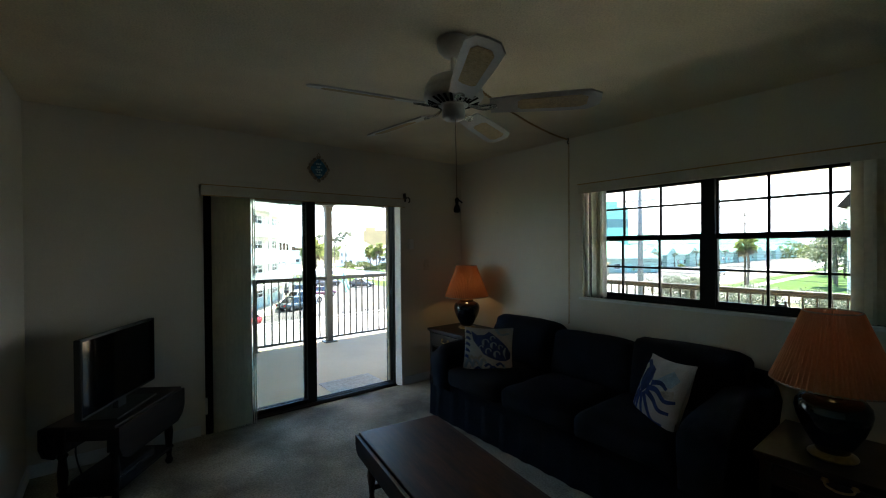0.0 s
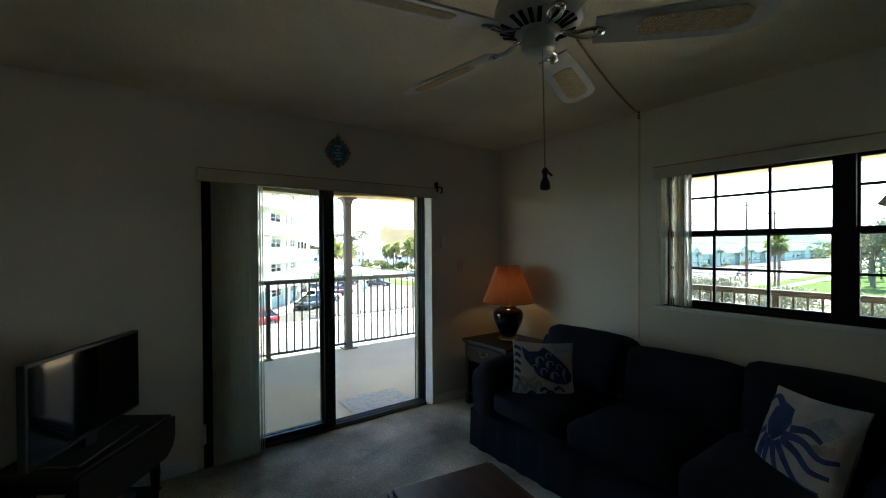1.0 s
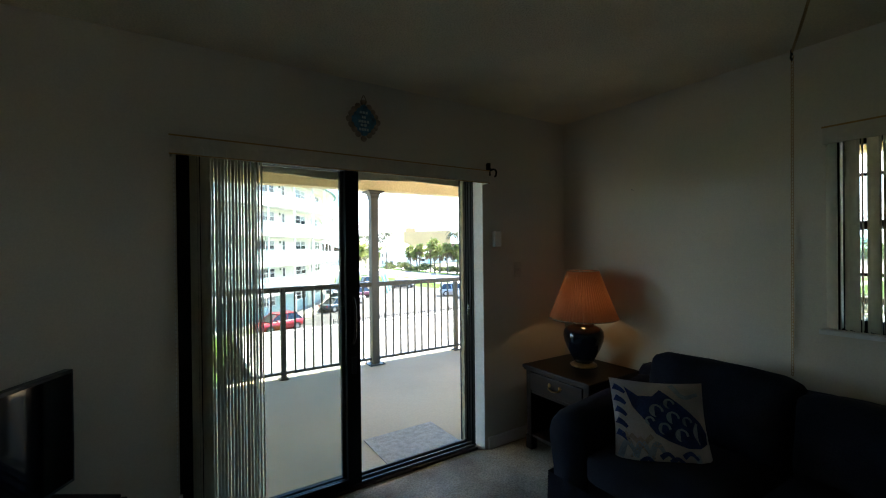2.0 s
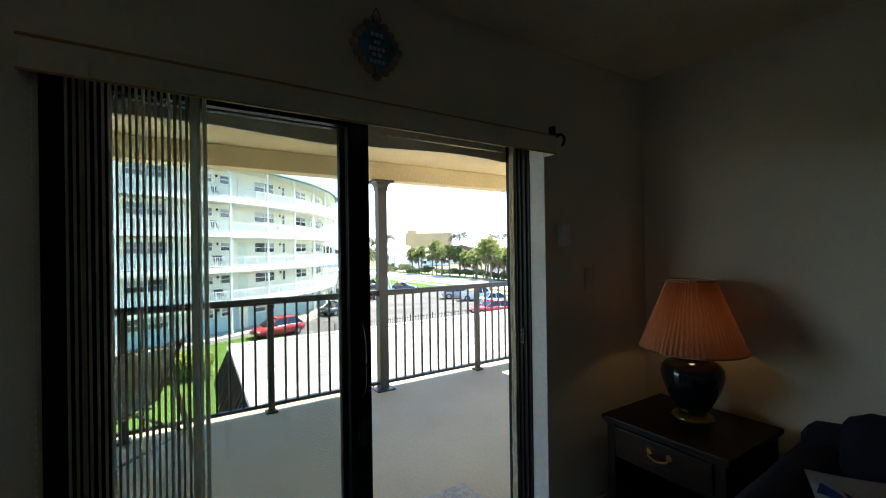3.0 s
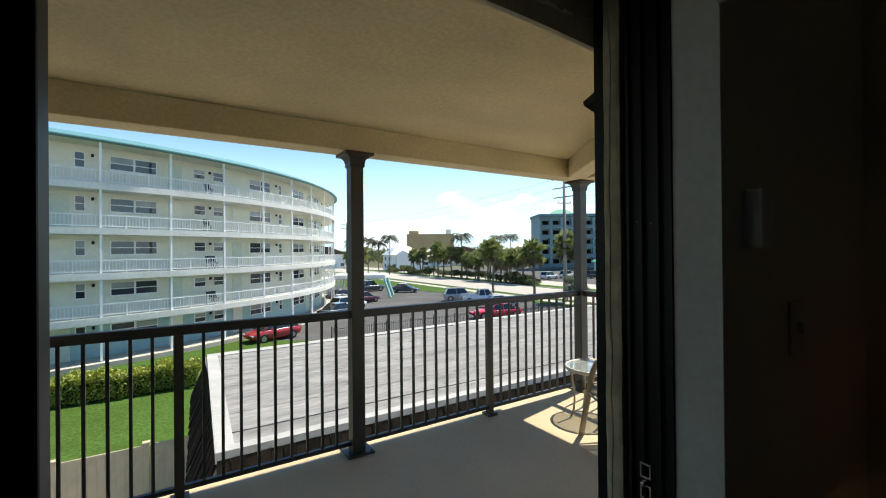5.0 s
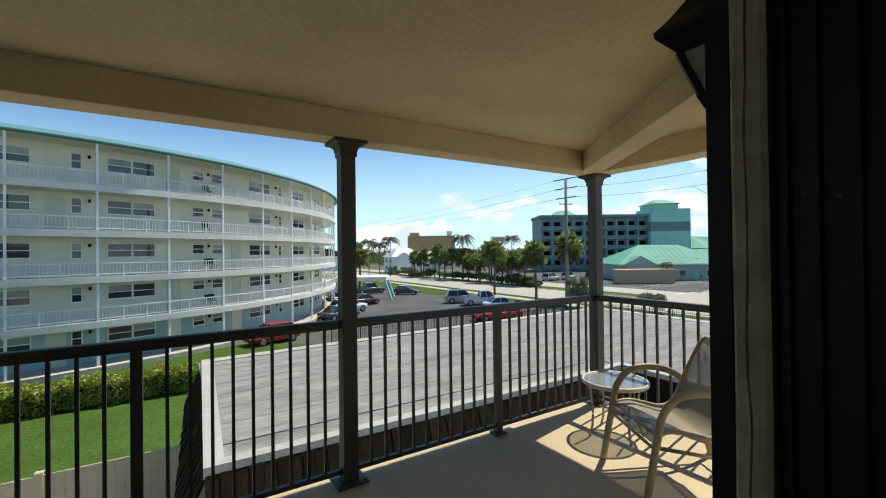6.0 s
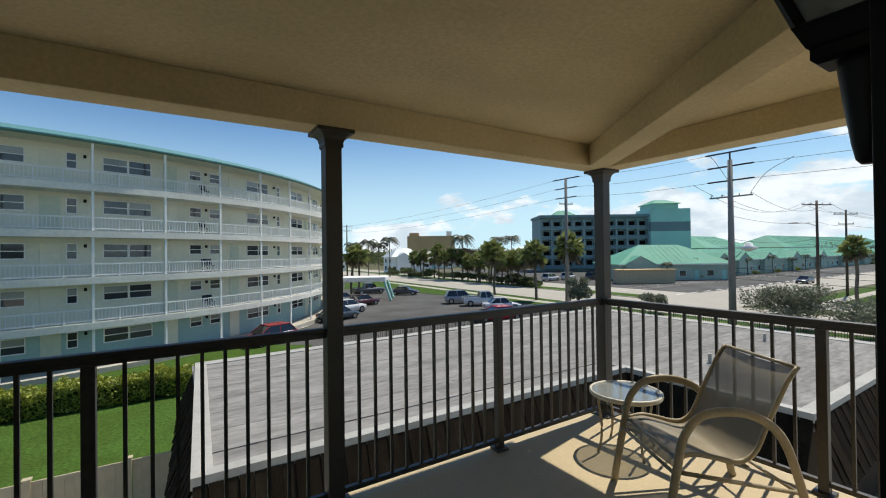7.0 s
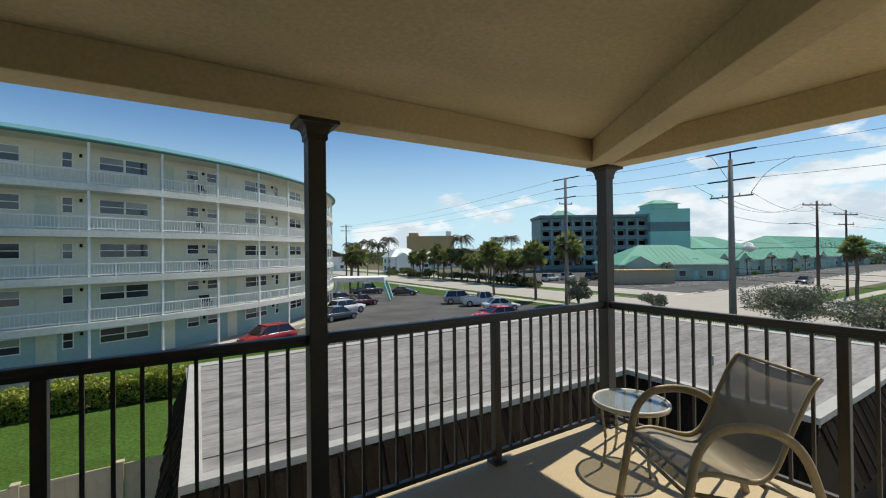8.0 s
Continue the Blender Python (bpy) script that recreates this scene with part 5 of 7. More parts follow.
bm = bmesh.new()
box(bm, -0.055, 0.055, 0.0, 0.016, -0.17, 0.03, 0.006)
sweep(bm, smooth_path([(0, 0.012, -0.07), (0, 0.045, -0.10), (0, 0.075, -0.105), (0, 0.088, -0.09)]), 0.014, n=8)
part("bracket", bm, BLACKMETAL, lant)
bm = bmesh.new()
square_stack(bm, [(0.024, -0.094), (0.030, -0.088), (0.030, -0.074), (0.034, -0.070), (0.043, -0.048), (0.046, -0.042), (0.040, -0.0385)])
part("base", bm, BLACKMETAL, lant)
bm = bmesh.new()
lathe(bm, [(0.009, -0.232), (0.014, -0.226), (0.018, -0.205), (0.025, -0.15), (0.030, -0.105), (0.030, -0.0945)], 14, (0, LY - 0.02, 0))
part("finial", bm, BLACKMETAL, lant, smooth=True)
for i, (p, q) in enumerate(SQ):
    bm = bmesh.new()
    cyl(bm, (p * 0.038, LY + q * 0.038, -0.040), (p * 0.066, LY + q * 0.066, 0.046), 0.0085, n=6)
    part("corner_bar", bm, BLACKMETAL, lant)
    p2, q2 = SQ[(i + 1) % 4]
    bm = bmesh.new()
    slab4(bm, (p * 0.035, LY + q * 0.035, -0.038), (p2 * 0.035, LY + q2 * 0.035, -0.038), (p2 * 0.062, LY + q2 * 0.062, 0.045), (p * 0.062, LY + q * 0.062, 0.045), 0.003)
    part("pane", bm, FROST, lant, "seeded glass pane")
bm = bmesh.new()
square_stack(bm, [(0.068, 0.0455), (0.097, 0.078), (0.099, 0.090), (0.080, 0.112), (0.052, 0.155), (0.034, 0.205), (0.026, 0.235), (0.010, 0.265)])
part("roof", bm, BLACKMETAL, lant)

# ---------------------------------------------------------------- ground
G = -5.3


def sheet(name, poly, z0, z1, material, label, cat):
    bm = bmesh.new()
    prism(bm, poly, z0, z1)
    return solid(name, bm, material, label, cat, "structure")


def rect(x0, x1, y0, y1):
    return [(x0, y0), (x1, y0), (x1, y1), (x0, y1)]


bm = bmesh.new()
bmesh.ops.create_grid(bm, x_segments=1, y_segments=1, size=2500)
bm.transform(Matrix.Translation((0, 0, G - 0.12)))
solid("ground", bm, SOIL, "flat sandy coastal ground reaching the horizon", "ground", "structure")
sheet("lawn", [(-40, 12.95), (-0.6, 12.95), (-0.6, 17.5), (7.0, 31.8), (2.0, 35.5), (-6, 32.2), (-14, 30.8), (-40, 36)], G - 0.3, G, GRASS, "mown green lawn beside the garage", "lawn")
sheet("parking_lot", [(-0.6, 15), (37, 15), (37, 46), (33, 62), (34, 74), (22, 80), (17, 57), (12, 44.5), (8, 39), (2, 33.6), (7.0, 31.8), (-0.6, 17.5)], G - 0.3, G - 0.05, ASPHALT, "worn dark asphalt parking lot", "parking lot")
sheet("road", rect(42.5, 53.5, -300, 700), G - 0.3, G - 0.04, ROADCON, "sun-bleached concrete main road", "road")
sheet("far_lane", rect(58, 66, -300, 700), G - 0.3, G - 0.041, ROADCON, "sun-bleached far lane of the main road", "road")
sheet("crossing", rect(53.5, 58, 23, 34), G - 0.3, G - 0.043, ROADCON, "sun-bleached concrete median crossing", "road")
sheet("side_road", rect(66, 400, 23, 34), G - 0.3, G - 0.042, ROADCON, "sun-bleached concrete side road", "road")
sheet("motel_lot", rect(66.2, 230, 34, 62.9), G - 0.3, G - 0.045, ASPHALT, "asphalt parking strip before the motel", "parking lot")
sheet("far_lot", rect(66.2, 125, 63, 128), G - 0.3, G - 0.046, ASPHALT, "asphalt parking lot across the road", "parking lot")
sheet("lawn", rect(37.0, 39.0, 46, 120), G - 0.3, G - 0.01, GRASS, "mown verge beside the parking lot", "lawn")
sheet("lawn", [(34, 74), (33, 62), (37, 46), (37, 90), (24, 96), (22, 80)], G - 0.3, G - 0.02, GRASS, "mown lawn corner beside the parking lot", "lawn")
sheet("lawn", rect(37.0, 39.0, -60, 46), G - 0.3, G - 0.015, GRASS, "mown verge beside the parking lot", "lawn")
sheet("lawn", rect(40.6, 42.2, -300, 300), G - 0.3, G - 0.01, GRASS, "narrow mown strip along the kerb", "lawn")
sheet("lawn", rect(53.8, 58, 34, 300), G - 0.3, G - 0.01, GRASS, "grassy median of the main road", "lawn")
sheet("driveway", rect(-40, 37, -60, 2.9), G - 0.3, G - 0.02, CONCRETE, "concrete apron below the balcony", "pavement")
sheet("driveway", rect(-40, -0.6, 2.9, 12.75), G - 0.3, G - 0.021, CONCRETE, "concrete drive beside the garage", "pavement")
sheet("pavement", rect(39.0, 40.6, -300, 700), G - 0.3, G + 0.0, CONCRETE, "pale concrete pavement along the road", "pavement")
sheet("kerb", rect(42.2, 42.5, -300, 700), G - 0.3, G + 0.06, CONCRETE, "pale concrete kerb", "kerb")
sheet("kerb", rect(53.5, 53.8, 34, 700), G - 0.3, G + 0.06, CONCRETE, "pale concrete kerb", "kerb")
sheet("lawn", rect(67, 300, -60, 21.5), G - 0.3, G - 0.02, GRASS, "bright mown roadside lawn", "lawn")
sheet("pavement", rect(67, 300, 17.6, 19.2), G - 0.3, G - 0.012, CONCRETE, "pale concrete pavement across the lawn", "pavement")

# ---------------------------------------------------------------- garage below, with flat roof
RZ = -1.62
garage = thing("garage", pose(0, 0, 0), "long low garage with flat grey roof and board-clad mansard edge", "garage")
RP = [(-1.2, 6.85), (8.45, 6.85), (8.45, 3.05), (17.3, 3.05), (17.3, 14.6), (-0.95, 13.95)]
bm = bmesh.new()
prism(bm, [(-0.7, 7.4), (8.95, 7.4), (8.95, 3.6), (16.8, 3.6), (16.8, 14.0), (-0.5, 13.5)], G, RZ - 0.35)
part("wall", bm, GARAGEWALL, garage)
bm = bmesh.new()
prism(bm, RP, RZ - 0.30, RZ - 0.03)
roof_deck = part("roof", bm, ROLLROOF, garage, "flat roof of mineral roll roofing")
rng = random.Random(5)
# broad strips of roofing felt, lapped
y = 3.05
while y < 14.3:
    w = 0.92
    for xa, xb in [(8.5, 17.2)] if y < 6.8 else [(-1.05, 17.2)]:
        cut = rng.uniform(xa + 3, xb - 3)
        for x0, x1 in ((xa, cut), (cut + 0.002, xb)):
            y1 = min(y + w + 0.02, 14.3 if x0 > 6 else 13.85)
            if y1 - y < 0.15:
                continue
            bm = bmesh.new()
            zs = [RZ - 0.0085 + rng.uniform(-0.0015, 0.0015) for _ in range(2)]
            lo = [bm.verts.new((u, v, RZ - 0.028)) for u, v in ((x0, y), (x1, y), (x1, y1), (x0, y1))]
            hi = [bm.verts.new((u, v, z)) for u, v, z in ((x0, y, zs[0]), (x1, y, zs[1]), (x1, y1, RZ - 0.013), (x0, y1, RZ - 0.013))]
            for i in range(4):
                bm.faces.new((lo[i], lo[(i + 1) % 4], hi[(i + 1) % 4], hi[i]))
            bm.faces.new(hi)
            part("roofing_strip", bm, ROLLROOF, roof_deck)
    y += w
n = len(RP)


def inset(i):
    """Corner i of the roof outline and its outward mitre."""
    p0, p1, p2 = Vector(RP[i - 1]), Vector(RP[i]), Vector(RP[(i + 1) % n])
    d0, d1 = (p1 - p0).normalized(), (p2 - p1).normalized()
    n0, n1 = Vector((d0.y, -d0.x)), Vector((d1.y, -d1.x))
    m = (n0 + n1)
    return p1, m / max(0.3, m.dot(n0))


for i in range(n):
    p, mp = inset(i)
    q, mq = inset((i + 1) % n)
    bm = bmesh.new()
    # coated lip on the edge
    a0, a1 = p - mp * 0.26, q - mq * 0.26
    b0, b1 = p + mp * 0.02, q + mq * 0.02
    lo = [bm.verts.new((v.x, v.y, RZ - 0.03)) for v in (a0, a1)] + [bm.verts.new((v.x, v.y, RZ - 0.13)) for v in (b1, b0)]
    hi = [bm.verts.new((v.x, v.y, RZ + 0.010)) for v in (a0, a1)] + [bm.verts.new((v.x, v.y, RZ + 0.035)) for v in (b1, b0)]
    for k in range(4):
        bm.faces.new((lo[k], lo[(k + 1) % 4], hi[(k + 1) % 4], hi[k]))
    bm.faces.new(hi)
    bm.faces.new(lo[::-1])
    part("roof_edge", bm, ROOFLIP, roof_deck, "pale coated roof edge")
    # slanted boards hanging below the edge, flaring outwards
    L = (q - p).length
    nb = int(L / 0.19)
    d = (q - p).normalized()
    out = Vector((d.y, -d.x))
    bm = bmesh.new()
    e0, e1 = p - out * 0.03, q - out * 0.03
    f0, f1 = p + out * 0.37, q + out * 0.37
    slab4(bm, (e1.x, e1.y, RZ - 0.12), (e0.x, e0.y, RZ - 0.12), (f0.x, f0.y, RZ - 1.05), (f1.x, f1.y, RZ - 1.05), 0.012)
    face = part("mansard", bm, GARAGEWALL, garage, "slanted board-clad mansard")
    for k in range(nb):
        s0 = L * k / nb
        lift = 0.014 if k % 2 else 0.0
        ln = 1.15 + rng.uniform(-0.05, 0.05)
        o0 = p + d * (s0 + 0.004) + out * (0.0 + lift)
        o1 = p + d * (s0 + L / nb - 0.004) + out * (0.0 + lift)
        t0, t1 = o0 + out * (0.42), o1 + out * (0.42)
        bm = bmesh.new()
        slab4(bm, (o1.x, o1.y, RZ - 0.09), (o0.x, o0.y, RZ - 0.09), (t0.x, t0.y, RZ - ln), (t1.x, t1.y, RZ - ln), 0.02)
        part("board", bm, SHINGLE, face)
for vx, vy in ((10.8, 5.92), (15.09, 6.24)):
    bm = bmesh.new()
    cyl(bm, (vx, vy, RZ - 0.01), (vx, vy, RZ + 0.22), 0.045, n=12)
    cyl(bm, (vx, vy, RZ + 0.2201), (vx, vy, RZ + 0.24), 0.05, n=12)
    part("roof_vent", bm, ROOFLIP, garage, "small grey metal roof vent")

# ---------------------------------------------------------------- vinyl fence, hedge
fence = thing("vinyl_fence", pose(0, 0, 0), "beige vinyl privacy fence along the lawn", "fence")
x = -24.0
fb = mesh_of("board", B(0.002, 0.1815, -0.012, 0.012, -1.78, -0.06), FENCEBEIGE)
fp = mesh_of("post", B(-0.065, 0.065, -0.065, 0.065, -1.8, 0.05, 0.01), FENCEBEIGE)
bm = bmesh.new()
box(bm, -0.085, 0.085, -0.085, 0.085, 0.051, 0.085, 0.012)
fc = mesh_of("post_cap", bm, FENCEBEIGE)
while x < -1.4:
    po = piece("post", fp, fence, pose(x, 12.9, -3.5))
    piece("post_cap", fc, po, pose(0, 0, 0))
    part("rail", B(x + 0.066, x + 1.734, 12.88, 12.92, -3.559, -3.50), FENCEBEIGE, fence)
    for k in range(9):
        piece("board", fb, fence, pose(x + 0.075 + k * 0.184, 12.9, -3.5))
    x += 1.8
hedge = thing("hedge", pose(0, 0, 0), "clipped yellow-green hedge across the lawn", "hedge")
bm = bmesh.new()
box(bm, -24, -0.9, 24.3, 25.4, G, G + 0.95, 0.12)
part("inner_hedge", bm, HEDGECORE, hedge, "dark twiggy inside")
hr = np.random.default_rng(3)
N = 26000
u = hr.uniform(-24.2, -0.7, N)
face = hr.uniform(0, 1, N)
bumpy = 0.10 * np.sin(u * 2.1) + 0.08 * np.sin(u * 5.3 + 1) + 0.05 * np.sin(u * 11.7)
top = face < 0.62
vy = np.where(top, hr.uniform(24.05, 25.6, N), 24.12 + hr.normal(0, 0.06, N) + bumpy * 0.5)
vz = np.where(top, G + 1.05 + bumpy + hr.normal(0, 0.07, N), hr.uniform(G + 0.10, G + 1.1, N))
lv = new("foliage", quads("foliage", np.stack([u, vy, vz], 1), 0.055, LEAFHEDGE, 3))
lv.parent = hedge
tagged(lv, "dense small yellow-green leaves", kind="stuff")

# ---------------------------------------------------------------- curved apartment building
CC, CR = Vector((-16.05, 63.0)), 33.0
A0, DA = -71.5, 6.57
FL = [-5.0, -2.36, 0.28, 3.00, 5.69]     # floor levels
HR = 8.12                                # underside of the roof edge


def arc(a, r, z=0.0):
    return Vector((CC.x + r * math.cos(radians(a)), CC.y + r * math.sin(radians(a)), z))


def arc_solid(bm, r0, r1, a0, a1, z0, z1, step=1.643):
    k = max(1, round((a1 - a0) / step))
    rows = []
    for i in range(k + 1):
        a = a0 + (a1 - a0) * i / k
        rows.append([bm.verts.new(arc(a, r, z)) for r, z in ((r0, z0), (r1, z0), (r1, z1), (r0, z1))])
    for p, q in zip(rows, rows[1:]):
        for i in range(4):
            bm.faces.new((p[i], p[(i + 1) % 4], q[(i + 1) % 4], q[i]))
    bm.faces.new(rows[0][::-1])
    bm.faces.new(rows[-1])


bld = thing("apartment_building", pose(0, 0, 0), "five-storey curved cream apartment building with white balconies and teal roof", "apartment building")
I0, I1 = -5, 13
aS, aE = A0 + DA * I0, A0 + DA * I1
for s, z in enumerate(FL):
    top = (FL + [HR + 0.1])[s + 1]
    bm = bmesh.new()
    arc_solid(bm, CR - 8.0, CR - 1.6, aS, aE, z, top - 0.01)
    part("wall", bm, BLUEWALL if s == 0 else CREAMWALL, bld, "pale blue ground floor wall" if s == 0 else "")
    if s:
        bm = bmesh.new()
        arc_solid(bm, CR - 1.62, CR + 0.12, aS, aE, z - 0.40, z)
        part("balcony_slab", bm, SLABPAINT, bld, "weathered white balcony slab")
bm = bmesh.new()
arc_solid(bm, CR - 8.2, CR + 0.1, aS, aE, HR, HR + 0.14)
part("soffit", bm, CREAMWALL, bld)
bm = bmesh.new()
k = 44
rows = []
for i in range(k + 1):
    a = aS + (aE - aS) * i / k
    rows.append([bm.verts.new(arc(a, r, z)) for r, z in ((CR + 0.12, HR - 0.02), (CR + 0.45, HR + 0.03), (CR + 0.45, HR + 0.10), (CR - 0.5, HR + 0.52), (CR - 0.6, HR + 0.5))])
for p, q in zip(rows, rows[1:]):
    for i in range(4):
        bm.faces.new((p[i], p[i + 1], q[i + 1], q[i]))
part("roof_edge", bm, TEAL, bld, "teal metal roof edge")
bm = bmesh.new()
box(bm, 4.6, 6.4, 44.8, 46.6, HR + 0.1, HR + 1.1)
box(bm, 4.3, 6.7, 44.5, 46.9, HR + 1.101, HR + 1.22)
part("roof_hut", bm, FACADEWHITE, bld)
bm = bmesh.new()
arc_solid(bm, CR - 1.6, CR + 0.45, aS, aE, G - 0.3, G + 0.297)
solid("walkway", bm, CONCRETE, "pale concrete walkway round the apartment building", "pavement", "structure")


def on_arc(a, r, z):
    """Local x along the facade, y outwards."""
    p = arc(a, r, z)
    return pose(p.x, p.y, p.z, 0, 0, a - 90)


col_me = {}
for i in range(I0, I1 + 1):
    a = A0 + DA * i
    for s, z in enumerate(FL):
        top = (FL[1:] + [HR])[s]
        h = top - z - (0.40 if s < 4 else 0)
        key = round(h, 3)
        if key not in col_me:
            col_me[key] = mesh_of("column", B(-0.06, 0.06, -0.06, 0.06, 0.0, h), FACADEWHITE)
        piece("column", col_me[key], bld, on_arc(a, CR - 0.02, z))


NBAL = 21                                # gaps between balusters in a bay, a post at every third of it


def rail_mesh(w):
    bm = bmesh.new()
    box(bm, -w / 2, w / 2, -0.035, 0.035, 0.74, 0.80)
    box(bm, -w / 2, w / 2, -0.02, 0.02, 0.10, 0.15)
    for k in range(1, NBAL):
        x = -w / 2 + w * k / NBAL
        t = 0.03 if k % 7 == 0 else 0.014
        box(bm, x - t, x + t, -t, t, 0.02 if k % 7 == 0 else 0.151, 0.739)
    return mesh_of("railing", bm, FACADEWHITE)


chord = 2 * CR * math.sin(radians(DA / 2))
RW = chord - 0.13
RM = rail_mesh(RW)
bm = bmesh.new()
box(bm, -RW / 2, RW / 2, -0.035, 0.035, 0.74, 0.80)
RTOP = mesh_of("railing", bm, FACADEWHITE)
RLOW = mesh_of("bottom_rail", B(-RW / 2, RW / 2, -0.02, 0.02, 0.10, 0.15), FACADEWHITE)
BAL = mesh_of("baluster", B(-0.014, 0.014, -0.014, 0.014, 0.151, 0.739), FACADEWHITE)
BPOST = mesh_of("post", B(-0.03, 0.03, -0.03, 0.03, 0.002, 0.739), FACADEWHITE)
for i in range(I0, I1):
    for s in range(1, 5):
        m = on_arc(A0 + DA * (i + 0.5), (CR - 0.02) * math.cos(radians(DA / 2)), FL[s])
        if i in (0, 1, 2):
            rl = piece("railing", RTOP, bld, m)
            piece("bottom_rail", RLOW, rl, pose(0, 0, 0))
            for k in range(1, NBAL):
                piece("post" if k % 7 == 0 else "baluster", BPOST if k % 7 == 0 else BAL, rl, pose(-RW / 2 + RW * k / NBAL, 0, 0))
        else:
            tagged(piece("railing", RM, bld, m), kind="stuff")


def window_meshes(w, h, dark):
    bm = bmesh.new()
    for x0, x1, z0, z1 in ((-w / 2 - 0.05, w / 2 + 0.05, -0.06, 0), (-w / 2 - 0.05, w / 2 + 0.05, h, h + 0.05), (-w / 2 - 0.05, -w / 2, 0, h), (w / 2, w / 2 + 0.05, 0, h), (-w / 2, w / 2, h / 2 - 0.025, h / 2 + 0.025)):
        box(bm, x0, x1, -0.01, 0.05, z0, z1)
    return mesh_of("window_frame", bm, FACADEWHITE), mesh_of("pane", B(-w / 2, w / 2, -0.01, 0.015, 0, h / 2 - 0.025), DARKGLASS), mesh_of("pane", B(-w / 2, w / 2, -0.01, 0.012, h / 2 + 0.025, h), GREYGLASS if not dark else DARKGLASS)


SIZES = {"wide": (1.22, 0.80, 1.15), "small": (0.80, 0.62, 1.32), "slim": (0.42, 0.86, 1.10)}   # width, height, sill
WIN = {(k, d): window_meshes(SIZES[k][0], SIZES[k][1], d) for k in SIZES for d in (0, 1)}
DOORM = {0: mesh_of("door", B(-0.45, 0.45, -0.01, 0.035, 0, 2.03, 0.01), CREAMWALL), 1: mesh_of("door", B(-0.45, 0.45, -0.01, 0.035, 0, 2.03, 0.01), M("pale_green_door", (0.58, 0.64, 0.52), 0.6, var=0.05))}
LAMPM = mesh_of("wall_light", B(-0.07, 0.07, 0, 0.14, -0.10, 0.10, 0.03), BLACKMETAL)
# openings by flat: kind and place along the facade, counted in bays; flats repeat mirrored
FLAT = [("wide", -1.26), ("wide", -0.92), ("door", -0.45), ("slim", -0.19), ("light", -0.02), ("wide", 0.40), ("wide", 0.77), ("door", 1.28), ("small", 1.76), ("light", 1.98), ("small", 2.18), ("door", 2.66), ("wide", 3.20), ("wide", 3.55), ("light", 3.96), ("slim", 4.14)]
rng = random.Random(9)
for rep in range(-2, 3):
    for kind_, at_ in FLAT:
        u = at_ + 6.2 * rep
        if not I0 + 0.2 < u < I1 - 0.2:
            continue
        a = A0 + DA * u
        for s in range(5):
            if kind_ in SIZES:
                fr, lo, hi = WIN[(kind_, 1 if rng.random() < 0.45 else 0)]
                w = piece("window", fr, bld, on_arc(a, CR - 1.6, FL[s] + SIZES[kind_][2]))
                piece("pane", lo, w, pose(0, 0, 0))
                piece("pane", hi, w, pose(0, 0, 0))
            elif kind_ == "door":
                piece("door", DOORM[rng.random() < 0.4], bld, on_arc(a, CR - 1.6, FL[s] + 0.002))
            else:
                piece("wall_light", LAMPM, bld, on_arc(a, CR - 1.6, FL[s] + 1.85))
# folding chairs left on the balconies
bm = bmesh.new()
for sx in (-0.22, 0.22):
    sweep(bm, [(sx, 0.2, 0), (sx, -0.1, 0.45), (sx, -0.25, 0.95)], 0.015, n=5)
    sweep(bm, [(sx, -0.25, 0), (sx, 0.2, 0.45)], 0.015, n=5)
box(bm, -0.22, 0.22, -0.15, 0.22, 0.43, 0.46)
slab4(bm, (-0.22, -0.13, 0.5), (0.22, -0.13, 0.5), (0.22, -0.25, 0.92), (-0.22, -0.25, 0.92), 0.02)
chair_me = mesh_of("folding_chair", bm, IRON)
for i, u, s in ((1, 0.80, 4), (1, 0.78, 3), (1, 0.90, 2), (1, 0.91, 1), (1, 0.82, 2), (1, 0.83, 1)):
    o = new("folding_chair", chair_me)
    o.matrix_world = on_arc(A0 + DA * (i + u), CR - 0.7, FL[s] + 0.001)
    tagged(o, "black folding chair on a neighbouring balcony", "chair", "neighbours' chairs")


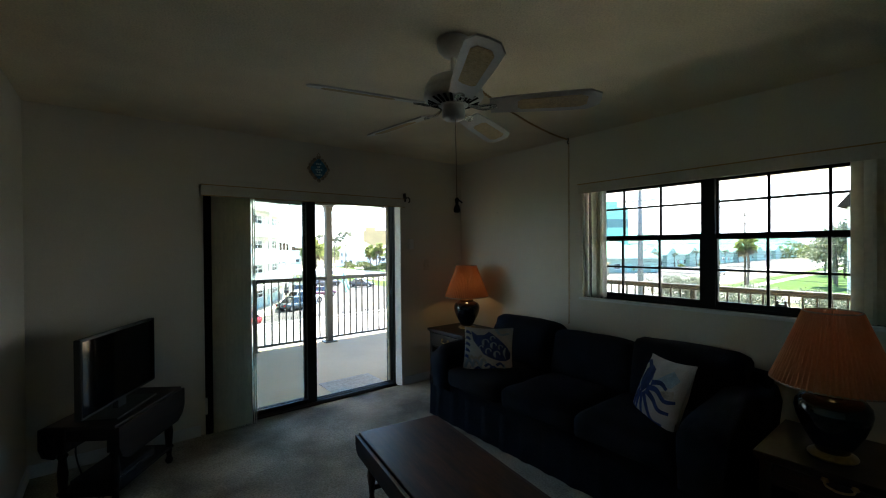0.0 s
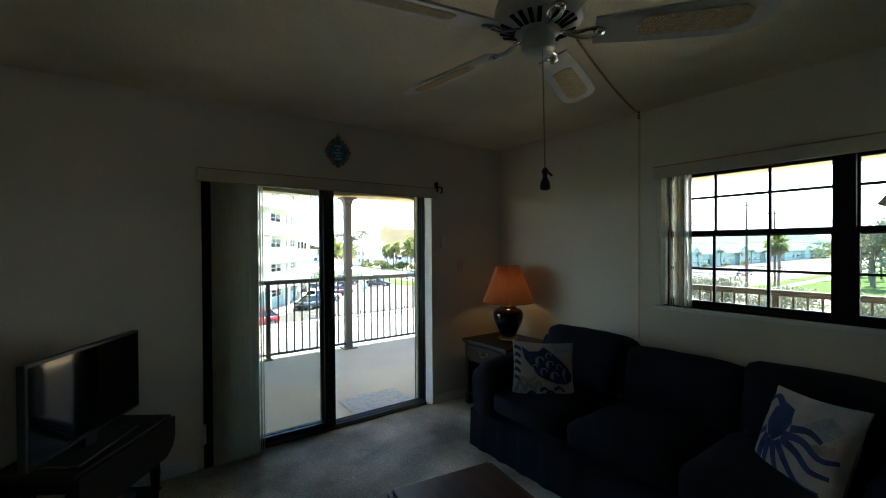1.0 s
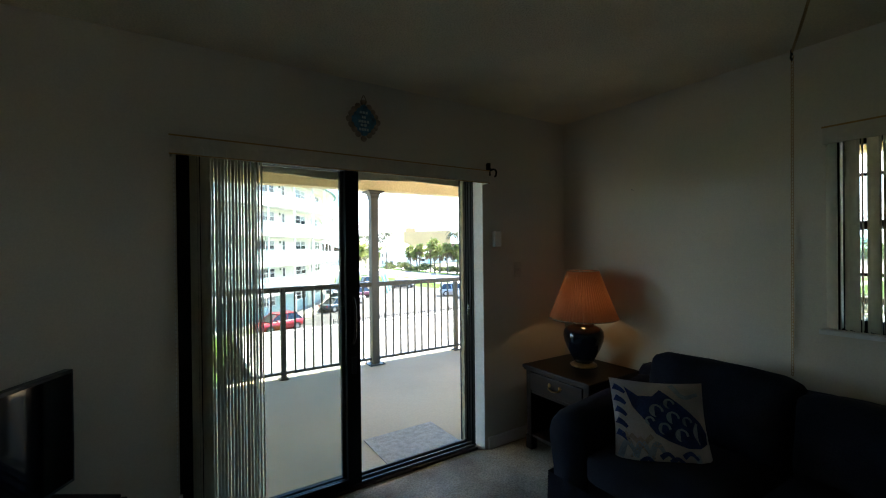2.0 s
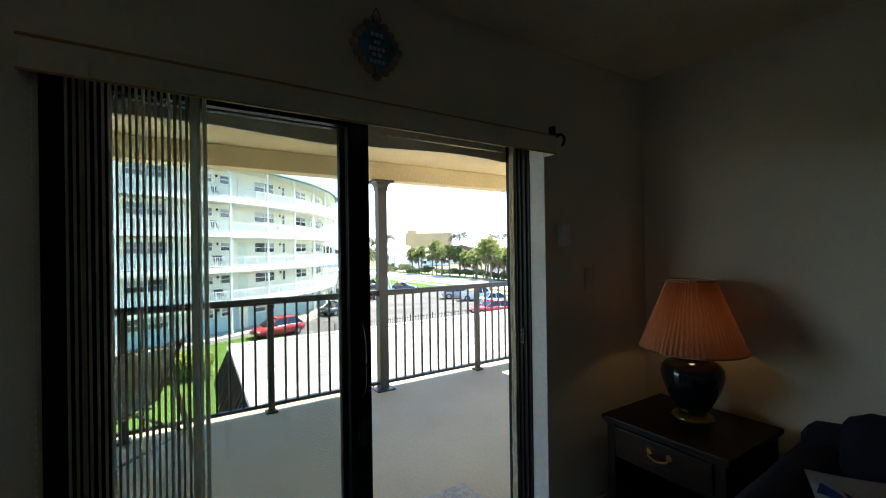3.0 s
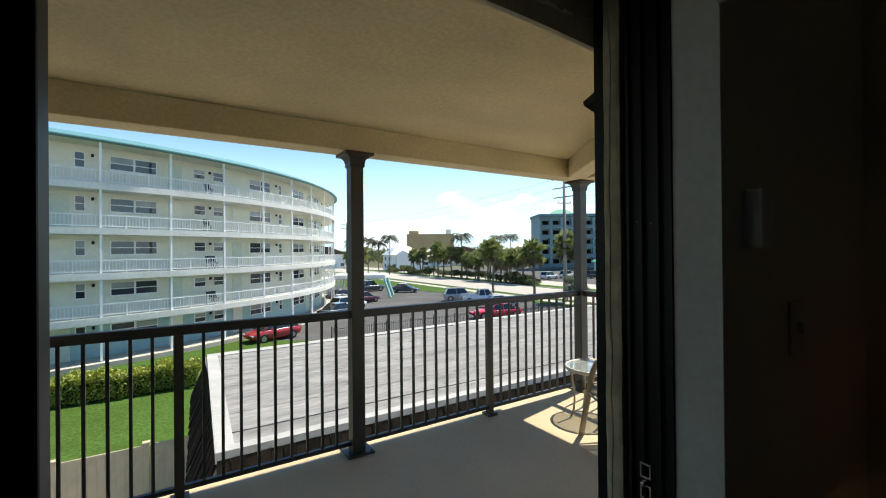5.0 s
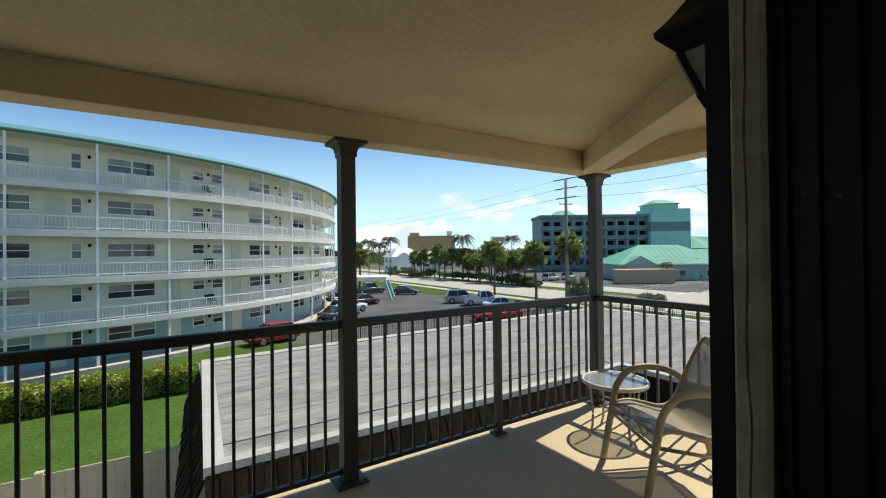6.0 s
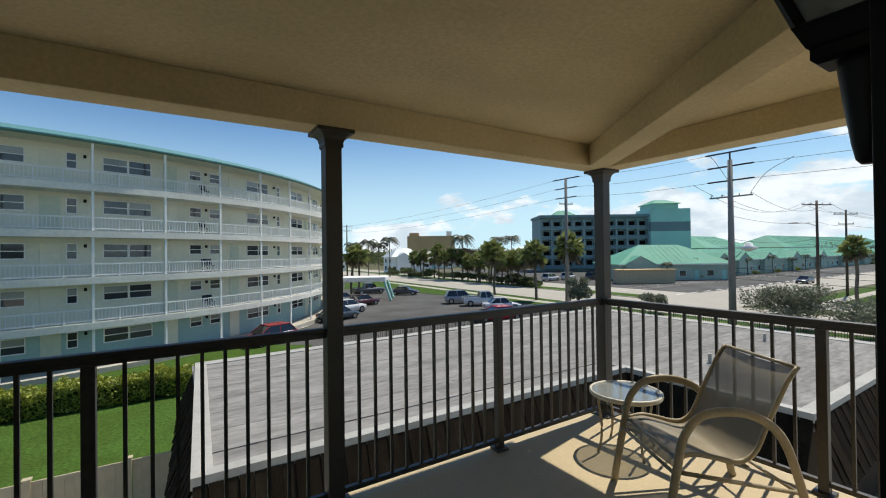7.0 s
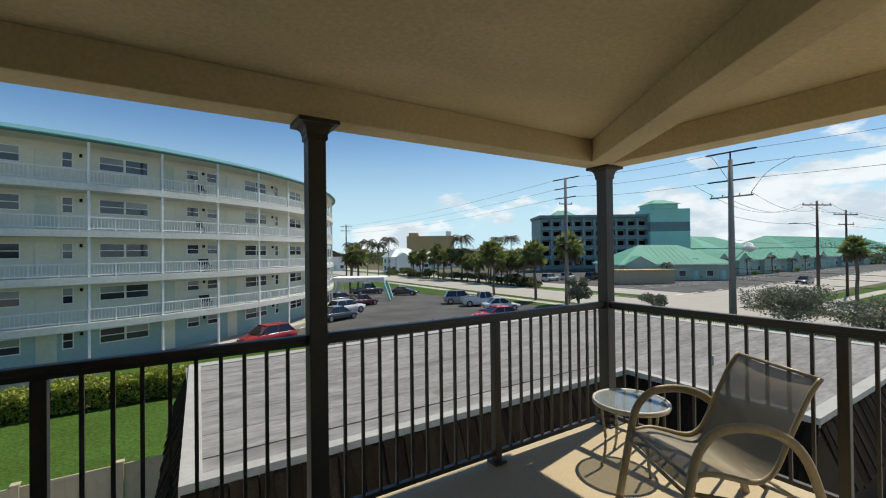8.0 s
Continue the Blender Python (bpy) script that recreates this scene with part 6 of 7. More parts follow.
# ---------------------------------------------------------------- cars
def car(m, L, W, Ht, paint, kind, label):
    """Local x forward. kind: sedan, hatch, suv, pickup, convertible."""
    C = thing("car", m, label, "pickup" if kind == "pickup" else "car", "parked cars")
    sill, belt = 0.28, {"sedan": 0.88, "hatch": 0.95, "suv": 1.05, "pickup": 1.08, "convertible": 0.85}[kind]
    hood = belt - (0.12 if kind in ("sedan", "hatch", "convertible") else 0.05)
    st = [(-L / 2, 0.50, belt - 0.18, 0.86), (-L / 2 + 0.12, 0.30, belt - 0.03, 0.95), (-L / 2 + 0.6, sill - 0.04, belt, 1.0), (0.0, sill - 0.06, belt, 1.0), (L / 2 - 1.25, sill - 0.04, belt - 0.01, 1.0), (L / 2 - 0.6, sill - 0.02, hood, 0.97), (L / 2 - 0.15, 0.32, hood - 0.12, 0.90), (L / 2, 0.45, hood - 0.25, 0.76)]
    bm = bmesh.new()
    rings = []
    for x, z0, z1, k in st:
        w = W / 2 * k
        pts = [(-w * 0.86, z0), (-w, z0 + 0.14), (-w * 1.0, z0 + (z1 - z0) * 0.6), (-w * 0.95, z1 - 0.05), (-w * 0.82, z1), (w * 0.82, z1), (w * 0.95, z1 - 0.05), (w, z0 + (z1 - z0) * 0.6), (w, z0 + 0.14), (w * 0.86, z0)]
        rings.append([bm.verts.new((x, y, z)) for y, z in pts])
    for a, b in zip(rings, rings[1:]):
        for i in range(10):
            bm.faces.new((a[i], a[(i + 1) % 10], b[(i + 1) % 10], b[i]))
    bm.faces.new(rings[0][::-1])
    bm.faces.new(rings[-1])
    body = part("body", bm, paint, C, smooth=True)
    if kind != "convertible":
        gl = {"sedan": (-L / 2 + 0.65, -L / 2 + 1.35, 0.25, 1.05), "hatch": (-L / 2 + 0.25, -L / 2 + 0.75, 0.35, 1.15), "suv": (-L / 2 + 0.15, -L / 2 + 0.5, 0.30, 1.0), "pickup": (-0.75, -0.55, 0.55, 1.15)}[kind]
        xs = (gl[0], gl[1], gl[2], gl[3])
        bm = bmesh.new()
        w0, w1 = W / 2 * 0.90, W / 2 * 0.72
        lo = [bm.verts.new(v) for v in ((xs[0], -w0, belt - 0.02), (xs[3], -w0, belt - 0.02), (xs[3], w0, belt - 0.02), (xs[0], w0, belt - 0.02))]
        hi = [bm.verts.new(v) for v in ((xs[1], -w1, Ht - 0.05), (xs[2], -w1, Ht - 0.05), (xs[2], w1, Ht - 0.05), (xs[1], w1, Ht - 0.05))]
        for i in range(4):
            bm.faces.new((lo[i], lo[(i + 1) % 4], hi[(i + 1) % 4], hi[i]))
        bm.faces.new(hi)
        part("glasshouse", bm, CARGLASS, C, "dark car glass")
        bm = bmesh.new()
        box(bm, xs[1] - 0.05, xs[2] + 0.06, -w1 - 0.02, w1 + 0.02, Ht - 0.06, Ht, 0.025)
        part("roof", bm, paint, C)
        for sgn in (-1, 1):
            for xa, xb in ((xs[0], xs[1]), (xs[3], xs[2]), ((xs[0] + xs[3]) / 2 - 0.05, (xs[1] + xs[2]) / 2 - 0.02)):
                bm = bmesh.new()
                sweep(bm, [(xa, sgn * (w0 + 0.004), belt - 0.02), (xb, sgn * (w1 + 0.006), Ht - 0.03)], 0.045, 0.02, 6)
                part("pillar", bm, paint, C)
    else:
        bm = bmesh.new()
        slab4(bm, (0.35, -W * 0.40, belt - 0.02), (0.35, W * 0.40, belt - 0.02), (0.05, W * 0.36, belt + 0.38), (0.05, -W * 0.36, belt + 0.38), 0.03)
        part("windscreen", bm, CARGLASS, C)
        part("soft_top", B(-1.5, 0.05, -W * 0.36, W * 0.36, belt, belt + 0.36, 0.10), FACADEWHITE, C, "pale soft top")
    if kind == "pickup":
        bm = bmesh.new()
        box(bm, -L / 2 + 0.12, -0.85, -W / 2 + 0.12, W / 2 - 0.12, belt + 0.002, belt + 0.02)
        part("bed", bm, BLACKPLASTIC, C)
        part("tailgate", B(-L / 2 - 0.02, -L / 2 + 0.06, -W / 2 + 0.1, W / 2 - 0.1, 0.62, belt + 0.03, 0.01), paint, C)
        for sgn in (-1, 1):
            part("bed_side", B(-L / 2 + 0.08, -0.78, sgn * (W / 2 - 0.10) - 0.05, sgn * (W / 2 - 0.10) + 0.05, belt - 0.01, belt + 0.09, 0.02), paint, C)
    r = 0.33 if kind in ("sedan", "hatch", "convertible") else 0.39
    for sx in (-L / 2 + 0.82, L / 2 - 0.88):
        for sgn in (-1, 1):
            bm = bmesh.new()
            y0, y1 = sgn * (W / 2 - 0.21), sgn * (W / 2 + 0.012)
            cyl(bm, (sx, y0, r), (sx, y1, r), r, r, 20)
            wh = part("wheel", bm, TYRE, C)
            bm = bmesh.new()
            cyl(bm, (sx, y1 - sgn * 0.02, r), (sx, y1 + sgn * 0.006, r), r * 0.66, r * 0.60, 16)
            part("rim", bm, ALLOY, wh)
    for sgn in (-1, 1):
        part("headlight", B(L / 2 - 0.20, L / 2 - 0.04, sgn * W * 0.33 - 0.17, sgn * W * 0.33 + 0.17, hood - 0.30, hood - 0.16, 0.03), LAMPCLEAR, C)
        part("tail_light", B(-L / 2 - 0.015, -L / 2 + 0.10, sgn * W * 0.37 - 0.10, sgn * W * 0.37 + 0.10, belt - 0.30, belt - 0.10, 0.02), LAMPRED, C)
    for sgn in (-1, 1):
        part("mirror", B(0.55, 0.72, sgn * (W / 2 + 0.09) - 0.08, sgn * (W / 2 + 0.09) + 0.08, belt - 0.02, belt + 0.12, 0.03), paint, C)
    return C


def paint(name, col):
    m = M(name, col, 0.25, var=0.04, scale=0.6, spec=0.6)
    m.node_tree.nodes["Principled BSDF"].inputs["Coat Weight"].default_value = 0.6
    return m


RED = paint("red_car_paint", (0.36, 0.018, 0.022))
BRIGHTRED = paint("bright_red_paint", (0.70, 0.02, 0.035))
MAROON = paint("maroon_paint", (0.075, 0.012, 0.022))
SLATE = paint("slate_paint", (0.045, 0.065, 0.075))
SILVER = paint("silver_paint", (0.40, 0.40, 0.40))
WHITECAR = paint("white_car_paint", (0.72, 0.72, 0.72))
DARKGREY = paint("dark_grey_paint", (0.06, 0.06, 0.065))
PL = G - 0.05
car(pose(4.5, 34.3, PL, 0, 0, 200), 4.1, 1.75, 1.50, RED, "hatch", "red compact hatchback parked by the walkway")
car(pose(12.6, 42.6, PL, 0, 0, 22), 4.6, 1.8, 1.45, SLATE, "sedan", "dark slate sedan parked nose out")
car(pose(15.0, 46.6, PL, 0, 0, 20), 4.4, 1.8, 1.62, WHITECAR, "suv", "white small utility car parked in the lot")
car(pose(19.1, 52.4, PL, 0, 0, 15), 4.6, 1.8, 1.45, MAROON, "sedan", "dark maroon sedan parked in the lot")
car(pose(17.8, 57.0, PL, 0, 0, 15), 4.6, 1.8, 1.45, DARKGREY, "sedan", "dark grey sedan parked in the lot")
car(pose(29.8, 61.2, PL, 0, 0, -40), 4.7, 1.8, 1.42, DARKGREY, "sedan", "dark grey sedan parked by the grass")
car(pose(30.6, 46.2, PL, 0, 0, -25), 4.7, 1.85, 1.78, SILVER, "suv", "silver grey utility car parked by the verge")
car(pose(31.6, 42.6, PL, 0, 0, -25), 5.6, 1.95, 1.85, WHITECAR, "pickup", "white pickup truck parked by the verge")
car(pose(30.8, 38.3, PL, 0, 0, -22), 4.5, 1.8, 1.45, WHITECAR, "sedan", "white sedan parked by the verge")
car(pose(25.4, 32.6, PL, 0, 0, 168), 5.2, 1.85, 1.42, BRIGHTRED, "sedan", "bright red long sedan parked by the fence")
car(pose(25.6, 66.4, PL, 0, 0, 8), 5.4, 1.9, 1.85, DARKGREY, "pickup", "dark grey pickup parked under the canopy")
car(pose(70.5, 68, G - 0.046, 0, 0, 10), 4.9, 1.9, 1.8, WHITECAR, "suv", "white utility car across the road")
car(pose(81, 64.5, G - 0.046, 0, 0, 10), 4.9, 1.9, 1.8, DARKGREY, "suv", "dark utility car across the road")
car(pose(77, 68.5, G - 0.046, 0, 0, 20), 5.2, 1.9, 1.8, WHITECAR, "suv", "white van across the road")
car(pose(100, 31, G - 0.042, 0, 0, 180), 4.7, 1.8, 1.45, DARKGREY, "sedan", "dark sedan on the side road")

# parking bay lines and wheel stops
bm = bmesh.new()
for k in range(9):
    box(bm, -0.06, 0.06, -2.4, 2.4, 0, 0.006, 0, pose(5.5 + 1.35 * k, 36.6 + 2.35 * k, PL, 0, 0, -52 - 2 * k))
for k in range(40):
    box(bm, 62 + 4 * k, 64.2 + 4 * k, 34.6, 34.9, PL + 0.004, PL + 0.014)
    box(bm, 62 + 3.1 * k, 62.12 + 3.1 * k, 42.5, 47.5, PL + 0.006, PL + 0.012)
tagged(new("bay_lines", mesh_of("bay_lines", bm, FACADEWHITE)), "white painted parking bay lines", "road marking", kind="structure")

# carport canopy
canopy = thing("entrance_canopy", pose(21.8, 58.8, G), "white flat-roofed entrance canopy on aqua legs", "canopy")
bm = bmesh.new()
box(bm, -4.2, 3.4, -2.2, 2.2, 2.7, 3.35, 0.1)
bm.transform(pose(0, 0, 0, 0, 0, -31))
part("roof", bm, FACADEWHITE, canopy)
for x in (-3.4, 3.2):
    for y in (-1.9, 1.9):
        bm = bmesh.new()
        sweep(bm, [(x, y, 2.7), (x + (0.9 if x > 0 else -0.3), y, 0)], 0.2, n=6)
        bm.transform(pose(0, 0, 0, 0, 0, -31))
        part("leg", bm, HOTELTEAL if x > 0 else FACADEWHITE, canopy)

# low iron fence round the lot
iron = thing("iron_fence", pose(0, 0, 0), "low black iron picket fence round the parking lot", "fence")
bm = bmesh.new()
for (xa, ya), (xb, yb) in (((8.0, 30.6), (22.0, 30.9)), ((22.0, 30.9), (37.4, 28.5)), ((37.4, 28.5), (38.2, 6.0))):
    a, b = Vector((xa, ya, PL)), Vector((xb, yb, PL))
    nn = int((b - a).length / 0.16)
    ang = math.atan2(yb - ya, xb - xa)
    for k in range(nn + 1):
        p = a.lerp(b, k / nn)
        t = 0.03 if k % 14 == 0 else 0.011
        box(bm, p.x - t, p.x + t, p.y - t, p.y + t, PL + 0.02, PL + (1.18 if k % 14 == 0 else 1.1))
    for z in (0.15, 0.95):
        cyl(bm, a + Vector((0, 0, z)), b + Vector((0, 0, z)), 0.018, n=5)
pk = part("picketwork", bm, IRON, iron)
tagged(pk, kind="stuff")


# ---------------------------------------------------------------- trees and palms
def leaf_cloud(seed, lobes, per):
    rr = np.random.default_rng(seed)
    pts = []
    for cx, cy, cz, rx, rz in lobes:
        d = rr.normal(size=(per, 3))
        d /= np.linalg.norm(d, axis=1, keepdims=True)
        q = d * (rr.uniform(0.55, 1.05, per) ** 0.5)[:, None] * np.array([rx, rx, rz])
        q += rr.normal(0, 0.16 * rx, (per, 3))
        pts.append(q + np.array([cx, cy, cz]))
    return np.concatenate(pts)


def broad_tree(m, h, spread, seed, material, label, size=0.10, per=420, nlobes=11):
    T = thing("tree", m, label, "tree", "trees")
    rr = random.Random(seed)
    bm = bmesh.new()
    sweep(bm, smooth_path([(0, 0, 0), (0.06, 0.03, h * 0.2), (-0.05, 0.05, h * 0.42)]), 0.13, n=7)
    lobes = []
    for k in range(nlobes):
        a = 2 * math.pi * k / nlobes + rr.uniform(-0.4, 0.4)
        r = spread * rr.uniform(0.25, 0.72)
        z = h * rr.uniform(0.40, 0.86)
        sweep(bm, smooth_path([(-0.03, 0.04, h * rr.uniform(0.15, 0.4)), (r * 0.5 * math.cos(a), r * 0.5 * math.sin(a), z * 0.75), (r * math.cos(a), r * math.sin(a), z)], 3), 0.045, n=5)
        lobes.append((r * math.cos(a), r * math.sin(a), z, spread * rr.uniform(0.22, 0.36), h * rr.uniform(0.10, 0.19)))
    part("trunk", bm, TRUNK, T)
    o = new("crown", quads("crown", leaf_cloud(seed, lobes, per), size, material, seed))
    o.parent = T
    tagged(o, kind="stuff")
    return T


def fan_palm_mesh(seed, h, crown, n=66):
    """A cabbage palm: ringed trunk, ball of folded fans, dry skirt."""
    rr = random.Random(seed)
    bt = bmesh.new()
    lean = rr.uniform(-0.25, 0.25)
    pts = [(lean * (i / 8) ** 2, 0.1 * math.sin(i), h * i / 8) for i in range(9)]
    prof = smooth_path(pts, 3)
    rings = []
    for i, p in enumerate(prof):
        r = 0.19 * (1 - 0.22 * i / len(prof)) + 0.014 * (i % 2)
        rings.append([bt.verts.new(p + Vector((r * math.cos(2 * math.pi * k / 9), r * math.sin(2 * math.pi * k / 9), 0))) for k in range(9)])
    for a, b in zip(rings, rings[1:]):
        for k in range(9):
            bt.faces.new((a[k], a[(k + 1) % 9], b[(k + 1) % 9], b[k]))
    bf, bd = bmesh.new(), bmesh.new()
    top = Vector(pts[-1])
    for k in range(n):
        az = rr.uniform(0, 2 * math.pi)
        el = radians(rr.uniform(-60, 85))
        d = Vector((math.cos(az) * math.cos(el), math.sin(az) * math.cos(el), math.sin(el)))
        side = d.cross(Vector((0, 0, 1))).normalized()
        upv = side.cross(d)
        dry = el < radians(-34)
        bmx = bd if dry else bf
        stem = crown * rr.uniform(0.30, 0.56)
        c = top + d * stem
        R = crown * rr.uniform(0.42, 0.58)
        cyl(bmx, top, c, 0.016, 0.010, 4)
        nb = 11
        roll = rr.uniform(-0.6, 0.6)
        for j in range(nb):
            t = -1.25 + 2.5 * j / (nb - 1)
            dirv = (d * math.cos(t) + (side * math.cos(roll) + upv * math.sin(roll)) * math.sin(t)).normalized()
            ln = R * (1 - 0.22 * abs(t) / 1.25) * rr.uniform(0.9, 1.1)
            tip = c + dirv * ln + Vector((0, 0, -0.30 * ln * (1.2 - math.sin(el)) * 0.6))
            wv = (dirv.cross(d) if abs(t) > 0.05 else side).normalized() * ln * 0.15
            mid = c + dirv * ln * 0.55
            vs = [bmx.verts.new(q) for q in (c, mid - wv + upv * 0.02, tip, mid + wv - upv * 0.02)]
            bmx.faces.new(vs)
    return mesh_of("trunk", bt, TRUNK), mesh_of("crown", bf, FROND), mesh_of("dry_fronds", bd, DRYFROND)


def feather_palm_mesh(seed, h, crown, n=28):
    rr = random.Random(seed)
    bt = bmesh.new()
    pts = smooth_path([(0, 0, 0), (0.25, 0.1, h * 0.5), (0.1, 0.1, h)], 6)
    sweep(bt, pts, 0.13, n=8)
    bf = bmesh.new()
    top = Vector(pts[-1])
    for k in range(n):
        az = 2 * math.pi * k / n + rr.uniform(-0.15, 0.15)
        up = rr.uniform(0.05, 1.1)
        prev = None
        c = [top]
        for j in range(1, 9):
            u = j / 8
            rad = crown * (u - 0.12 * u * u)
            z = crown * (up * u - (0.75 + 0.35 * up) * u * u)
            c.append(top + Vector((rad * math.cos(az), rad * math.sin(az), z)))
        sweep(bf, c, 0.018, n=4)
        side = Vector((-math.sin(az), math.cos(az), 0))
        for j in range(16):
            u = 0.12 + 0.86 * j / 15
            i = min(7, int(u * 8))
            p = c[i].lerp(c[i + 1], u * 8 - i)
            ln = crown * 0.34 * math.sin(math.pi * (0.15 + 0.8 * u)) * rr.uniform(0.85, 1.1)
            ax = (c[i + 1] - c[i]).normalized()
            for s in (-1, 1):
                tip = p + side * s * ln * 0.72 + ax * ln * 0.45 + Vector((0, 0, -ln * 0.45))
                w = ax * crown * 0.022
                bf.faces.new([bf.verts.new(q) for q in (p - w, p + w, tip)])
    return mesh_of("trunk", bt, TRUNK), mesh_of("crown", bf, FEATHER), None


PALMS = {}


def palm(kind, x, y, h, crown, seed, rz=0, z=G):
    key = (kind, seed % 4, round(h / 0.8))
    if key not in PALMS:
        PALMS[key] = (h, crown, (fan_palm_mesh if kind == "fan" else feather_palm_mesh)(seed % 4 + 20, h, crown))
    h0, c0, (tm, cm, dm) = PALMS[key]
    P = thing("palm_tree", pose(x, y, z, 0, 0, rz), "cabbage palm with a round crown of fan leaves" if kind == "fan" else "tall coconut palm with feathery windblown fronds", "palm tree", "palm trees")
    P.scale = (1, 1, 1)
    piece("trunk", tm, P, pose(0, 0, 0))
    piece("crown", cm, P, pose(0, 0, 0))
    if dm:
        piece("dry_fronds", dm, P, pose(0, 0, 0))


palm("fan", 40.2, 51.0, 6.5, 2.5, 1, 20)
palm("fan", 56.3, 63.3, 5.2, 2.6, 2, 80)
palm("fan", 55.8, 61.0, 4.6, 2.4, 6, 10)
palm("fan", 40.5, 42.4, 6.4, 2.3, 3, 150)
palm("fan", 41.4, 37.4, 7.2, 2.3, 4, 230)
palm("feather", 58.0, 85.0, 10.4, 3.6, 1, 40)
palm("feather", 86.3, 98.7, 11.0, 3.4, 2, 70)
palm("feather", 82.0, 100.0, 10.6, 3.4, 3, 130)
palm("feather", 44.6, 113.3, 10.0, 3.6, 0, 10)
palm("feather", 47.5, 112.0, 9.2, 3.4, 2, 150)
palm("feather", 50.0, 110.2, 10.6, 3.6, 3, 200)
palm("feather", 41.0, 116.0, 9.4, 3.3, 1, 260)
palm("fan", 23.1, 67.8, 6.3, 1.9, 6, 30)
palm("fan", 24.2, 67.0, 6.0, 1.8, 7, 120)
palm("fan", 66.5, 15.9, 6.6, 1.75, 8, 60)
pr = random.Random(31)
for k in range(11):
    u = k / 10
    palm("fan", 56.0 + pr.uniform(-1.5, 1.5), 105 - 31 * u + pr.uniform(-1.5, 1.5), pr.uniform(4.2, 7.2), 2.3, k, pr.uniform(0, 360))
for k in range(5):
    palm("fan", 55.4 + pr.uniform(-1.2, 1.2), 73.5 - 2.6 * k + pr.uniform(-0.5, 0.5), pr.uniform(3.6, 5.6), 2.3, k + 1, pr.uniform(0, 360))
for k in range(8):
    palm("feather", 84 + 13 * k, 49.2 + pr.uniform(-0.6, 0.6), pr.uniform(3.4, 4.6), 1.5, k, pr.uniform(0, 360))
broad_tree(pose(41.4, 14.3, G), 3.7, 3.5, 3, LEAFGREY, "small silver-green seaside tree", 0.065, 420, 22)
broad_tree(pose(41.4, 8.9, G), 3.1, 3.0, 5, LEAFGREY, "small silver-green seaside tree", 0.065, 360, 16)
broad_tree(pose(41.2, 25.6, G), 2.2, 2.0, 6, LEAFGREY, "small windblown seaside tree", 0.06, 300, 12)
broad_tree(pose(38.4, 33.3, G), 3.6, 1.7, 7, LEAFGREY, "small silver-green seaside tree", 0.085, 420, 9)
broad_tree(pose(41.0, 3.2, G), 3.4, 3.0, 9, LEAFGREY, "small silver-green seaside tree", 0.065, 360, 16)
broad_tree(pose(84.0, 9.4, G), 10.0, 4.0, 11, LEAFGREY, "tall grey-green broadleaf tree beside the lawn", 0.18, 190, 14)
for k in range(15):
    broad_tree(pose(55.8 + pr.uniform(-1.4, 1.4), 122 - 4.4 * k, G), pr.uniform(1.3, 2.6), pr.uniform(2.2, 3.2), 40 + k, LEAFDARK, "dense dark green roadside shrub", 0.12, 200, 8)
for k in range(6):
    broad_tree(pose(55.0 + 0.4 * k, 57 + 2.2 * k, G), pr.uniform(0.9, 1.5), pr.uniform(1.6, 2.4), 60 + k, LEAFDARK, "low clipped green shrub", 0.12, 160, 7)
for k in range(6):
    broad_tree(pose(82 + 14 * k, 48.4, G), 1.1, 1.0, 70 + k, LEAFHEDGE, "small rounded yellow-green shrub", 0.09, 130, 6)
# distant belt of woods
wr = np.random.default_rng(8)
pts = []
for k in range(420):
    a = radians(wr.uniform(-12, 100))
    d = wr.uniform(230, 420)
    c = np.array([d * math.sin(math.pi / 2 - a), d * math.sin(a), G + wr.uniform(0.8, 6.4)])
    q = wr.normal(size=(230, 3)) * np.array([5.0, 5.0, 1.6])
    pts.append(c + q)
belt = new("distant_woods", quads("distant_woods", np.concatenate(pts), 0.5, LEAFDARK, 8))
tagged(belt, "far belt of dark green woods", "woods", kind="stuff")


# ---------------------------------------------------------------- utility poles and lines
def utility_pole(x, y, h, r, material, arms, label):
    P = thing("utility_pole", pose(x, y, G), label, "utility pole", "utility poles")
    bm = bmesh.new()
    cyl(bm, (0, 0, -0.2), (0, 0, h), r, r * 0.62, 12)
    part("pole", bm, material, P, smooth=True)
    if arms[0][0] > h:
        bm = bmesh.new()
        cyl(bm, (0, 0, h), (0, 0, arms[0][0]), 0.07, n=8)
        part("pole_top_rod", bm, IRON, P)
    for z, w, ang in arms:
        bm = bmesh.new()
        box(bm, -w / 2, w / 2, -0.05, 0.05, -0.06, 0.06, 0, pose(0, 0, z, 0, 0, ang))
        arm = part("crossarm", bm, IRON if ang == -88 and z > 12 else material, P)
        for u in () if ang == -88 and z > 12 else (-0.46, 0.46) + ((0.0,) if w < 2.6 else (-0.2, 0.2)):
            bm = bmesh.new()
            ca, sa = math.cos(radians(ang)), math.sin(radians(ang))
            lathe(bm, [(0.03, 0.06), (0.055, 0.12), (0.03, 0.16), (0.055, 0.20), (0.02, 0.26)], 8, (u * w * ca, u * w * sa, z))
            part("insulator", bm, ROOFLIP, arm)
    return P


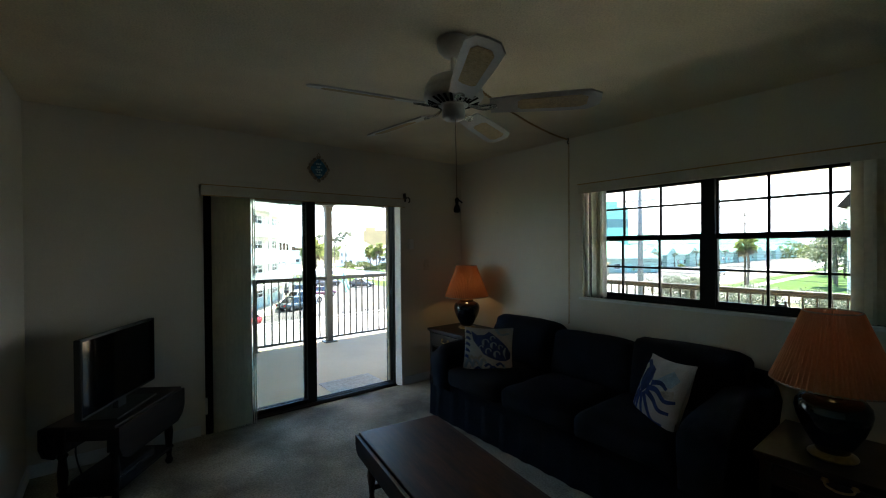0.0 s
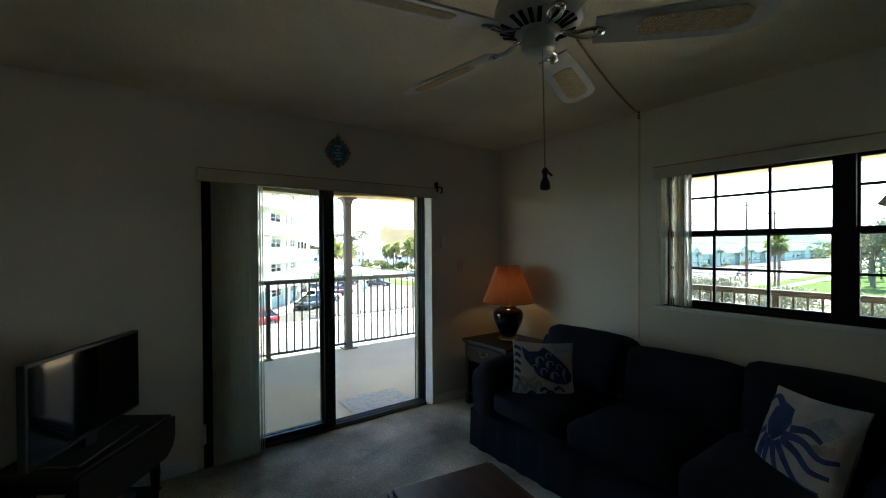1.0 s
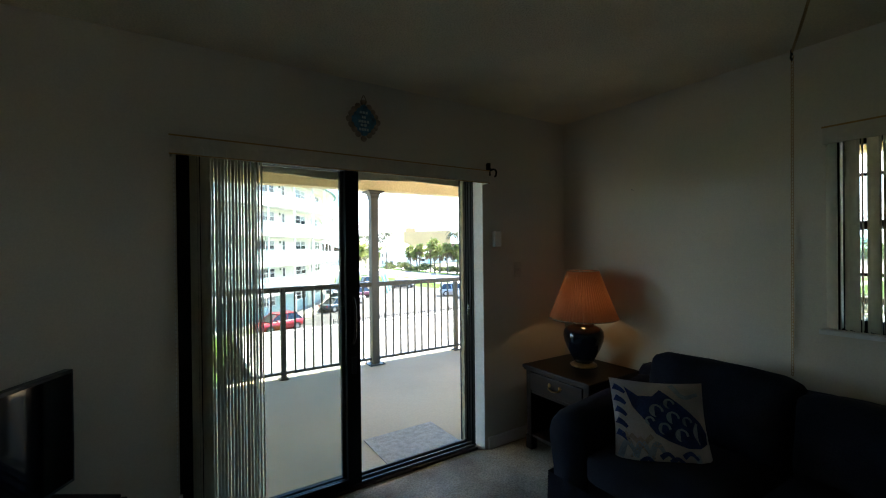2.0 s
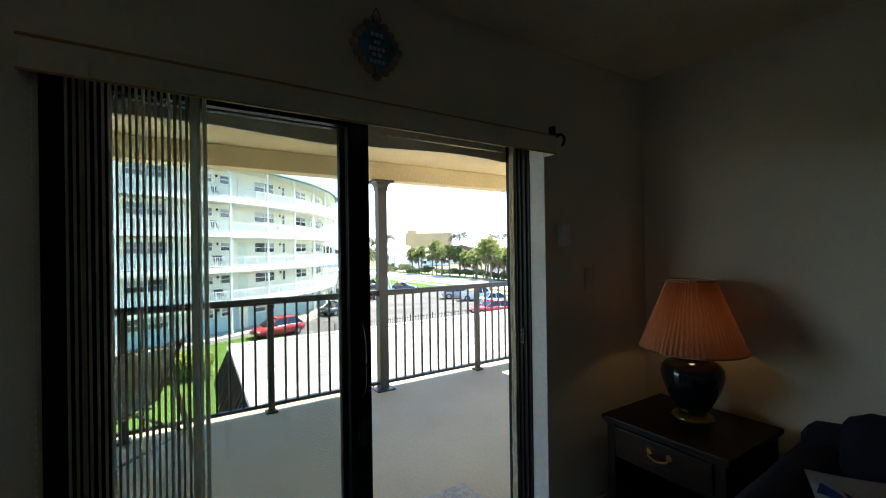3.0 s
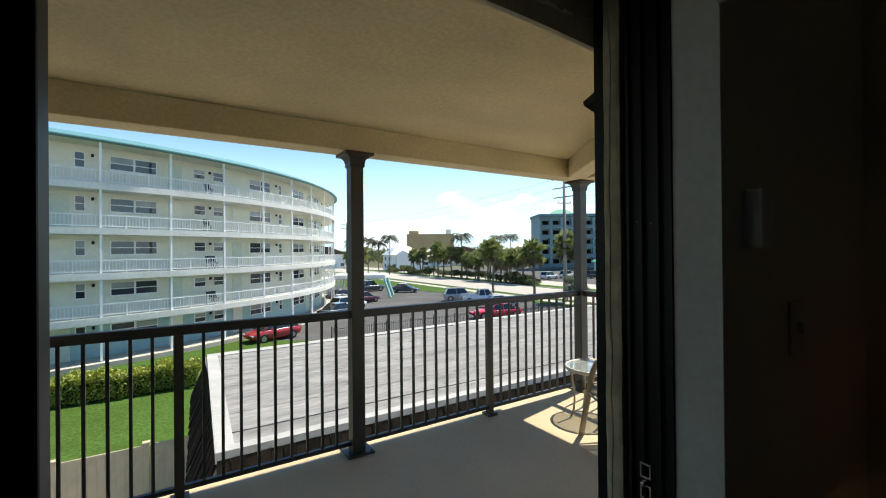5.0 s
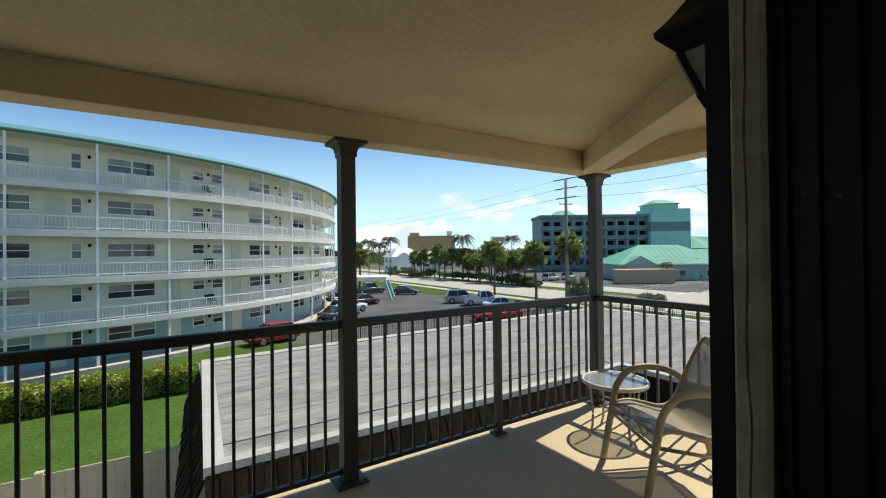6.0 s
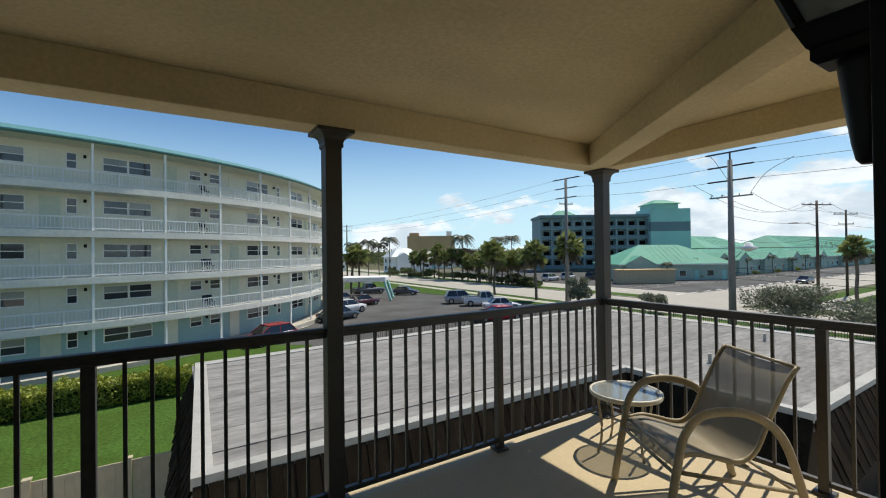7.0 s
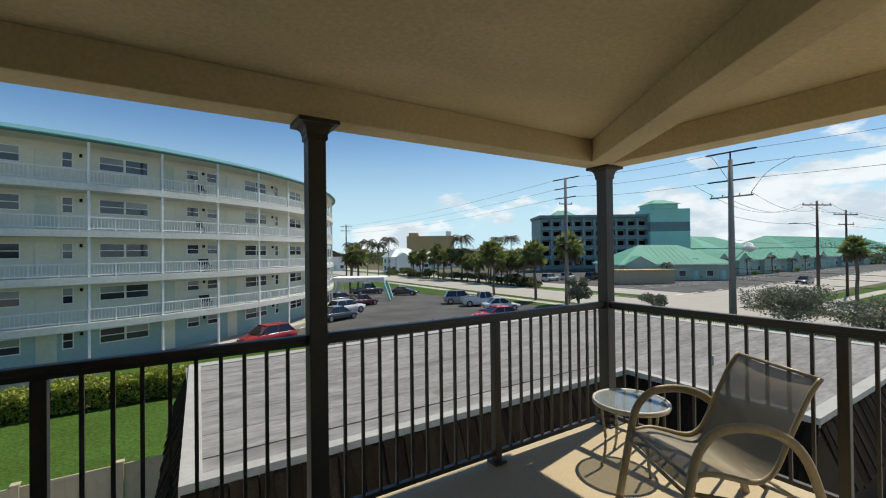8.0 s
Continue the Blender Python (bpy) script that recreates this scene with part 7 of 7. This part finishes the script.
utility_pole(39.0, 17.4, 14.45, 0.30, POLEGREY, ((15.1, 3.85, -88), (13.9, 3.55, -88), (12.65, 3.55, -88), (11.25, 3.3, -88)), "tall grey concrete utility pole with crossarms")
utility_pole(40.2, 36.6, 16.0, 0.27, POLEGREY, ((15.9, 4.0, -88), (14.7, 3.4, -88), (13.5, 3.2, -88), (12.7, 1.8, -22)), "tall grey concrete utility pole with crossarms")
utility_pole(63.4, 18.6, 12.4, 0.19, WOODPOLE, ((11.9, 4.0, -25),), "dark wooden utility pole with crossarm")
utility_pole(77.6, 19.5, 12.0, 0.18, WOODPOLE, ((11.4, 3.9, -25), (10.0, 2.5, -25)), "dark wooden utility pole with crossarm")
utility_pole(108, 12, 11.0, 0.17, WOODPOLE, ((10.4, 3.0, -25),), "dark wooden utility pole with crossarm")
utility_pole(40.0, 118, 15.2, 0.24, WOODPOLE, ((14.6, 3.4, -10), (13.4, 3.0, -10)), "dark wooden utility pole with crossarm")
utility_pole(38.0, -30, 15.5, 0.28, POLEGREY, ((15.4, 4.5, -22), (14.2, 4.2, -22)), "tall grey concrete utility pole with crossarms")


def wire(a, b, sag, name="power_line"):
    a, b = Vector(a), Vector(b)
    bm = bmesh.new()
    pts = []
    for i in range(21):
        t = i / 20
        p = a.lerp(b, t)
        p.z -= sag * 4 * t * (1 - t)
        pts.append(p)
    sweep(bm, pts, 0.016, n=5)
    solid(name, bm, WIRE, "thin black overhead power line", "power line", group="overhead lines")


def arm_end(x, y, z, w, ang, u):
    """The insulator at share u of a crossarm."""
    return (x + u * w * math.cos(radians(ang)), y + u * w * math.sin(radians(ang)), G + z + (0.0 if ang == -88 and z > 12 else 0.24))


for z1, w1, z2, w2 in ((15.1, 3.85, 15.9, 4.0), (13.9, 3.55, 14.7, 3.4), (12.65, 3.55, 13.5, 3.2)):
    wire(arm_end(38.0, -30, z1, 4.5, -88, -0.46), arm_end(39.0, 17.4, z1, w1, -88, 0.46), 0.6)
    wire(arm_end(39.0, 17.4, z1, w1, -88, -0.46), arm_end(40.2, 36.6, z2, w2, -88, 0.46), 0.25)
    wire(arm_end(40.2, 36.6, z2, w2, -88, -0.46), arm_end(40.0, 118, min(z2 - 1.0, 14.6), 3.4, -10, 0.0), 0.9)
P3, P4, P5 = (63.4, 18.6), (77.6, 19.5), (108, 12)
for u in (-0.46, -0.2, 0.46):
    wire(arm_end(39.0, 17.4, 11.25, 3.3, -88, u), arm_end(*P3, 11.9, 4.0, -25, u), 1.3)
    wire(arm_end(*P3, 11.9, 4.0, -25, u), arm_end(*P4, 11.4, 3.9, -25, u), 0.35)
    wire(arm_end(*P4, 11.4, 3.9, -25, u), arm_end(*P5, 10.4, 3.0, -25, u), 0.7)
for z in (9.6, 7.6):
    wire((39.0, 17.4, G + z), (*P3, G + z + 0.3), 0.45)
    wire((*P3, G + z + 0.3), (*P4, G + z + 0.2), 0.2)
    wire((*P4, G + z + 0.2), (*P5, G + z), 0.4)
for z in (4.2, 4.7, 5.1):
    wire((39.0, 17.4, G + z), (*P3, G + z + 0.4), 0.3)
    wire((*P3, G + z + 0.4), (*P4, G + z + 0.4), 0.2)
    wire((*P4, G + z + 0.4), (*P5, G + z + 0.4), 0.3)
    wire((38, -30, G + z + 0.1), (39.0, 17.4, G + z), 0.5)
# slack jumpers between the crossarms
for (za, wa, ua), (zb, wb, ub), (bx, by, bz) in (((15.1, 3.85, -0.46), (12.65, 3.55, -0.04), (0.3, 0.5, 0.9)), ((12.65, 3.55, -0.85), (11.25, 3.3, -0.42), (0.0, 0.1, 0.05)), ((13.9, 3.55, 1.25), (11.25, 3.3, 0.46), (0.0, 0.35, 0.25))):
    a, b = Vector(arm_end(39.0, 17.4, za, wa, -88, ua)), Vector(arm_end(39.0, 17.4, zb, wb, -88, ub))
    bm = bmesh.new()
    sweep(bm, smooth_path([a, (a + b) / 2 + Vector((bx, by, bz)), b], 6), 0.02, n=5)
    solid("jumper_cable", bm, WIRE, "slack black jumper cable on the pole", "cable", group="jumper cables")
# floodlight on a raked arm of the concrete pole
fl = thing("floodlight", pose(39.0, 17.4, G + 6.0), "white floodlight on a thin arm of the concrete pole", "floodlight")
bm = bmesh.new()
sweep(bm, smooth_path([(0.05, -0.27, 0.0), (0.1, -0.7, 0.45), (0.1, -0.95, 0.75)]), 0.025, n=6)
part("arm", bm, IRON, fl)
bm = bmesh.new()
lathe(bm, [(0.10, 0.50), (0.30, 0.60), (0.62, 0.72), (0.66, 0.84), (0.34, 0.98), (0.26, 1.20), (0.10, 1.28)], 14, (0.1, -1.25, 0))
part("head", bm, FACADEWHITE, fl, smooth=True)
# street lamp arm on the wooden pole
sl = thing("street_lamp", pose(63.4, 18.6, G + 9.3), "grey cobra-head street lamp on the pole", "street lamp")
bm = bmesh.new()
sweep(bm, smooth_path([(0, 0, 0), (-0.9, 0.5, 0.35), (-2.3, 1.3, 0.45)]), 0.035, n=6)
part("arm", bm, POLEGREY, sl)
bm = bmesh.new()
sweep(bm, smooth_path([(-2.2, 1.25, 0.45), (-2.6, 1.5, 0.44), (-3.0, 1.7, 0.40)]), 0.14, 0.07, 8)
part("lamp_head", bm, POLEGREY, sl)


# ---------------------------------------------------------------- hotel, motel, far buildings
def oblong(name, m, label, cat):
    return thing(name, m, label, cat)


hotel = oblong("hotel", pose(116.4, 91.4, G, 0, 0, -32.3), "slate-blue five-storey beach hotel with balconies and aqua stair tower", "hotel")
# local x along the front (towards the tower), -y to the viewer
HW, HS = 36.0, 3.25
bm = bmesh.new()
box(bm, -HW / 2, HW / 2, 1.4, 14, 0, 5 * HS + 1.6)
part("wall", bm, HOTELBLUE, hotel)
bm = bmesh.new()
box(bm, -HW / 2 - 0.4, HW / 2, -0.5, 14.3, 5 * HS + 1.61, 5 * HS + 2.5)
part("parapet", bm, HOTELDARK, hotel)
slabm = mesh_of("balcony_slab", B(-HW / 2, HW / 2, -0.3, 1.4, -0.12, 0.12), HOTELBLUE)
finm = mesh_of("party_wall", B(-0.22, 0.22, -0.25, 1.4, 0.121, HS - 0.121), HOTELBLUE)
# matt black sheets carry the shade inside the balcony openings
openingm = mesh_of("sliding_door", B(-1.25, 1.0, 1.34, 1.399, 0.13, 2.5), BLACKMAT)
curm = mesh_of("curtain_panel", B(-0.22, 0.22, 1.30, 1.335, 0.13, 2.4), GREYGLASS)
hrail = mesh_of("balcony_rail", B(-1.75, 1.75, -0.28, -0.22, 0.95, 1.03), HOTELBLUE)
hpan = mesh_of("rail_panel", B(-1.75, 1.75, -0.26, -0.24, 0.13, 0.94), HOTELDARK)
nb = 10
for s in range(5):
    z = 1.0 + s * HS
    piece("balcony_slab", slabm, hotel, pose(0, 0, z))
    for k in range(nb + 1):
        x = -HW / 2 + HW * k / nb
        piece("party_wall", finm, hotel, pose(x, 0, z))
        if k < nb:
            xc = x + HW / nb / 2
            piece("sliding_door", openingm, hotel, pose(xc + 0.3, 0, z))
            piece("curtain_panel", curm, hotel, pose(xc - 0.9, 0, z))
            piece("balcony_rail", hrail, hotel, pose(xc, 0, z))
            piece("rail_panel", hpan, hotel, pose(xc, 0, z))
part("tower", B(HW / 2, HW / 2 + 13.2, -1.6, 9, 0, 12.9), HOTELTEAL, hotel, "aqua painted stair tower")
part("tower", B(HW / 2, HW / 2 + 13.2, -1.6, 9, 12.901, 16.0), HOTELDARK, hotel, "slate band of the stair tower")
bm = bmesh.new()
box(bm, HW / 2, HW / 2 + 13.2, -1.6, 9, 16.001, 20.4)
box(bm, HW / 2 + 1.0, HW / 2 + 9.0, -1.9, 8, 20.401, 22.0)
part("tower", bm, HOTELTEAL, hotel, "aqua top of the stair tower")
bm = bmesh.new()
lo = [bm.verts.new(v) for v in ((HW / 2 + 0.2, -2.7, 22.0), (HW / 2 + 9.8, -2.7, 22.0), (HW / 2 + 9.8, 8.8, 22.0), (HW / 2 + 0.2, 8.8, 22.0))]
hi = [bm.verts.new(v) for v in ((HW / 2 + 3.2, 2.0, 23.6), (HW / 2 + 6.8, 2.0, 23.6), (HW / 2 + 6.8, 4.0, 23.6), (HW / 2 + 3.2, 4.0, 23.6))]
for i in range(4):
    bm.faces.new((lo[i], lo[(i + 1) % 4], hi[(i + 1) % 4], hi[i]))
bm.faces.new(hi)
bm.faces.new(lo[::-1])
part("tower_roof", bm, MINTROOF, hotel, "mint green hipped roof")
bm = bmesh.new()
cp = [bm.verts.new(v) for v in ((-13.5, 3, 18.76), (-4.5, 3, 18.76), (-4.5, 10, 18.76), (-13.5, 10, 18.76))]
ap = [bm.verts.new(v) for v in ((-10.5, 6.5, 20.9), (-7.5, 6.5, 20.9))]
for q in ((cp[0], cp[1], ap[1], ap[0]), (cp[1], cp[2], ap[1]), (cp[2], cp[3], ap[0], ap[1]), (cp[3], cp[0], ap[0])):
    bm.faces.new(q)
bm.faces.new(cp[::-1])
part("roof_lantern", bm, MINTROOF, hotel, "small mint green hipped roof")


def hip_house(name, x0, x1, y0, y1, eave, ridge, wall, roof, label, cat, gables=(), wins=0, over=0.7, at=None):
    Hh = thing(name, at or pose(0, 0, G), label, cat)
    part("wall", B(x0, x1, y0, y1, 0, eave), wall, Hh)
    bm = bmesh.new()
    w = (y1 - y0) / 2 + over
    lo = [bm.verts.new(v) for v in ((x0 - over, y0 - over, eave), (x1 + over, y0 - over, eave), (x1 + over, y1 + over, eave), (x0 - over, y1 + over, eave))]
    inn = min(w, (x1 - x0) / 2 * 0.95)
    ra, rb = bm.verts.new((x0 - over + inn, (y0 + y1) / 2, ridge)), bm.verts.new((x1 + over - inn, (y0 + y1) / 2, ridge))
    bm.faces.new((lo[0], lo[1], rb, ra))
    bm.faces.new((lo[1], lo[2], rb))
    bm.faces.new((lo[2], lo[3], ra, rb))
    bm.faces.new((lo[3], lo[0], ra))
    bm.faces.new(lo[::-1])
    # standing seams on the front slope
    seams = []
    ns = int((x1 - x0) / 1.2)
    for k in range(1, ns):
        x = x0 + (x1 - x0) * k / ns
        zr = ridge if x0 - over + inn < x < x1 + over - inn else None
        if zr:
            seams.append(x)
    rf = part("roof", bm, roof, Hh)
    bm = bmesh.new()
    sweep(bm, [(0, y0 - over, eave + 0.02), (0, (y0 + y1) / 2, ridge + 0.02)], 0.03, n=4)
    seam_me = mesh_of("seam", bm, roof)
    for x in seams:
        piece("seam", seam_me, rf, pose(x, 0, 0))
    part("fascia", B(x0 - over, x1 + over, y0 - over - 0.03, y0 - over - 0.005, eave - 0.25, eave + 0.02), FACADEWHITE, Hh)
    for gx, gw in gables:
        bm = bmesh.new()
        a, b, c = (gx - gw, y0 - over - 0.6, eave), (gx + gw, y0 - over - 0.6, eave), (gx, y0 - over - 0.6, eave + gw * 0.55)
        va = [bm.verts.new(v) for v in (a, b, c)]
        vb = [bm.verts.new((v[0], y0 + 5, v[2])) for v in (a, b, c)]
        bm.faces.new((va[0], va[2], vb[2], vb[0]))
        bm.faces.new((va[2], va[1], vb[1], vb[2]))
        part("gable_roof", bm, roof, Hh)
        bm = bmesh.new()
        bm.faces.new([bm.verts.new((v[0], v[1] + 0.1, v[2] - 0.05)) for v in (a, b, c)])
        box(bm, gx - gw + 0.3, gx + gw - 0.3, y0 - over - 0.5, y0, 0, eave - 0.01)
        part("gable_wall", bm, wall, Hh)
    if wins:
        pm = mesh_of("pane", B(-0.7, 0.7, -0.04, 0.0, 0.9, 2.1), DARKGLASS)
        fm = mesh_of("window", B(-0.8, 0.8, -0.035, -0.001, 0.8, 2.2), FACADEWHITE)
        dm = mesh_of("door", B(-0.45, 0.45, -0.04, 0.0, 0.05, 2.1), HOTELTEAL)
        for k in range(wins):
            x = x0 + (x1 - x0) * (k + 0.5) / wins
            if k % 2:
                piece("door", dm, Hh, pose(x, y0, 0))
            else:
                wd = piece("window", fm, Hh, pose(x, y0, 0))
                piece("pane", pm, wd, pose(0, -0.01, 0))
    return Hh


hip_house("motel", -10.5, 13.8, 0, 15, 3.6, 7.9, MOTELWALL, MINTROOF, "low aqua-grey motel wing with mint metal roof", "motel", [(-6.6, 3.4)], 8, at=pose(89.7, 51.6, G, 0, 0, -32.3))
hip_house("motel", 106, 262, 51, 62, 3.9, 6.8, MOTELWALL, MINTROOF, "long low motel wing with mint metal roof and gables", "motel", [(111, 3.5), (122, 3.5), (137, 3.5), (156, 3.5), (178, 3.5), (200, 3.5), (225, 3.5), (248, 3.5)], 60)
hip_house("motel", 148, 186, 72, 92, 7.2, 11.6, MOTELWALL, MINTROOF, "rear motel wing with mint metal roof", "motel", (), 0)
hip_house("motel", 212, 380, 72, 92, 7.2, 12.6, MOTELWALL, MINTROOF, "long rear motel wing with mint metal roof", "motel", (), 0)
dumpster = thing("timber_enclosure", pose(78.2, 49.5, G, 0, 0, -32.3), "pale timber enclosure beside the motel", "enclosure")
part("wall", B(-5.6, 5.6, -0.2, 0.0, 0, 2.65), FENCEBEIGE, dumpster)
part("wall", B(-5.6, -5.4, 0.002, 3.0, 0, 2.65), FENCEBEIGE, dumpster)
part("roof_board", B(-5.8, 5.8, -0.5, 3.0, 2.651, 2.82), OCHRE, dumpster)
h1 = hip_house("house", 61, 73, 132, 139, 5.4, 8.4, M("pale_aqua_wall", (0.80, 0.82, 0.80), 0.8, var=0.05), M("pale_metal_roof", (0.55, 0.60, 0.62), 0.5, var=0.05), "white two-storey house with pale metal roof", "house", [(65, 2.8), (70.5, 2.2)], 6)
for hx, hy, hw, hd, he, hrg, wm_, rm_, lab in ((84, 150, 14, 10, 4.2, 7.4, FACADEWHITE, ROOFLIP, "white bungalow with grey roof in the distance"), (104, 158, 16, 10, 5.6, 8.6, CREAMWALL, SHINGLE, "cream house with brown roof in the distance"), (126, 150, 18, 11, 4.6, 7.6, BLUEWALL, ROOFLIP, "pale blue house with grey roof in the distance"), (42, 165, 14, 10, 5.6, 8.8, FACADEWHITE, SHINGLE, "white house with brown roof in the distance")):
    hip_house("house", hx, hx + hw, hy, hy + hd, he, hrg, wm_, rm_, lab, "house", (), 5)
ob = oblong("ochre_building", pose(111, 190, G, 0, 0, -32), "ochre flat-roofed apartment block in the distance", "apartment building")
part("wall", B(-12.5, 12.5, 0, 14, 0, 15.6), OCHRE, ob)
part("roof_hut", B(-11.5, -6.5, 2, 8, 15.61, 17.4), OCHRE, ob)
part("roof_hut", B(8.2, 11.0, 2, 6, 15.61, 18.0), FACADEWHITE, ob)
wm = mesh_of("window", B(-1.0, 1.0, -0.03, 0.02, 0, 1.4), DARKGLASS)
rb = oblong("balcony_building", pose(58, 4.7, G, 0, 0, -90), "three-storey building with dark mansard roof and open balconies", "apartment building")
part("wall", B(3.4, 20, 1.9, 12, 0, 10.55), ROOFLIP, rb)
bm = bmesh.new()
lo = [bm.verts.new(v) for v in ((-0.7, -0.9, 10.6), (21, -0.9, 10.6), (21, 13, 10.6), (-0.7, 13, 10.6))]
hi = [bm.verts.new(v) for v in ((0.3, 0.2, 12.3), (20, 0.2, 12.3), (20, 12, 12.3), (0.3, 12, 12.3))]
for i in range(4):
    bm.faces.new((lo[i], lo[(i + 1) % 4], hi[(i + 1) % 4], hi[i]))
bm.faces.new(hi)
bm.faces.new(lo[::-1])
part("mansard_roof", bm, SHINGLE, rb, "dark mansard roof")
for s in range(3):
    z = 0.1 + 3.5 * s
    part("balcony_slab", B(0, 20, -0.2, 1.89, z, z + 0.2), CREAMWALL, rb)
    part("balcony_slab", B(0, 3.39, 1.891, 11.5, z, z + 0.2), CREAMWALL, rb)
    if s:
        rl = part("balcony_rail", B(0, 20, -0.15, -0.09, z + 1.15, z + 1.22), BRONZE, rb)
        pkm = mesh_of("picket", B(-0.02, 0.02, -0.14, -0.10, z + 0.201, z + 1.149), BRONZE)
        for k in range(80):
            piece("picket", pkm, rl, pose(0.1 + 0.25 * k, 0, 0))
    for k in range(4):
        piece("window", wm, rb, pose(6.0 + 3.6 * k, 1.89, 0.9 + 3.5 * s))
for k in range(6):
    for s in range(3):
        part("column", B(0.02 + 3.7 * k, 0.28 + 3.7 * k, -0.08, 0.18, 0.301 + 3.5 * s, 3.599 + 3.5 * s if s < 2 else 10.59), CREAMWALL, rb)
for px_, py_, ph in ((90, 10.6, 6.4), (102, 12.6, 7.2), (112, 15.4, 7.0)):
    palm("fan", px_, py_, ph, 1.9, int(px_), px_ * 3)
sidew = mesh_of("window", B(-0.06, -0.002, -0.6, 0.6, 0, 1.3), DARKGLASS)
for wy, wz in ((133.8, 0.9), (137.2, 0.9), (133.8, 3.4), (137.2, 3.4)):
    piece("window", sidew, h1, pose(61, wy, wz))
